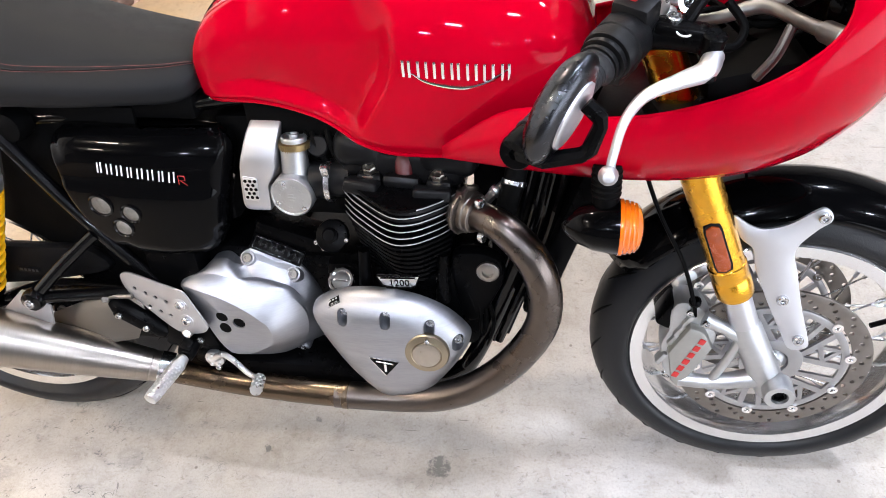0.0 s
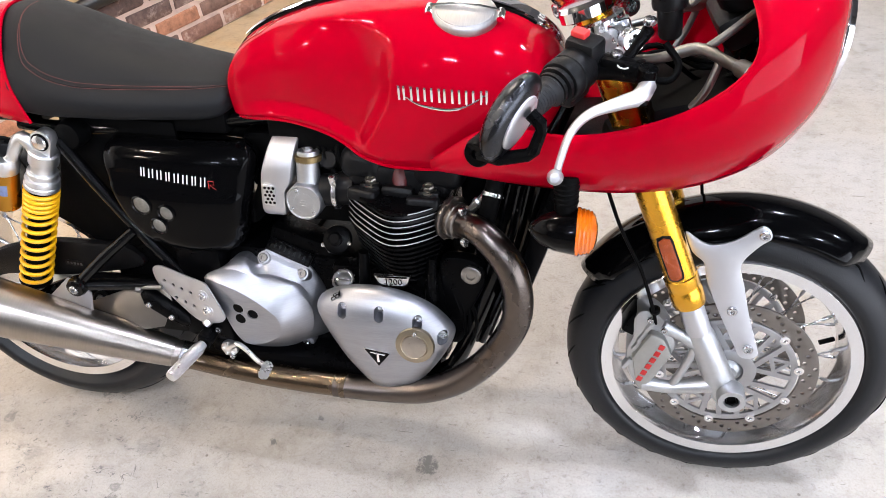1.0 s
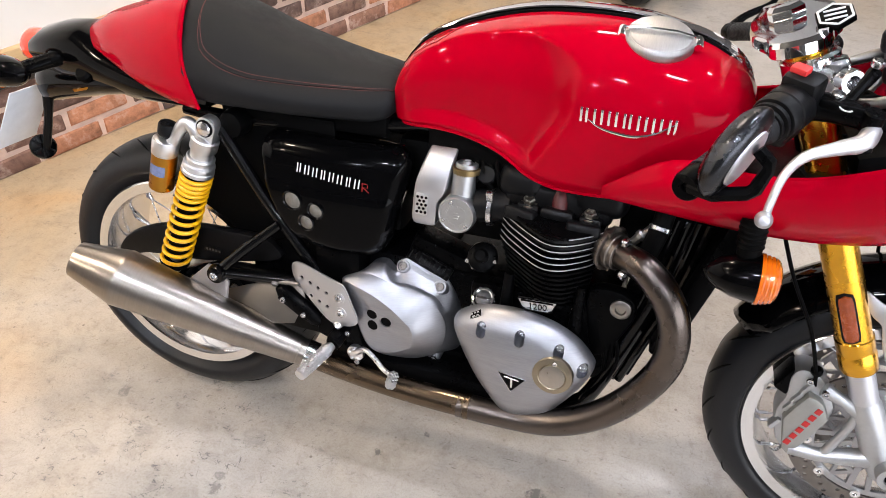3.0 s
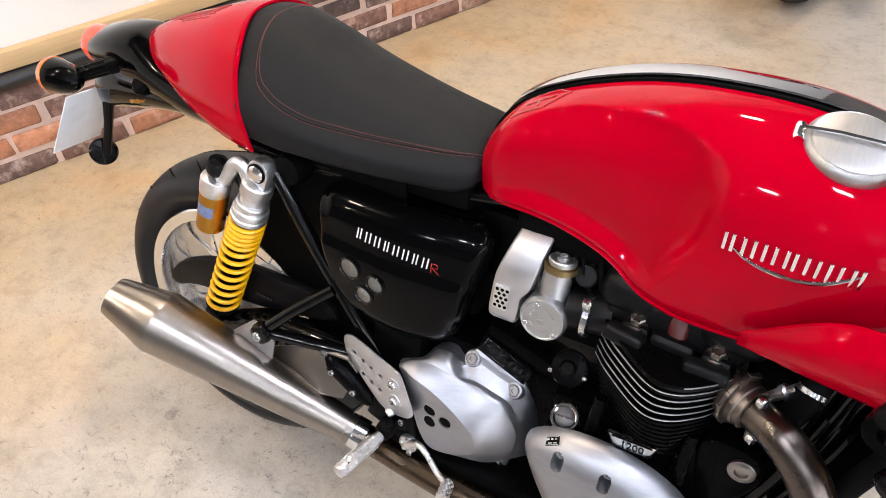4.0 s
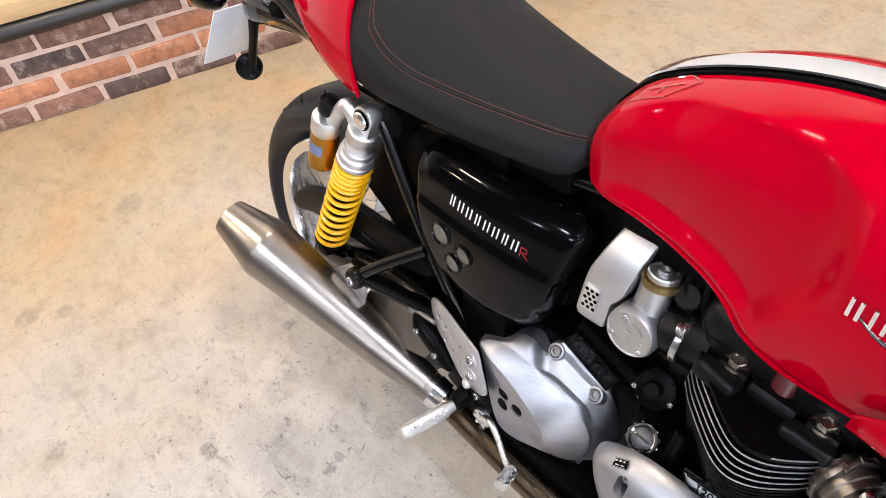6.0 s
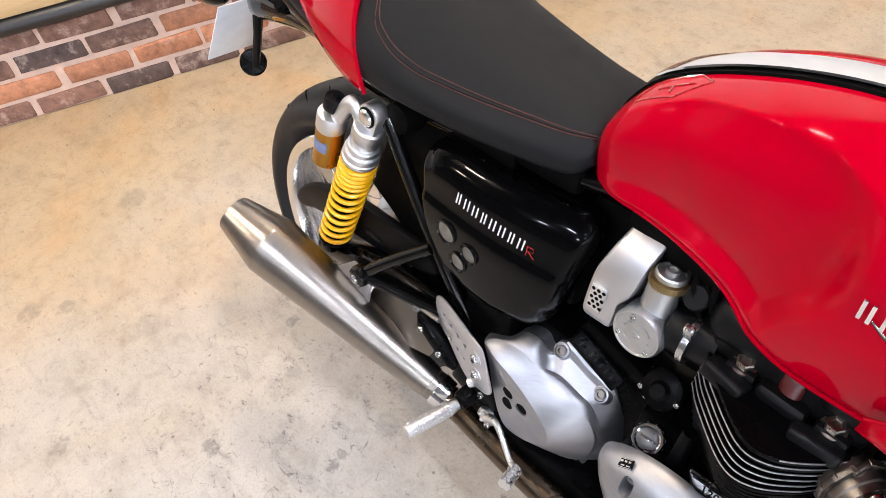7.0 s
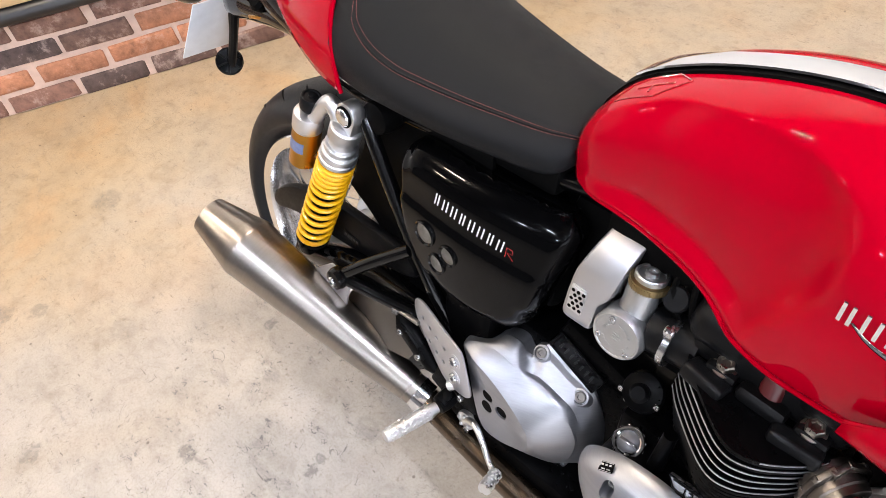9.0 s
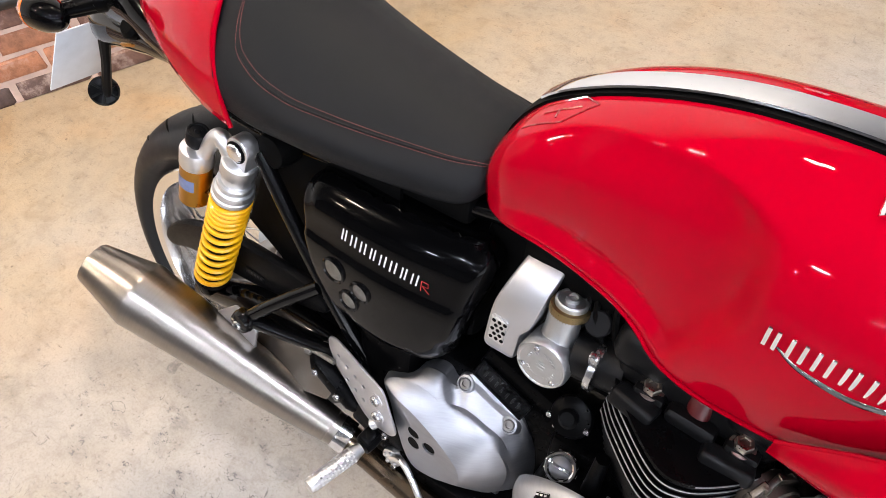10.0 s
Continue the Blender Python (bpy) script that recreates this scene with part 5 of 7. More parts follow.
# upper case deck with a plain number strip
deck = bmesh.new()
box((.605, -.052, .500), (.13, .06, .05), .008, (0, 18, 0), bm=deck)
box((.770, -.060, .455), (.20, .10, .064), .014, bm=deck)
part("crankcase_top", deck, SATIN, engine)
sx_ = Vector((.930, -.03, -.365)).normalized(); sn_ = Vector((.15, -.72, .68)); sn_ = (sn_ - sx_ * sn_.dot(sx_)).normalized()
sq_ = Matrix((sx_, sn_.cross(sx_), sn_)).transposed().to_4x4(); sq_.translation = (.586, -.093, .4950)
def on_strip(bm):
    bmesh.ops.transform(bm, matrix=sq_, verts=bm.verts); return bm
strip = part("number_strip", on_strip(box((0, 0, 0), (.090, .026, .006), .0012)), SATIN, engine, "black plate with an unreadable stamped number")
rimb = bmesh.new()
for y_ in (-.0095, .0095): box((0, y_, .0034), (.080, .0010, .0012), 0, bm=rimb)
for x_ in (-.0400, .0400): box((x_, 0, .0034), (.0010, .020, .0012), 0, bm=rimb)
part("plate_border", on_strip(rimb), FRAME, strip)
for i in range(7):
    part("mark_bar", on_strip(box((-.030 + .0100 * i, 0, .0032), (.0032, .0085, .0006), .0002)), SOOT, strip)

# barrels: stacked fins, the upper ones with bright edges
def fin_outline(grow, x0=.732, x1=.892):
    c = (x0 + x1) / 2
    pts = [(x0, .10), (x0, -.115 - grow * .3), (x0 + .025, -.140 - grow * .6), (c - .005, -.178 - grow), (c + .03, -.176 - grow), (x1 - .02, -.150 - grow * .6), (x1, -.125 - grow * .3), (x1, .10)]
    return pts
def fin(z, grow, material, parent, th=.003, x0=.732, x1=.892):
    pts = fin_outline(grow, x0, x1)
    core = cat([(a, b, 0) for a, b in pts[1:-1]], 6)
    O = [Vector((pts[0][0], pts[0][1], 0))] + core + [Vector((pts[-1][0], pts[-1][1], 0))]
    rows = [[p + Vector((0, 0, z + dz)) for p in O] for dz in (-th / 2, th / 2)]
    return rows
def tilt(bm):
    bmesh.ops.transform(bm, matrix=Matrix.Translation((.81, 0, .60)) @ Matrix.Rotation(radians(4), 4, "Y") @ Matrix.Translation((-.81, 0, -.60)), verts=bm.verts)
    return bm
core = bmesh.new()
O = fin(0, -.022, None, None, x0=.742, x1=.882)[0]
grid([[Vector((.812 + (p.x - .812) * k, p.y * k, z)) for p in O] for z, k in ((.46, .80), (.52, .82), (.56, .92), (.60, 1), (.64, 1))], cu=True, cap0=True, cap1=True, bm=core)
barrel = part("cylinder_barrel", tilt(core), SATIN, engine, "black finned cylinder block")
for i in range(14):
    z = .6465 - i * .0115
    bright = i < 6
    grow = .008 - max(0, i - 5) * .0045
    x0 = .724 + max(0, i - 5) * .0035
    fb = bmesh.new()
    grid(fin(z, grow, None, None, .0045, x0, .892 - max(0, i - 5) * .001), cu=True, cap0=True, cap1=True, bm=fb)
    part("cooling_fin", tilt(fb), SATIN, barrel)
    if bright:
        eb = bmesh.new()
        r0 = fin(z, grow + .0006, None, None, .0019, x0 - .0006, .8926)
        lo, hi = 20 if i == 0 else 1, len(r0[0]) - 1
        a, b = r0[0][lo:hi], r0[1][lo:hi]
        inn = [p + Vector((0, .004, 0)) for p in b], [p + Vector((0, .004, 0)) for p in a]
        grid([a, b, inn[0], inn[1]], cv=True, bm=eb)
        part("fin_edge", tilt(eb), FINEDGE, barrel, "bright machined fin edge")
# displacement tag
tag = part("capacity_tag", prism([(.770, .503), (.838, .507), (.832, .488), (.826, .484), (.786, .481), (.779, .486)], -.150, -.156, .0012), ANOD, engine, "silver tag reading 1200")
tb = bmesh.new()
tube([(.770, -.1565, .5035), (.838, -.1565, .5075), (.832, -.1565, .488), (.826, -.1565, .484), (.786, -.1565, .481), (.779, -.1565, .486)], .0012, 6, closed=True, bm=tb)
box((.804, -.1562, .5015), (.056, .001, .0035), .0002, (0, -3, 0), bm=tb)
part("tag_border", tb, SATIN, tag)
def lettering(body, size, m, material, parent, name):
    cu = bpy.data.curves.new(name, "FONT"); cu.body, cu.size, cu.extrude = body, size, .0005
    cu.align_x, cu.align_y = "CENTER", "CENTER"
    tmp = bpy.data.objects.new(name, cu)
    scene.collection.objects.link(tmp)
    bpy.context.view_layer.update()
    me = bpy.data.meshes.new_from_object(tmp.evaluated_get(bpy.context.evaluated_depsgraph_get()))
    bpy.data.objects.remove(tmp)
    me.materials.clear(); me.materials.append(material)
    ob = new(name, me); ob.parent = parent; ob.matrix_local = m
    return ob
lettering("1200", .0165, Matrix.Translation((.806, -.1566, .4915)) @ Matrix.Rotation(radians(-4), 4, "Y") @ Matrix.Rotation(radians(90), 4, "X"), RUBBER, tag, "lettering")

# cylinder head and cam cover
hd = bmesh.new()
O = fin(0, .004, None, None, x0=.727, x1=.892)[0]
cO = Vector((.81, -.03, 0))
grid([[Vector((cO.x + (p.x - cO.x) * k, cO.y + (p.y - cO.y) * k, z)) for p in O] for z, k in ((.618, 1), (.640, 1), (.645, .985), (.648, .95))], cu=True, cap0=True, cap1=True, bm=hd)
head = part("cylinder_head", tilt(hd), SOOT, engine, "black cylinder head deck over the fins")
part("cam_cover", box((.812, 0, .690), (.20, .17, .07), .018, (0, 4, 0)), SATIN, head, "black cam cover")
for c, s_ in (((.748, -.075, .688), (.080, .075, .060)), ((.880, -.075, .680), (.094, .075, .060))):
    part("cam_box", box(c, s_, .024, (-8, 4, 0), seg=5), SOOT, head)
part("cam_cover", box((.812, -.055, .664), (.185, .11, .056), .016, (-6, 4, 0), seg=3), SOOT, head, "dark grey cam cover")
part("plug_well", box((.815, -.098, .648), (.056, .070, .020), .008, (-16, 4, 0)), SOOT, head)
for c, s_ in (((.758, -.132, .650), (.052, .030, .022)), ((.862, -.136, .645), (.056, .028, .020))):
    part("bolt_pad", box(c, s_, .006, (-14, 4, -10 if c[0] < .8 else 6), seg=3), SOOT, head)
    part("bolt_pad", box((c[0] + .008, c[1] + .024, c[2] + .004), (.036, .034, .018), .005, (-8, 4, 0)), SOOT, head)
hexm = finish(lathe([(.0135, 0), (.014, .002), (.014, .004), (.0105, .0045)], axis=(0, 0, 1), seg=20, bm=lathe([(.0105, .003), (.0105, .012), (.009, .0145), (.006, .0145), (.005, .012)], axis=(0, 0, 1), seg=6)), "head_nut", SPUN, 25)
for p in ((.766, -.112, .660), (.868, -.116, .655)):
    shared("head_nut", hexm, head, face_to(p, (0.03, -.22, 1)))
part("plug_cap", tube(cat([(.815, -.085, .70), (.816, -.10, .675), (.818, -.112, .655)], 4), [.013, .015, .012], 14), REDPLUG, head, "dull red spark plug cap")
part("plug_seal", lathe([(.014, 0), (.017, .003), (.015, .007), (.017, .010), (.014, .013)], (.818, -.105, .645), (0, -.3, 1), 16), RUBBER, head)

# clutch cover, the heart-shaped bright cover
OUT = [(.660, .437), (.676, .458), (.709, .474), (.750, .481), (.792, .480), (.838, .470), (.880, .449), (.910, .418), (.917, .398), (.908, .368), (.882, .322), (.850, .280), (.815, .259), (.785, .250), (.762, .258), (.735, .287), (.707, .326), (.684, .368), (.665, .410)]
POCKETS = ((.719, .447), (.788, .448), (.856, .434), (.899, .402))
part("clutch_housing", prism([(.785 + (a_ - .785) * .90, .385 + (b_ - .385) * .88) for a_, b_ in cat_xz(OUT, 3)], -.095, -.1565, .003), SATIN, engine, "black crankcase behind the clutch cover")
shell = dense_dome(OUT, [(.90, -.155), (.992, -.155), (1.0, -.1575), (1.0, -.160), (.993, -.166), (.970, -.174), (.93, -.181), (.86, -.189), (.70, -.198), (.5, -.203), (.3, -.206), (.12, -.207)], 8, 3, centre=(.785, .385))
cc_ = part("clutch_cover", carve(shell, [capsule(x, z, .006, .0085, -.172, -.26) for x, z in POCKETS]), BRUSHED, engine, "brushed aluminium clutch cover with bolts in scooped pockets", angle=40)
bolts(cc_, [(x, -.1765, z + .002) for x, z in POCKETS], BIGBOLT, (0, -.9, .43))
bolts(cc_, [(.668, -.160, .432), (.898, -.160, .385), (.862, -.160, .305)])
# round inspection cap
rc = part("inspection_cap", lathe([(.0345, 0), (.036, .004), (.036, .008), (.034, .011), (.025, .0125), (.0235, .0115), (.0225, .0115), (.021, .014), (.0, .0145)], (.852, -.197, .392), (0.02, -1, .12), 44), CHAMP, cc_, "round inspection cap with a spun centre")
part("cap_ring", lathe([(.0222, .012), (.0216, .0148), (.020, .0152), (0, .0153)], (.852, -.197, .392), (0.02, -1, .12), 44), SPUN, rc)
bolts(rc, [(.852 + .029 * math.cos(a), -.2085, .392 + .029 * math.sin(a)) for a in (1.5, -1.6)], SMALLBOLT)
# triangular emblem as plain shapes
tri = [(.758, .377), (.8065, .371), (.783, .339)]
em = part("emblem", prism(tri, -.2025, -.2075, .001), SATIN, cc_, "black triangular emblem with a bright border")
eb = bmesh.new()
tube([(a, -.2078, b) for a, b in tri], .0011, 6, closed=True, bm=eb)
tube([(.769, -.2078, .3695), (.796, -.2078, .3655)], .0014, 6, bm=eb)
tube([(.7825, -.2078, .367), (.7830, -.2078, .349)], .0022, 6, bm=eb)
part("emblem_lines", eb, CHROME, em)
lx_ = Vector((.82, -.03, .57)).normalized(); ln_ = Vector((-.32, -.54, .78)); ln_ = (ln_ - lx_ * ln_.dot(lx_)).normalized()
lq_ = Matrix((lx_, ln_.cross(lx_), ln_)).transposed().to_4x4(); lq_.translation = (.7035, -.1796, .4664)
def on_label(bm):
    bmesh.ops.transform(bm, matrix=lq_, verts=bm.verts); return bm
cl_ = part("caution_label", on_label(box((0, 0, 0), (.023, .013, .0012), .0004)), SATIN, cc_, "small black caution label with unreadable white marks")
lb_ = bmesh.new()
for i in range(3): box((-.0068 + .0064 * i, .0024, .0008), (.0036, .0024, .0004), 0, bm=lb_)
for i in range(2): box((-.0038 + .0085 * i, -.0030, .0008), (.0058, .0015, .0004), 0, bm=lb_)
for y_ in (-.0056, .0056): box((0, y_, .0008), (.0210, .0006, .0004), 0, bm=lb_)
part("label_marks", on_label(lb_), CAST, cl_)
wl_ = part("maker_label", on_label(box((-.0265, .0015, -.0012), (.021, .0090, .0012), .0004)), PLATE, cc_, "small pale label with unreadable grey marks")
wb_ = bmesh.new()
for i in range(4): box((-.0340 + .0048 * i, .0015, -.0004), (.0034, .0038, .0003), 0, bm=wb_)
part("label_marks", on_label(wb_), DULL, wl_)

# sprocket cover: a flat facet round the holes, a rounded upper face and a bolt band behind it
STATIONS = [((.4470, -.1700, .4670), (.4370, -.1610, .4650), (.4180, -.1100, .4400)),
            ((.4728, -.1780, .4684), (.4600, -.1560, .4815), (.4620, -.1300, .4700)),
            ((.4980, -.1785, .4600), (.4890, -.1510, .4830), (.4820, -.1230, .4900)),
            ((.5196, -.1785, .4493), (.5150, -.1500, .4770), (.5060, -.1210, .4940)),
            ((.5400, -.1785, .4365), (.5380, -.1470, .4670), (.5290, -.1160, .4800)),
            ((.5574, -.1780, .4225), (.5620, -.1460, .4590), (.5440, -.1010, .5030)),
            ((.5690, -.1785, .4120), (.5910, -.1450, .4530), (.5840, -.0990, .4860)),
            ((.5800, -.1790, .4010), (.6140, -.1400, .4370), (.6240, -.0990, .4710)),
            ((.5845, -.1780, .3800), (.6340, -.1330, .3920), (.6560, -.0900, .3950)),
            ((.5780, -.1740, .3560), (.6250, -.1350, .3370), (.6510, -.0900, .3180)),
            ((.5607, -.1730, .3417), (.5880, -.1420, .3100), (.5980, -.0900, .2920)),
            ((.5328, -.1730, .3289), (.5350, -.1450, .3000), (.5400, -.0900, .2840)),
            ((.5032, -.1730, .3271), (.4920, -.1480, .3050), (.4780, -.0900, .2880)),
            ((.4850, -.1720, .3476), (.4660, -.1450, .3300), (.4350, -.0900, .3200)),
            ((.4680, -.1700, .3900), (.4450, -.1400, .3850), (.4080, -.0900, .3800)),
            ((.4540, -.1670, .4300), (.4340, -.1420, .4250), (.4060, -.0900, .4050))]
LOOPS = [cat([st_[k] for st_ in STATIONS], 8, True) for k in range(3)]
cF_ = Vector((.5180, -.1770, .3950))
rows = []
for k in range(1, 12):
    rows.append([cF_.lerp(p_, k / 12) for p_ in LOOPS[0]])
rows.append([cF_.lerp(p_, .988) for p_ in LOOPS[0]])
for k in range(15):
    f_ = k / 14
    row_ = []
    for j_, (a_, m_, e_) in enumerate(zip(*LOOPS)):
        end_ = sstep(j_ / 8, 6.6, 8.2) * (1 - sstep(j_ / 8, 8.8, 10.2))
        q_ = a_.lerp(m_, f_)
        n_ = Vector((.10, -.72, .69))
        row_.append(q_ + n_ * (.0045 * f_ * (1 - f_) * 2 + .0030 * end_ * sstep(f_, 0, .10)))
    rows.append(row_)
for k in range(1, 15):
    f_ = k / 14
    row_ = []
    for j_, (m_, e_) in enumerate(zip(LOOPS[1], LOOPS[2])):
        band_ = sstep(j_ / 8, 3.4, 4.6) * (1 - sstep(j_ / 8, 7.0, 7.8))
        full_ = 1 - band_
        bow_ = Vector((0, -.30, .20)) * (.05 * f_ * (1 - f_) * full_) + Vector((0, .0060, -.0035)) * (band_ * sstep(f_, .10, .24) * (1 - sstep(f_, .62, .90)))
        row_.append(m_.lerp(e_, f_) + bow_)
    rows.append(row_)
rows.append([p_ + Vector((0, .004, -.002)) for p_ in LOOPS[2]])
rows.append([Vector((p_.x, -.055, p_.z - .006)) for p_ in LOOPS[2]])
shell = grid(rows, cu=True, cap0=True, cap1=True)
bmesh.ops.recalc_face_normals(shell, faces=shell.faces)
HOLES = ((.5025, .4120), (.5030, .3870), (.5310, .4020))
shell = carve(shell, [capsule(x, z, .0001, .0108, -.173, -.30, 12) for x, z in HOLES])
sc_ = part("sprocket_cover", shell, BRUSHED, engine, "brushed aluminium sprocket cover with a three-hole facet", angle=20)
hole = finish(lathe([(.0107, 0), (.0107, .0008), (0, .0009)], axis=(0, 0, 1), seg=20), "vent_hole", RUBBER)
for x, z in HOLES:
    shared("vent_hole", hole, sc_, face_to((x, -.1735, z), NEAR))
boss_n = Vector((0, -.80, .60))
for at_ in ((.5398, -.1105, .4890), (.6143, -.1110, .4600)):
    part("bolt_boss", lathe([(.0175, -.022), (.0150, -.008), (.0130, .001), (.0120, .0036), (.0100, .0040), (.0092, .0014), (0, .0010)], at_, boss_n, 26), BRUSHED, sc_)
    shared("bolt", DARKBOLT, sc_, face_to(Vector(at_) + boss_n * .0008, boss_n))
bolts(sc_, [(.607, -.118, .300)], BOLT)
part("bolt_boss", lathe([(.013, -.03), (.013, .004), (.011, .007)], (.607, -.112, .300), NEAR, 18), BRUSHED, sc_)

for x in (.745, .870):
    part("barrel_stud", tube([(x, -.135, .445), (x + .003, -.132, .535)], [.012, .009], 12), SATIN, engine)
part("front_plate", prism(cat_xz([(.885, .525), (.93, .535), (.962, .520), (.968, .49), (.955, .455), (.93, .405), (.905, .40), (.89, .45)], 3), -.10, -.128, .006), SATIN, engine)
# oil filler and other case details
ofn = Vector((0, -.66, .75)).normalized()
ofc = Vector((.7025, -.1265, .4645))
ofq = face_to(ofc, ofn)
oc = part("oil_filler_cap", lathe([(.016, -.012), (.0205, -.010), (.0215, -.006), (.0215, .006), (.0200, .0085), (.0172, .0090), (.0150, .0074), (.0140, .0040), (0, .0040)], ofc, ofn, 36), CHROME, engine, "chrome oil filler cap with a slotted bar")
part("oil_filler_face", lathe([(.0145, .0042), (.0130, .0054), (.0060, .0060), (0, .0061)], ofc, ofn, 28), SOOTMETAL, oc)
fb_ = box((0, 0, .0065), (.026, .0042, .0040), .0012); bmesh.ops.transform(fb_, matrix=ofq, verts=fb_.verts)
part("oil_filler_slot", fb_, CHROME, oc)
for k in range(12):
    a = math.pi / 6 * k
    gb_ = box((.0215 * math.cos(a), .0215 * math.sin(a), 0), (.0018, .0046, .010), .0008, (0, 0, math.degrees(a))); bmesh.ops.transform(gb_, matrix=ofq, verts=gb_.verts)
    part("grip_notch", gb_, CHROME, oc)
ss = bmesh.new()
lathe([(.026, 0), (.028, .004), (.026, .010), (.014, .014), (0, .014)], (.690, -.10, .535), (0, -.8, .6), 24, bm=ss)
lathe([(.012, 0), (.013, .008), (.009, .012), (0, .012)], (.690, -.111, .543), (0, -.8, .6), 18, bm=ss)
part("starter_cover", ss, SATIN, engine)
bolts(engine, [(.664, -.112, .530), (.715, -.112, .538), (.676, -.114, .520), (.935, -.11, .50), (.865, -.135, .49)], SMALLBOLT)
part("case_plug", lathe([(.014, 0), (.018, .003), (.018, .008), (.014, .010), (.009, .010), (.008, .006)], (.942, -.126, .505), NEAR, 20), STEEL, engine)
vt = bmesh.new()
for k in range(4):
    tube(cat([(.895 + .012 * k, -.12, .50 - .01 * k), (.915 + .012 * k, -.125, .44 - .015 * k), (.93, -.12, .38 - .02 * k)], 4), .004, 8, bm=vt)
part("wiring", vt, RUBBER, engine)["kind"] = "stuff"

# throttle body and its bright covers
tbm = bmesh.new()
lathe([(.030, -.05), (.0335, -.02), (.034, 0), (.034, .008), (.0315, .0125), (.0295, .0125), (.0285, .0115), (0, .0118)], (.647, -.120, .627), (0, -1, .05), 40, bm=tbm)
tube(cat([(.648, -.100, .640), (.649, -.098, .664), (.650, -.094, .700)], 4), [.0225, .0208, .0205], 24, bm=tbm)
bmesh.ops.translate(tbm, vec=(-.003, .004, -.005), verts=tbm.verts)
th = part("throttle_body", tbm, CAST, engine, "cast alloy throttle body styled as a carburettor")
part("knurled_ring", lathe([(.0215, 0), (.0238, .001), (.0238, .010), (.0215, .011)], (.650, -.0935, .690), (.02, .1, 1), 40), BRASS, th, "brass knurled ring")
kr = bmesh.new()
for k in range(44):
    a = 2 * math.pi * k / 44
    box((.650 + .0236 * math.cos(a), -.0930 + .0236 * math.sin(a), .6955), (.0009, .0011, .0085), .0003, (0, 0, math.degrees(a)), bm=kr)
part("knurling", kr, BRASS, th)
part("throttle_cap", lathe([(.0195, 0), (.0195, .006), (.0180, .008), (.0160, .008), (.0155, .006), (.0085, .006), (.0080, .011), (.0055, .0115), (.005, .008)], (.650, -.0925, .7005), (.02, .1, 1), 28), CAST, th)
bolts(th, [(.644 + .0255 * math.cos(a), -.127, .622 + .0255 * math.sin(a)) for a in (1.95, 3.6, 5.5)], SMALLBOLT)
raised = bmesh.new()
for k in range(26):
    a = 2 * math.pi * k / 26
    if k % 13 in (0, 1, 7): continue
    box((.644 + .0185 * math.cos(a), -.1282, .622 + .0185 * math.sin(a)), (.0022, .0012, .0034), .0003, (0, -math.degrees(a) + 90, 0), bm=raised)
for i in range(3):
    box((.644, -.1282, .627 - .005 * i), (.012 - .004 * abs(i - 1), .0012, .0022), .0003, bm=raised)
part("cast_marks", raised, CAST, th, "unreadable raised casting marks")
# air intake cover
rows = []
for z in np.linspace(.583, .735, 40):
    k = max(0, (z - .672) / .063)
    y = interp(z, [.583, .588, .60, .66, .69], [-.106, -.114, -.1175, -.1135, -.110]) + .062 * (1 - math.sqrt(max(0, 1 - min(1, k) ** 2)))
    xl = smooth_interp(z, [.583, .59, .61, .66, .69, .735], [.564, .559, .558, .562, .570, .584])
    xr = smooth_interp(z, [.583, .59, .62, .634, .648, .66, .70, .735], [.596, .602, .605, .606, .615, .619, .626, .632])
    e = .005
    rows.append([Vector(p) for p in ((xl + .004, -.02, z), (xl, y + .02, z), (xl, y + e, z), (xl + .3 * e, y + .3 * e, z), (xl + e, y, z), (xr - e, y, z), (xr - .3 * e, y + .3 * e, z), (xr, y + e, z), (xr, y + .02, z), (xr - .004, -.02, z))])
shell = grid(rows, cu=True, cap0=True, cap1=True)
icov = part("intake_cover", shell, MATTE, engine, "bent bright metal intake cover with a punched panel", angle=40)
PUNCH = [(.5690 + i * .0078 + (.0039 if j % 2 else 0) + .0004 * j, .6135 + j * .0072) for j in range(5) for i in range(3 if j % 2 == 0 else 2)]
pp = bmesh.new()
rows = [[Vector((a_, y_, b_)) for a_, b_ in cat_xz([(.5640, .6075), (.5870, .6045), (.5885, .6460), (.5665, .6490)], 1)] for y_ in (-.112, -.1186)]
grid(rows, cu=True, cap0=True, cap1=True, bm=pp)
bmesh.ops.bevel(pp, geom=pp.edges[:], offset=.0016, segments=2, affect="EDGES")
panel_ = part("punched_panel", pp, SILVER, icov)
hole2 = finish(lathe([(.0027, 0), (.0027, .0004), (0, .0005)], axis=(0, 0, 1), seg=12), "punched_hole", RUBBER)
for x, z in PUNCH:
    shared("punched_hole", hole2, panel_, face_to((x, -.1186, z), NEAR))
part("cover_screw", lathe([(.006, 0), (.007, .001), (.007, .003), (.004, .0035)], (.600, -.079, .722), (0, -.7, .7), 16), RUBBER, icov)
cl = bmesh.new()
lathe([(.030, -.005), (.0325, -.004), (.0325, .004), (.030, .005)], (.700, -.095, .635), (1, 0, 0), 28, True, bm=cl)
box((.700, -.118, .665), (.012, .010, .022), .002, (20, 0, 0), bm=cl)
part("hose_clip", cl, ZINC, th)
part("intake_rubber", tube([(.672, -.09, .632), (.735, -.088, .642)], [.029, .031], 24), SOOT, th)
part("idle_knob", lathe([(.014, -.008), (.016, -.006), (.016, .008), (.014, .010)], (.685, -.085, .688), (0, -.8, .5), 18), PLASTIC, th)
pf = bmesh.new()
random.seed(7)
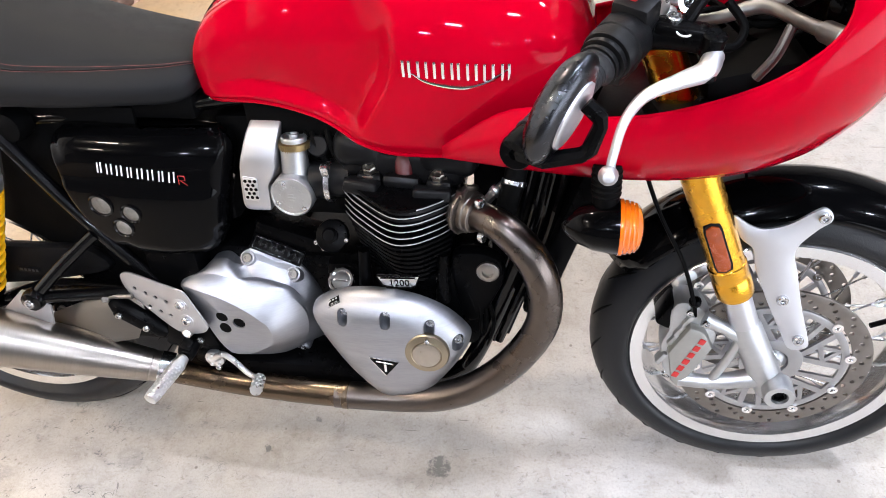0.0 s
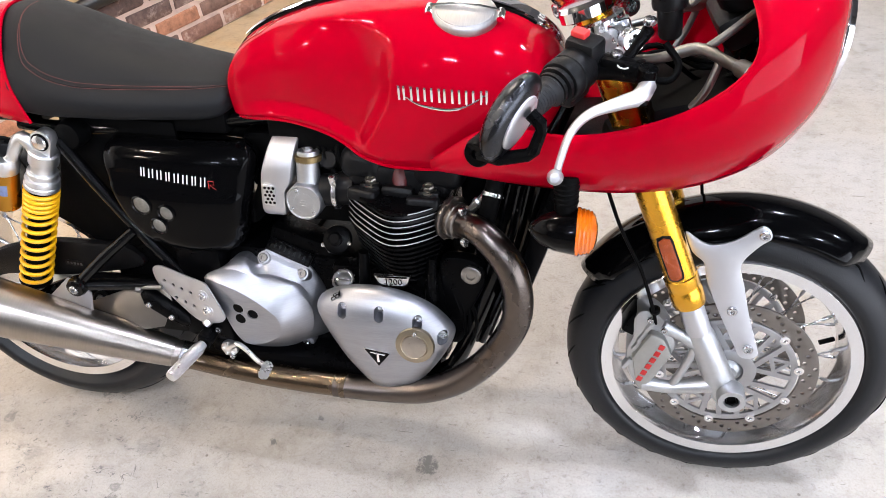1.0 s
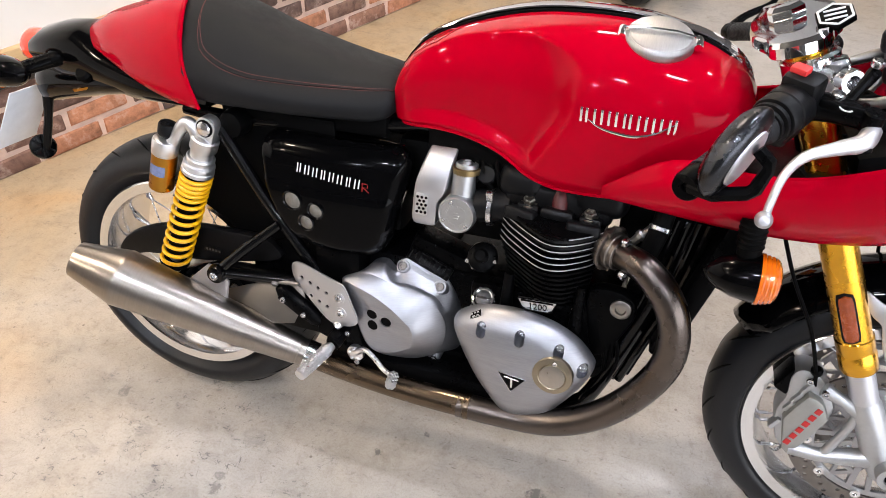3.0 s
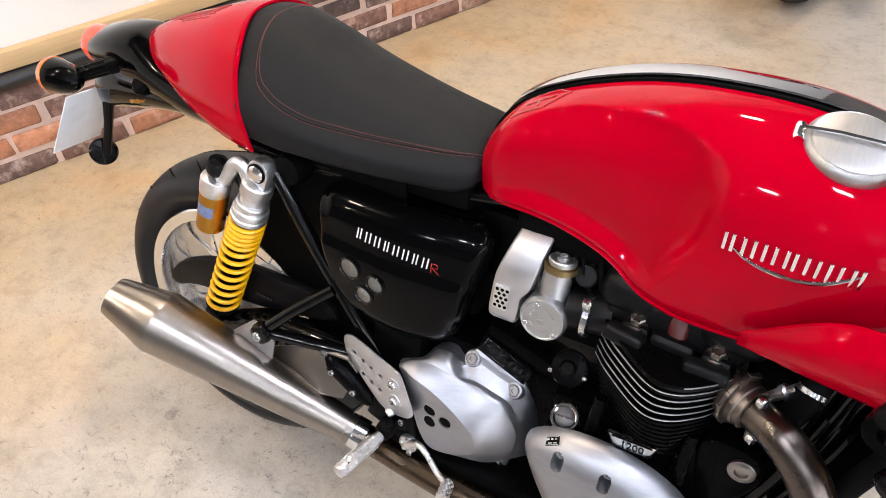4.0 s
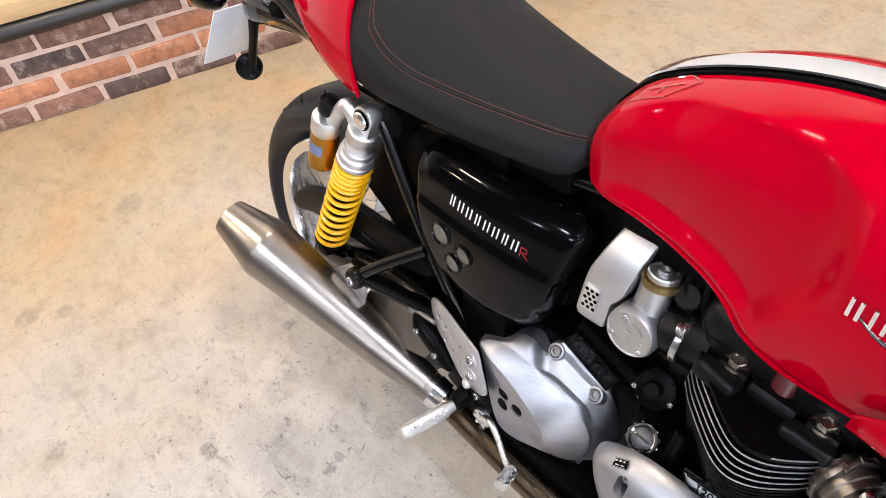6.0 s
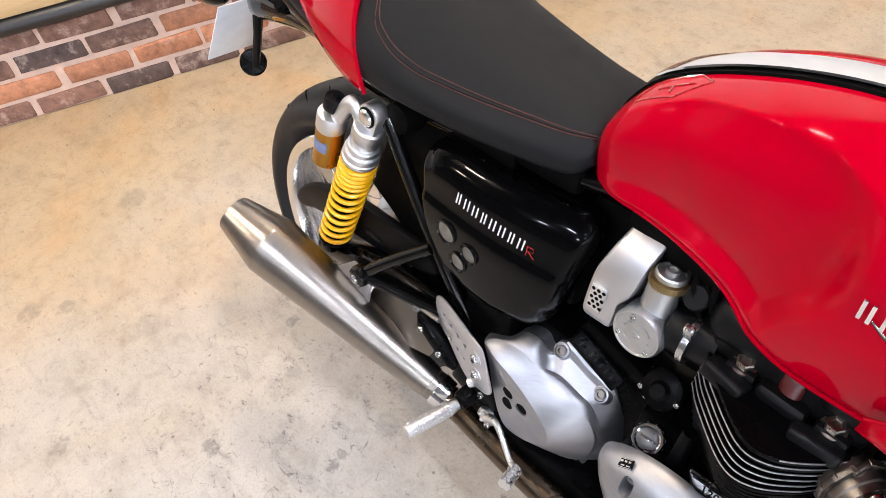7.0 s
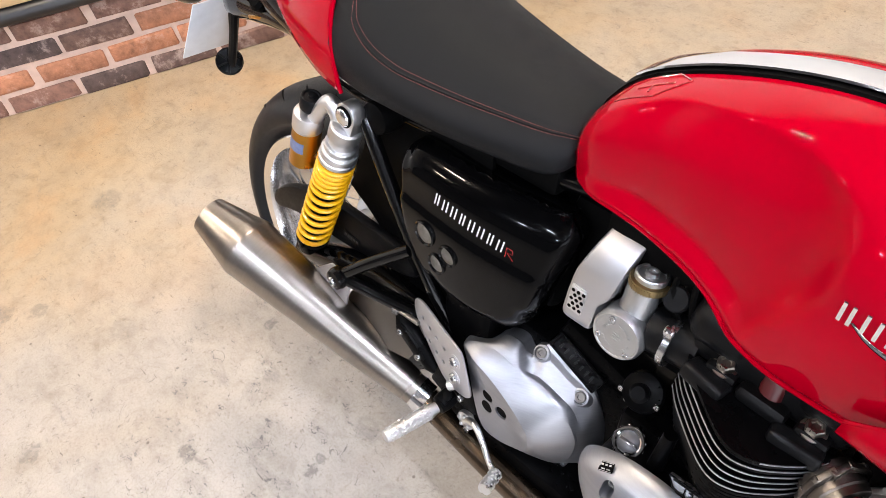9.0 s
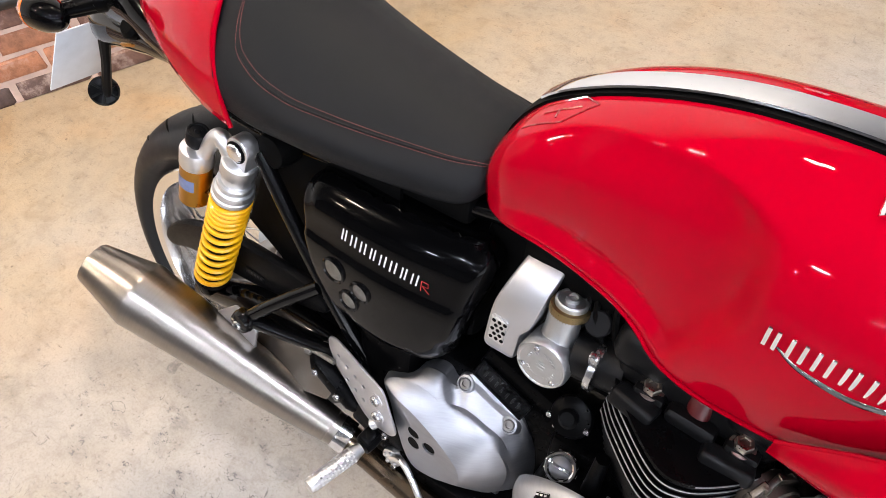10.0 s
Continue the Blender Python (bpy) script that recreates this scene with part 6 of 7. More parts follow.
for k in range(10):
    x = .66 + .012 * k
    tube(cat([(x, -.07, .72 - .005 * (k % 3)), (x + .01, -.09, .69), (x + .03 * (k % 2), -.085, .66 - .01 * (k % 4))], 4), .0035 + .0015 * (k % 2), 8, bm=pf)
box((.55, -.01, .66), (.10, .08, .12), .02, bm=pf)
box((.69, -.02, .62), (.16, .10, .14), .02, bm=pf)
box((.47, -.03, .62), (.12, .12, .16), .02, bm=pf)
part("airbox", pf, RUBBER, engine, "black airbox and pipes behind the covers")

# -- exhaust --
HP = cat([(.885, -.095, .608), (.925, -.135, .612), (.957, -.160, .614), (.984, -.173, .600), (1.008, -.182, .575), (1.024, -.187, .543), (1.032, -.189, .500), (1.028, -.189, .455), (1.008, -.187, .405), (.972, -.185, .350), (.925, -.182, .302), (.870, -.180, .270), (.815, -.178, .256), (.75, -.178, .252), (.68, -.180, .253)], 6)
ex = part("header_pipe", tube(HP, [.022, .022, .024, .025, .0255, .0255, .0255, .0255, .0255, .025, .0245, .024, .024], 24), HEADER, bike, "heat-tinted steel exhaust header pipe")
fl = bmesh.new()
ha = Vector((.96, -.62, -.05)).normalized()
lathe([(.028, -.030), (.031, -.028), (.031, -.002), (.029, 0), (.029, .008), (.026, .010)], (.921, -.131, .612), ha, 28, bm=fl)
flange = part("header_flange", fl, CLAMP, ex, "finned header clamp")
for k in range(12):
    a = 2 * math.pi * k / 12
    u = ha.orthogonal().normalized(); w = ha.cross(u)
    d = u * math.cos(a) + w * math.sin(a)
    m = Matrix.Translation(Vector((.921, -.131, .612)) - ha * .014 + d * .0325) @ Vector(d).to_track_quat("Z", "Y").to_matrix().to_4x4()
    b0 = box((0, 0, 0), (.0075, .026, .011), .0018)
    bmesh.ops.transform(b0, matrix=m, verts=b0.verts)
    part("clamp_fin", b0, CLAMP, flange)
part("lambda_sensor", lathe([(.007, -.02), (.008, .0), (.010, .002), (.010, .010), (.006, .012), (.006, .024)], (.950, -.120, .640), (.55, -.2, .8), 8), ANOD, ex)
bolts(flange, [(.931, -.150, .641), (.934, -.152, .585)], BIGBOLT, ha)
part("link_pipe", tube(cat([(.70, -.180, .254), (.62, -.177, .252), (.54, -.173, .252), (.46, -.169, .256), (.40, -.168, .264), (.355, -.172, .276)], 6), [.0235, .0235, .0235, .0245], 24), HEADER2, ex, "bronze-tinted link pipe")
part("pipe_joint", lathe([(.0238, -.004), (.0252, -.003), (.0252, .006), (.0238, .007)], (.70, -.180, .254), (-1, -.02, .01), 24), HEADER2, ex)
MA, MB = Vector((.362, -.1706, .2733)), Vector((-.0812, -.2720, .4578))
md_ = (MB - MA).normalized()
ml = (MB - MA).length
# brushing that runs round the silencer
RINGS = mat("ring_brushed_stainless", (0.320, 0.285, 0.255), 0.30, 1, 0, 0.08, 10, 0, 260, 0.02)
mapping = [n for n in RINGS.node_tree.nodes if n.type == "MAPPING"][0]
mapping.vector_type = "TEXTURE"
mapping.inputs["Rotation"].default_value = md_.to_track_quat("Z", "Y").to_euler()
mapping.inputs["Scale"].default_value = (1.5, 1.5, 0.03)
flank = [(r_.x, r_.y) for r_ in cat([(.0290, .026, 0), (.0330, .07, 0), (.0385, .13, 0), (.0440, .21, 0), (.0505, .30, 0), (.0553, .37, 0), (.0577, .3965, 0)], 6)]
SIL = [(.0262, 0), (.0275, .003), (.0275, .024)] + flank + [(.0573, .4000), (.0470, .4400), (.0362, ml - .004), (.0350, ml), (.0325, ml), (.0320, ml - .05), (.012, ml - .09)]
mu = part("silencer", lathe(SIL, MA, md_, 72), RINGS, bike, "brushed stainless megaphone silencer", angle=22)
part("silencer_clamp", lathe([(.0265, -.012), (.0292, -.011), (.0292, .012), (.0265, .013)], MA, md_, 32, True), POLISHED, mu)
part("heat_shield", prism([(.1700, .3560), (.1747, .3822), (.2345, .4046), (.3052, .4300), (.3380, .4320), (.3520, .3950), (.3350, .3500), (.2644, .3350), (.1950, .3350)], .0015, -.0015, .0006, m=Matrix(((1, 0, 0, 0), (0, 1, .45, -.168 - .45 * .37), (0, 0, 1, 0), (0, 0, 0, 1)))), SHIELD, bike, "plain steel shield ahead of the silencer")
part("silencer_hanger", prism([(0.0945, 0.395), (0.163, 0.456), (0.172, 0.455), (0.206, 0.425), (0.196, 0.382), (0.189, 0.380)], -.189, -.193, .001), MATTE, mu, "bright triangular hanger plate")

# -- frame and swingarm --
def rod(name, pts, r, label="", n=5, seg=14):
    return part(name, tube(cat(pts, n), r, seg), FRAME, bike, label)
for s in (-1, 1):
    rod("frame_downtube", [(1.085, .055 * s, .80), (1.045, .085 * s, .70), (.985, .105 * s, .50), (.93, .112 * s, .34), (.905, .11 * s, .28)], .0155, "black frame downtube")
    rod("frame_lower_rail", [(.905, .11 * s, .28), (.85, .11 * s, .245), (.70, .11 * s, .235), (.50, .10 * s, .25)], .0145)
    rod("frame_rear_tube", [(.185, .125 * s, .715), (.245, .130 * s, .625), (.305, .135 * s, .545), (.362, .135 * s, .465), (.40, .13 * s, .41)], .0115, "black rear frame tube")
    rod("frame_seat_rail", [(.09, .095 * s, .732), (.15, .090 * s, .725), (.25, .080 * s, .722), (.42, .070 * s, .735), (.60, .06 * s, .76)], .0125)
    rod("peg_strut", [(.187, .192 * s, .446), (.240, .170 * s, .496), (.300, .142 * s, .545)], .0105)
    rod("peg_strut", [(.187, .192 * s, .442), (.27, .168 * s, .436), (.36, .145 * s, .434)], .0105)
    pl = part("passenger_peg_mount", lathe([(.014, 0), (.019, .003), (.020, .014), (.017, .022), (.009, .024), (.0085, .020)], (.186, .186 * s, .443), (0, s, 0), 22), FRAME, bike)
    shared("bolt", BIGBOLT, pl, face_to((.186, .207 * s, .443), (0, s, 0)))
    rod("swingarm", [(.44, .105 * s, .385), (.30, .112 * s, .388), (.15, .118 * s, .385), (.04, .118 * s, .350), (-.03, .112 * s, .318)], [.028, .030, .030, .027, .026], "black swingarm", 5, 16)
gd = part("chain_guard", prism(cat_xz([(-.140, .378), (-.124, .408), (-.085, .438), (-.03, .461), (.03, .476), (.09, .484), (.15, .485), (.21, .486), (.256, .478), (.27, .440), (.14, .408), (.06, .396), (-.06, .386), (-.118, .366)], 4), -.086, -.110, .009), PLASTIC, bike, "black guard over the chain")
gl_ = part("guard_label", box((.115, -.1112, .434), (.044, .0012, .013), .0003, (0, 4, 0)), SOOT, gd, "dark outlined label with unreadable grey marks")
gm_ = bmesh.new()
for i in range(5): box((.100 + .0075 * i, -.1120, .435 - .0005 * i), (.0045, .0005, .0055), 0, (0, 4, 0), bm=gm_)
part("label_marks", gm_, SOOTMETAL, gl_)
pb_ = part("pivot_bolt", lathe([(.016, 0), (.017, .002), (.017, .006), (.013, .008), (.010, .008), (.0095, .004), (0, .004)], (.189, -.150, .383), (0, -1, .3), 26), SATIN, bike)
part("pivot_bolt_head", lathe([(.0085, .004), (.0085, .0095), (.006, .0105), (.0055, .007), (0, .007)], (.189, -.150, .383), (0, -1, .3), 6), DULL, pb_)
part("axle_nut", lathe([(.018, 0), (.020, .003), (.020, .012), (.012, .016)], (0, -.13, .312), NEAR, 6), CHROME, bike)
# inner rear mudguard over the wheel
rows = []
for i in range(26):
    a = radians(20 + 105 * i / 25)
    rows.append([Vector((.338 * math.cos(a), .078 * math.sin(b) , .312 + .338 * math.sin(a) - .05 * abs(math.sin(b)) ** 4)) for b in [math.pi * (k / 10 - .5) for k in range(11)]])
rmg = part("rear_mudguard", grid(rows[:14]), PLASTIC, bike, "black inner rear mudguard", False, 60)
md = rmg.modifiers.new("thick", "SOLIDIFY"); md.thickness = .003
# radiator and side stand
rad = bmesh.new()
box((1.052, 0, .565), (.035, .30, .27), .008, (0, 17, 0), bm=rad)
rd = part("radiator", rad, SATIN, bike, "black radiator behind the downtubes")
rp = bmesh.new()
for k in range(12):
    box((1.078 + .0065 - .0075 * k * .98 + .0, 0, .665 - .0185 * k), (.004, .27, .003), 0, (0, 17, 0), bm=rp)
part("radiator_slats", rp, PLASTIC, rd)
part("radiator_backing", box((.952, 0, .612), (.078, .130, .175), .015), RUBBER, bike, "black ducting between engine and radiator")
part("radiator_shroud", prism([(.968, .690), (1.078, .690), (1.052, .583), (1.010, .462), (.975, .347), (.940, .350), (.948, .455), (.945, .54), (.962, .60)], -.085, -.100, .004), SATIN, bike, "black shroud beside the radiator")
for k in range(4):
    part("cooling_line", tube(cat([(1.052 - .016 * k, -.106, .675), (1.030 - .016 * k, -.108, .56), (.990 - .013 * k, -.108, .44), (.958 - .010 * k, -.106, .34)], 5), (.0075, .005, .006, .0045)[k], 10), FRAME, bike)
part("hose_band", lathe([(.0165, -.004), (.0182, -.003), (.0182, .003), (.0165, .004)], (.979, -.128, .664), (.2, .5, 1), 20, True), ZINC, bike)
part("radiator_hose", tube(cat([(.985, -.11, .70), (.978, -.13, .66), (.965, -.125, .61), (.95, -.11, .57)], 5), .016, 14), RUBBER, bike, "ribbed black coolant hose")
rod("side_stand", [(.50, .12, .25), (.46, .20, .13), (.44, .2655, .0635)], [.012, .011, .011])
part("stand_foot", box((.44, .272, .0645), (.07, .04, .008), .003, (11.93, 0, 0)), FRAME, bike)
rod("sump_guard", [(.60, -.06, .22), (.75, -.06, .212), (.86, -.06, .225)], .02)

# -- side cover --
PO = [(.276, .714), (.268, .680), (.276, .622), (.304, .558), (.350, .516), (.395, .502), (.445, .498), (.490, .508), (.516, .545), (.531, .612), (.546, .672), (.545, .698), (.525, .712), (.455, .717), (.38, .719), (.31, .721)]
PD = [(p.x, p.z) for p in cat([(a, 0, b) for a, b in PO], 20, True)]
PQ = len(PD) // 4
# rear, bottom, front, top: rounding radius and depth of the turned edge
PSIDES = [(PD[k * PQ:(k + 1) * PQ] + [PD[((k + 1) * PQ) % len(PD)]], r, d) for k, (r, d) in enumerate(((.014, .022), (.030, .034), (.022, .030), (.048, .046)))]
def cover_y(x, z):
    total = 0
    for pts, r, d in PSIDES:
        near = min(math.hypot(x - a, z - b) for a, b in pts)
        k = max(0, 1 - near / r)
        total += (d * (1 - math.sqrt(max(0, 1 - k * k)))) ** 2
    lip = .0035 / (1 + math.exp(max(-40, min(40, (z - (.640 - .075 * (x - .30))) / .0016))))
    bow = (.80 if x > .36 else .25) * (x - .36) ** 2 + .006 * sstep(z, .60, .68)
    return -.1475 - lip + bow + math.sqrt(total)
def panel(side):
    def at(k, f):
        pts = PSIDES[k][0]
        q = f * (len(pts) - 1); i = min(len(pts) - 2, int(q)); q -= i
        return Vector((pts[i][0] * (1 - q) + pts[i + 1][0] * q, pts[i][1] * (1 - q) + pts[i + 1][1] * q))
    rear, bottom, front, top = (lambda f: at(0, 1 - f)), (lambda f: at(1, f)), (lambda f: at(2, f)), (lambda f: at(3, 1 - f))
    NU, NV = 56, 84
    rows = []
    for j in range(NV + 1):
        v = j / NV; v = v - math.sin(2 * math.pi * v) / 9
        row = []
        for i in range(NU + 1):
            u = i / NU; u = u - math.sin(2 * math.pi * u) / 9
            p = bottom(u) * (1 - v) + top(u) * v + rear(v) * (1 - u) + front(v) * u
            p -= bottom(0) * (1 - u) * (1 - v) + bottom(1) * u * (1 - v) + top(0) * (1 - u) * v + top(1) * u * v
            row.append(Vector((p.x, -side * cover_y(p.x, p.y), p.y)))
        rows.append(row)
    bm = grid(rows)
    rim = [Vector((a, -side * cover_y(a, b), b)) for a, b in PD]
    grid([rim, [Vector((p.x, p.y * .93, p.z)) for p in rim], [Vector((.41 + (p.x - .41) * .97, -side * -.06, .61 + (p.z - .61) * .97)) for p in rim]], cu=True, bm=bm)
    bmesh.ops.recalc_face_normals(bm, faces=bm.faces)
    return bm
pan = part("side_cover", panel(-1), BLACK, bike, "glossy black side cover with three round gauze vents", angle=60)
part("side_cover", panel(1), BLACK, bike, "glossy black side cover")
for x, z, r in ((.338, .606, .0185), (.384, .593, .0155), (.364, .566, .0155)):
    v = part("vent", lathe([(r - .002, .001), (r, .0035), (r + .002, .002), (r + .002, -.004), (r - .002, -.004)], (x, cover_y(x, z) + .0005, z), (-.06, -1, -.04), 26, True), FRAME, pan)
    part("gauze", lathe([(r - .001, 0), (r * .6, .0025), (0, .0035)], (x, cover_y(x, z) + .0005, z), (-.06, -1, -.04), 26), GAUZE, v, "grey steel gauze")
# model name as plain white bars, then a red one
nm = part("model_bars", box((.400, cover_y(.400, .654) - .0002, .654), (.10, .0004, .0006), 0, (0, 8, 0)), BLACK, pan, "white bars in place of the model name")
for i in range(8):
    for k in (-1, 1):
        f = i / 7
        x, z = .3525 + .1095 * f + k * (.0036 if i % 3 else .0028), .6705 - .0170 * f
        part("model_bar", box((x, cover_y(x, z) - .0003, z), (.0024, .0012, .0175), .0004, (-8, 8, 0)), WHITEPAINT, nm)
rt = bmesh.new()
tube([(x, cover_y(x, z) - .0004, z) for x, z in ((.4715, .6555), (.4805, .6545), (.4810, .6480), (.4730, .6485), (.4835, .6390))], .0006, 5, bm=rt)
tube([(x, cover_y(x, z) - .0004, z) for x, z in ((.4715, .6555), (.4715, .6410))], .0006, 5, bm=rt)
part("model_mark", rt, REDTEXT, pan, "small red outline mark")

# -- rear suspension --
def shock(side):
    T, Bt = Vector((.170, -.139, .720)), Vector((.0204, -.140, .369))
    if side > 0: T.y *= -1; Bt.y *= -1
    d = (Bt - T).normalized()
    body = part("shock_absorber", lathe([(.012, .020), (.0235, .024), (.0258, .027), (.0258, .048), (.0242, .051), (.0215, .052), (.0215, .066), (.0255, .067), (.0268, .069), (.0268, .075), (.0250, .077), (.0250, .080), (.0290, .082), (.0302, .085), (.0302, .092), (.0288, .094), (.0310, .096), (.0310, .103), (.019, .106), (.012, .110), (.012, .21), (.012, .34), (.018, .345), (.018, .37)], T, d, 32), SILVER, bike, "silver rear shock absorber with a yellow coil spring", angle=28)
    eye = bmesh.new()
    q_ = Matrix((d.cross(Vector((0, 1, 0))), Vector((0, 1, 0)), -d)).transposed().to_4x4(); q_.translation = T
    lug = [(.0205 * math.cos(a), .0205 * math.sin(a)) for a in np.linspace(-.2, math.pi + .2, 22)] + [(-.0215, -.030), (.0215, -.030)]
    prism(lug, .013, -.013, .003, m=q_, bm=eye)
    part("shock_eye", eye, SILVER, body)
    part("eye_bush", lathe([(.0150, .010), (.0165, .0125), (.0165, .0150), (.0145, .0165), (.012, .0165)], T, (0, side, 0), 26), SATIN, body)
    part("eye_washer", lathe([(.0138, .012), (.0138, .0168), (.0120, .0192), (.0075, .0206), (0, .0210)], T, (0, side, 0), 26), POLISHED, body)
    part("damper_tube", lathe([(.015, .104), (.0205, .106), (.0205, .300), (.0215, .302), (.0215, .315), (.014, .318)], T, d, 26), SATIN, body, "black damper tube inside the spring")
    sp = bmesh.new()
    u = d.orthogonal().normalized(); w = d.cross(u)
    pts = []
    h0, h1 = .106, .336
    # close-wound above, open below
    turns = 13.2
    N = int(turns * 24)
    pitch = [.0102 + .0104 * sstep(k / 24, 3.6, 6.6) for k in range(N + 1)]
    rise = np.cumsum(pitch); rise = (rise - rise[0]) / (rise[-1] - rise[0])
    for k in range(N + 1):
        f = k / N
        h = h0 + (h1 - h0) * float(rise[k])
        a = 2 * math.pi * turns * f
        pts.append(T + d * h + (u * math.cos(a) + w * math.sin(a)) * .0275)
    tube(pts, .0043, 9, bm=sp)
    part("coil_spring", sp, YELLOW, body, "yellow coil spring")
    low = bmesh.new()
    box(T + d * .365, (.034, .040, .034), .006, (0, -22, 0), bm=low)
    part("shock_fork", low, SATIN, body)
    # piggyback reservoir
    rt_, rb_ = Vector((.0770, -.147, .687)), Vector((.0430, -.146, .579))
    if side > 0: rt_.y *= -1; rb_.y *= -1
    rd_ = (rb_ - rt_).normalized(); rl = (rb_ - rt_).length
    rv = part("reservoir", lathe([(.018, .032), (.0240, .033), (.0240, rl - .004), (.0205, rl)], rt_, rd_, 26), DGOLD, body, "dark gold piggyback reservoir")
    hd_ = bmesh.new()
    lathe([(.016, .0), (.0235, .002), (.0250, .006), (.0250, .031), (.0240, .033)], rt_, rd_, 30, bm=hd_)
    tube(cat([rt_ + rd_ * .018 + Vector((.012, 0, .004)), (rt_ + T) / 2 + Vector((-.002, 0, .016)), (rt_ + T) / 2 + Vector((.016, 0, .010)), T + d * .036 + Vector((-.010, 0, 0))], 6), [.012, .0125, .0125, .014], 16, bm=hd_)
    part("reservoir_head", hd_, SILVER, body, "silver reservoir head and bridge")
    part("adjuster_knob", lathe([(.012, .002), (.0165, -.004), (.0170, -.008), (.0170, -.022), (.0150, -.026), (.0125, -.026), (.0115, -.024), (.005, -.024), (.004, -.027)], rt_ - rd_ * .006, rd_, 24), PLASTIC, body, "black adjuster knob")
    if side < 0:
        part("reservoir_sticker", grid([[rt_ + rd_ * h + (Vector((0, -1, 0)) - rd_ * Vector((0, -1, 0)).dot(rd_)).normalized() * .0244 * math.cos(a) + rd_.cross(Vector((0, -1, 0))).normalized() * .0244 * math.sin(a) for a in np.linspace(-.75, .65, 10)] for h in (.052, .075)]), BLUE, rv, "blue sticker")
    # spring seats
    part("spring_seat", lathe([(.012, .332), (.030, .334), (.031, .340), (.026, .346), (.014, .348)], T, d, 26), SATIN, body)
shock(-1); shock(1)
part("shock_mount", lathe([(.026, -.03), (.028, -.01), (.024, .008), (.015, .012)], (.205, -.118, .722), NEAR, 20), RUBBER, bike)

part("breather_hose", tube(cat([(.168, -.118, .712), (.203, -.120, .688), (.225, -.120, .651), (.238, -.118, .618), (.250, -.112, .56)], 5), .0026, 8), SOOT, bike, "thin black hose behind the shock absorber")

# -- footrest, heel plate and rear brake pedal --
HEEL = [(.3290, .4690), (.3370, .4805), (.3570, .4835), (.4060, .4730), (.4395, .4665), (.4510, .4600), (.4640, .4310), (.4765, .4000), (.4745, .3880), (.4610, .3770), (.4280, .3690), (.4020, .3765), (.3600, .4140), (.3345, .4420)]
hp_holes = [(.3516, .4516, .0036, 10), (.3707, .4451, .0036, 10), (.3887, .4398, .0036, 10), (.4080, .4348, .0036, 10), (.3707, .4161, .0036, 10), (.3899, .4096, .0036, 10), (.4081, .4043, .0036, 10)]
hpm = Matrix(((1, 0, 0, 0), (-.17, 1, 0, -.158 + .17 * .331), (0, 0, 1, 0), (0, 0, 0, 1)))
heel = part("heel_plate", prism(cat_xz(HEEL, 3), .002, -.002, .0012, hp_holes, m=hpm), MATTE, bike, "pale drilled heel guard plate")
heel_n = Vector((-.17, -1, 0)).normalized()
for x, z in ((.4374, .4353), (.4399, .4017)):
    part("washer", lathe([(.0125, 0), (.0120, .0016), (.009, .0018)], (x, -.158 - .17 * (x - .331) - .0015, z), heel_n, 20), MATTE, heel)
    shared("bolt", BIGBOLT, heel, face_to((x, -.158 - .17 * (x - .331) - .002, z), heel_n))
hanger = bmesh.new()
tube([(.296, -.158, .416), (.306, -.160, .410), (.376, -.161, .362), (.386, -.161, .355)], [.010, .0165, .0165, .011], 16, bm=hanger)
box((.336, -.162, .388), (.075, .030, .026), .006, (0, 34, 0), bm=hanger)
box((.404, -.158, .352), (.040, .026, .050), .007, (0, 20, 0), bm=hanger)
box((.440, -.150, .352), (.060, .030, .085), .010, (0, -14, 0), bm=hanger)
box((.452, -.150, .306), (.060, .036, .040), .010, (0, 8, 0), bm=hanger)
hg = part("footrest_hanger", hanger, SATIN, bike, "black footrest hanger")
bolts(hg, [(.3141, -.1765, .400), (.3574, -.1770, .3757)], BOLT)
bolts(hg, [(.448, -.172, .352), (.466, -.170, .288)], BOLT)
part("clevis_pin", lathe([(.0085, -.01), (.0085, .012), (.006, .014)], (.434, -.170, .372), (-.6, -.6, -.5), 14), ANOD, hg)
pg = bmesh.new()
PI, PO_ = Vector((.4290, -.204, .3390)), Vector((.4095, -.2960, .3305))
pd = (PO_ - PI).normalized()
tube([PI, lerp(PI, PO_, .1), lerp(PI, PO_, .15), lerp(PI, PO_, .98), PO_], [.009, .0110, .0122, .0108, .007], 12, bm=pg)
peg = part("footrest", pg, ANOD, bike, "knurled alloy footrest")
kn = finish(box((0, 0, 0), (.0036, .0036, .0022), .0008), "knurl", ANOD)
un = pd.orthogonal().normalized(); wn = pd.cross(un)
for i in range(13):
    for k in range(10):
        a = 2 * math.pi * (k + .5 * (i % 2)) / 10
        dd = un * math.cos(a) + wn * math.sin(a)
        shared("knurl", kn, peg, Matrix.Translation(lerp(PI, PO_, .18 + .06 * i) + dd * (.0120 - .0010 * i / 13)) @ dd.to_track_quat("Z", "Y").to_matrix().to_4x4())
pv = bmesh.new()
tube([(.4315, -.172, .341), (.4310, -.190, .340), (.4300, -.202, .339)], [.013, .014, .0125], 16, bm=pv)
box((.428, -.186, .346), (.024, .030, .020), .005, (0, 20, 0), bm=pv)
lathe([(.009, 0), (.0095, .003), (.007, .0045)], (.4315, -.186, .3535), (0, -.35, 1), 16, bm=pv)
part("footrest_clevis", pv, SATIN, peg)
bp_ = bmesh.new()
tube(cat([(.464, -.172, .310), (.486, -.178, .326), (.510, -.186, .318), (.532, -.196, .306), (.556, -.208, .306)], 5), [.008, .0055, .0048, .0048, .0048], 12, bm=bp_)
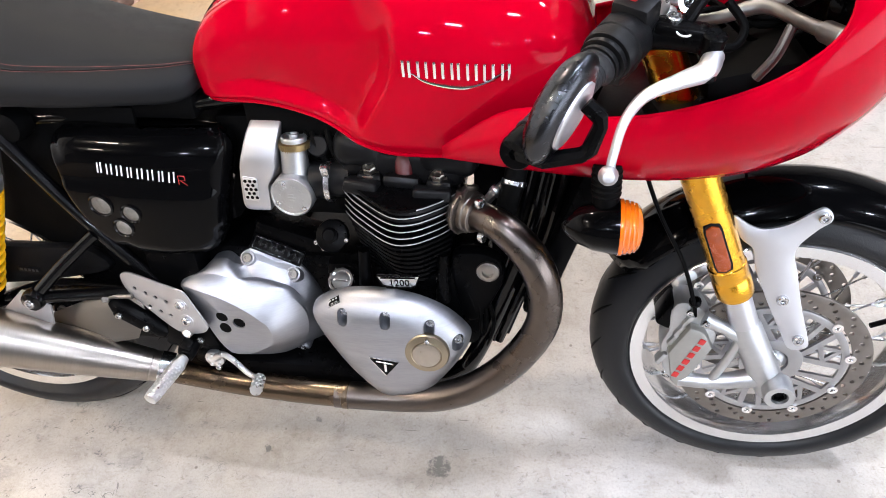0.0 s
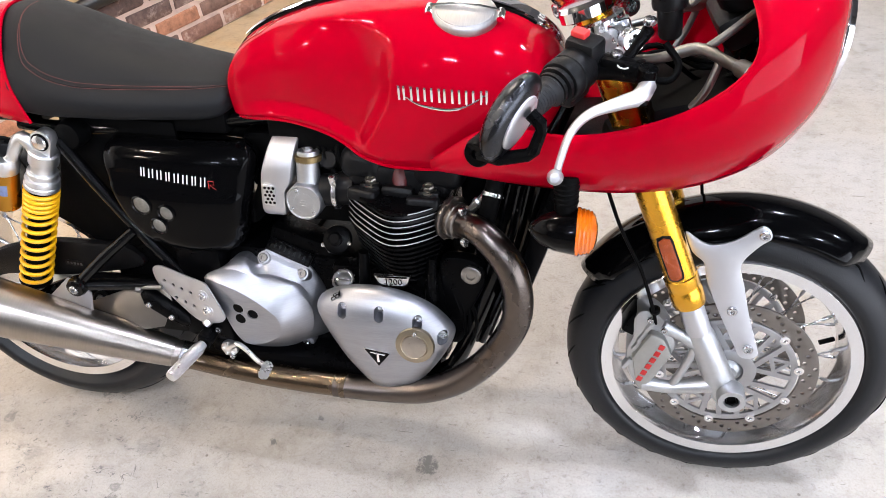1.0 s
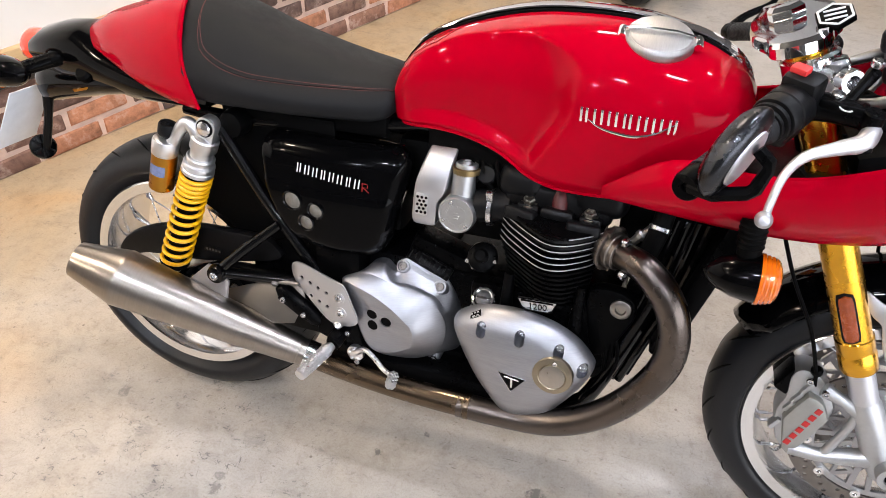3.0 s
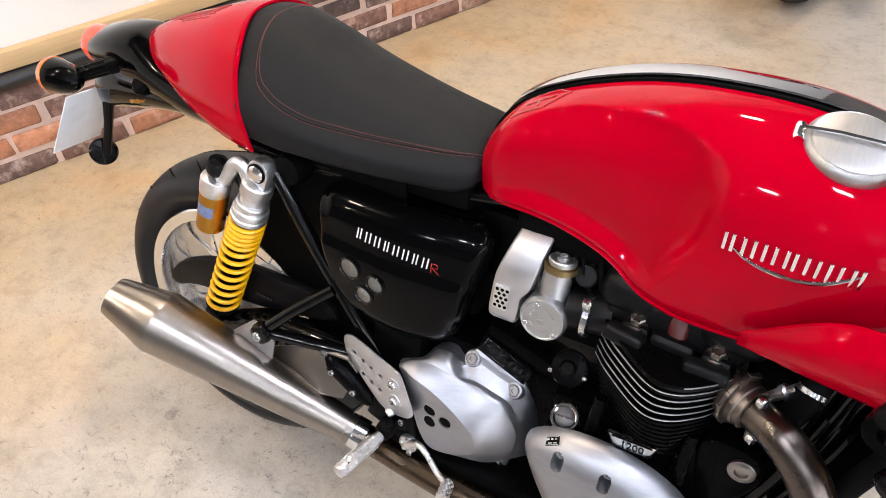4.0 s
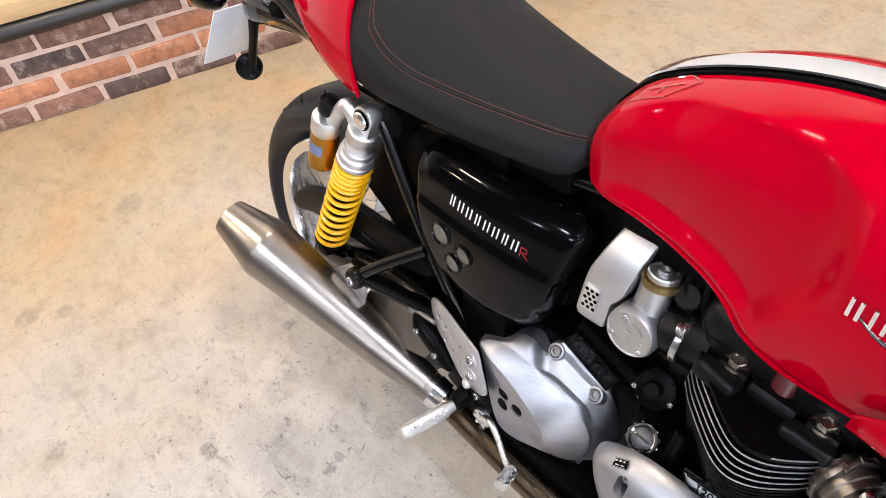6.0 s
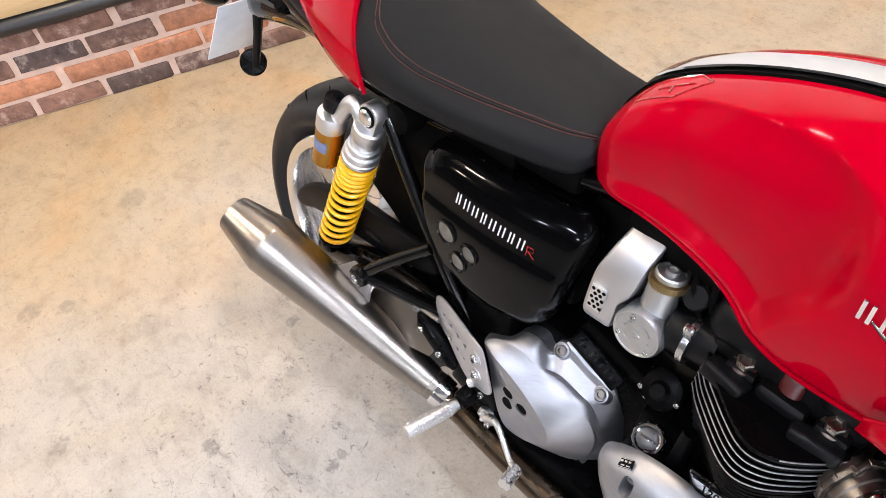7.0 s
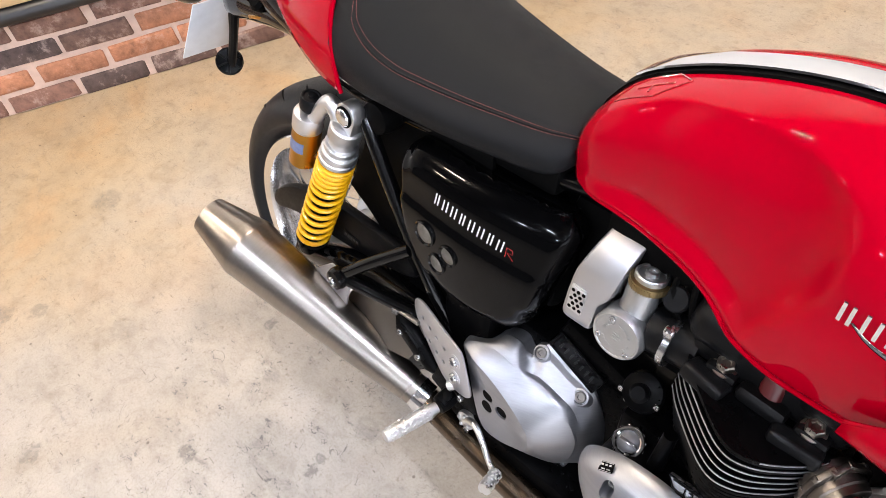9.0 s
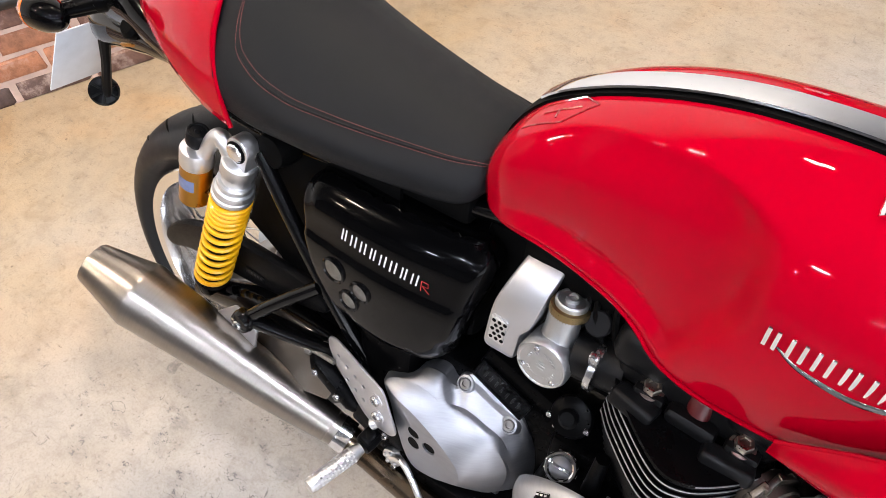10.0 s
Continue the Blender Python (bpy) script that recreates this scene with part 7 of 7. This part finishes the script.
lathe([(.010, -.008), (.017, -.006), (.018, 0), (.017, .006), (.010, .009), (.006, .009)], (.462, -.166, .306), NEAR, 20, bm=bp_)
for k in range(5):
    a = 2 * math.pi * k / 5 + .4
    lathe([(.0034, 0), (.0034, .0040), (.0022, .0050), (0, .0050)], (.462 + .0115 * math.cos(a), -.172, .306 + .0115 * math.sin(a)), NEAR, 8, bm=bp_)
ped = part("brake_pedal", bp_, ANOD, bike, "alloy rear brake pedal with a knurled tip")
pt = bmesh.new()
tube([(.557, -.204, .304), (.5665, -.242, .314)], [.0095, .010], 12, bm=pt)
part("pedal_tip", pt, ANOD, ped)
ta, tb_ = Vector((.557, -.204, .304)), Vector((.5665, -.242, .314))
td = (tb_ - ta).normalized(); un = td.orthogonal().normalized(); wn = td.cross(un)
for i in range(6):
    for k in range(8):
        a = 2 * math.pi * (k + .5 * (i % 2)) / 8
        dd = un * math.cos(a) + wn * math.sin(a)
        shared("knurl", kn, ped, Matrix.Translation(ta.lerp(tb_, .08 + .165 * i) + dd * .0098) @ dd.to_track_quat("Z", "Y").to_matrix().to_4x4())
rm2 = bmesh.new()
tube([(.300, -.166, .432), (.345, -.166, .436)], .0045, 10, bm=rm2)
lathe([(.006, 0), (.008, .002), (.008, .010), (.006, .012)], (.300, -.166, .428), (-.9, -.2, .1), 8, bm=rm2)
part("rear_master_cylinder", rm2, DULL, bike)

# -- tail --
tl = bmesh.new()
rows = []
for x, w, zb, zt in ((.10, .085, .715, .755), (.02, .085, .712, .77), (-.06, .08, .708, .79), (-.13, .072, .715, .812), (-.18, .068, .718, .850), (-.24, .064, .722, .847), (-.29, .058, .735, .834), (-.325, .046, .752, .812)):
    rows.append([Vector((x, w * math.cos(a) * (1 if math.sin(a) > -.2 else .9), (zb + zt) / 2 + (zt - zb) / 2 * math.copysign(abs(math.sin(a)) ** .6, math.sin(a)))) for a in [2 * math.pi * k / 24 for k in range(24)]])
grid(rows, cu=True, cap0=True, cap1=True, bm=tl)
tail = part("tail_unit", tl, BLACK, bike, "glossy black tail unit under the cowl", angle=50)
tg = part("tail_lamp", lathe([(.033, -.02), (.036, -.008), (.037, .022), (.034, .036), (.026, .044), (0, .047)], (-.325, 0, .778), (-1, 0, .25), 30), REDLENS, tail, "red tail lamp")
part("tail_lamp_rim", lathe([(.036, -.022), (.039, -.018), (.039, -.010), (.036, -.006)], (-.325, 0, .778), (-1, 0, .25), 30, True), SATIN, tg)
rows = []
for x, zb, zt, w in ((.06, .716, .75, .075), (-.02, .716, .76, .072), (-.09, .716, .765, .068), (-.15, .706, .765, .062), (-.21, .692, .765, .056), (-.26, .682, .762, .052), (-.30, .672, .758, .050), (-.325, .668, .752, .046), (-.338, .676, .742, .038)):
    rows.append([Vector((x, w * math.copysign(abs(math.cos(a)) ** .7, math.cos(a)), (zb + zt) / 2 + (zt - zb) / 2 * math.copysign(abs(math.sin(a)) ** .8, math.sin(a)))) for a in [2 * math.pi * k / 24 for k in range(24)]])
part("plate_carrier", grid(rows, cu=True, cap0=True, cap1=True), BLACK, tail, "glossy black undertray and plate carrier", angle=50)
part("warning_sticker", box((-.192, -.0575, .722), (.046, .0040, .006), .0003, (20, -14, 4)), DGOLD, tail, "thin yellowish sticker")
part("carrier_boss", lathe([(.017, -.01), (.019, 0), (.019, .010), (.013, .016), (.008, .016)], (-.178, -.052, .752), (0, -.8, .6), 20), RUBBER, tail)
for s in (-1, 1):
    st_ = part("rear_indicator", lathe([(.002, .060), (.012, .055), (.022, .042), (.029, .022), (.032, 0), (.0325, -.006)], (-.318, .120 * s, .760), (1, 0, .0), 24), BLACK, bike, "glossy black rear bullet indicator")
    part("lens", lathe([(.031, -.004), (.0335, -.006), (.033, -.014), (.029, -.021), (.015, -.026), (0, -.027)], (-.318, .120 * s, .760), (1, 0, 0), 24), ORANGE, st_)
    sa_, sb_ = Vector((-.298, .108 * s, .760)), Vector((-.229, .048 * s, .784))
    sd_ = (sb_ - sa_).normalized(); su_ = sd_.orthogonal().normalized(); sw_ = sd_.cross(su_)
    rows = []
    for f_, r_ in ((0, .009), (.04, .0135), (.30, .0140), (.72, .0150), (.74, .0165), (1, .0170)):
        flute = .07 if .03 < f_ < .73 else 0
        rows.append([sa_.lerp(sb_, f_) + (su_ * math.cos(a) + sw_ * math.sin(a)) * r_ * (1 + flute * math.cos(9 * a)) for a in [2 * math.pi * k / 54 for k in range(54)]])
    part("stalk", grid(rows, cu=True, cap0=True, cap1=True), SATIN, st_, "thick fluted black stalk")
pl_m = Matrix.Translation((-.402, -.036, .630)) @ Matrix.Rotation(radians(33), 4, "Y")
pb = box((0, 0, 0), (.003, .113, .170), .001)
bmesh.ops.transform(pb, matrix=pl_m, verts=pb.verts)
part("number_plate", pb, PLATE, bike, "white number plate")
hb2 = bmesh.new()
tube(cat([(-.322, -.026, .70), (-.340, -.026, .635), (-.368, -.024, .566), (-.376, -.022, .548)], 4), [.012, .009, .009, .007], 10, bm=hb2)
rb_k = part("reflector_bracket", hb2, PLASTIC, bike, "black bracket with the back of a round reflector")
part("reflector_back", lathe([(.012, .0035), (.025, .003), (.0285, 0), (.0285, -.006), (.025, -.008)], (-.382, -.024, .555), (.75, -.35, .5), 30), FRAME, rb_k, "glossy dark back of the round reflector")
for k in range(6):
    a = math.pi / 3 * k + .3
    q_ = face_to((-.382, -.024, .555), (.75, -.35, .5))
    part("reflector_rib", tube([q_ @ Vector((.006 * math.cos(a), .006 * math.sin(a), .004)), q_ @ Vector((.025 * math.cos(a), .025 * math.sin(a), .0035))], .0022, 6), PLASTIC, rb_k)

# -- a second motorcycle stands further off with only its tyre showing --
other = copy_thing(bike, Matrix.Translation((.715, 2.63, .0016)) @ Matrix.Rotation(radians(84), 4, "Z") @ Matrix.Rotation(-LEAN, 4, "X"))
other["label"] = "second motorcycle parked beyond with only a tyre in view"

# ---- bricks ----
def bricks():
    ms = []
    for k in range(5):
        bm = bmesh.new()
        bmesh.ops.create_cube(bm, size=1, matrix=Matrix.Diagonal((0.219, 0.05, 0.063, 1)))
        bmesh.ops.bevel(bm, geom=[e for e in bm.edges], offset=0.006, segments=1, affect="EDGES")
        for v in bm.verts:
            v.co += Vector((random.uniform(-.004, .004), random.uniform(-.002, .002), random.uniform(-.003, .003)))
        ms.append(finish(bm, "brick", BRICK, 50))
    for row in range(4):
        z = 0.034 + row * 0.0795
        off = (.138, .270, .156, .279)[row]
        for i in range(-5, 16):
            s = off + i * 0.2405 + random.uniform(-.004, .004) + 0.120
            m = Matrix.Translation(rm(s, -0.023 + random.uniform(0, .003), z + random.uniform(-.002, .002))) @ Matrix.Rotation(ang + random.uniform(-.006, .006), 4, "Z") @ Matrix.Rotation(random.uniform(-.012, .012), 4, "Y")
            shared("brick", random.choice(ms), brick_wall, m)
bricks()
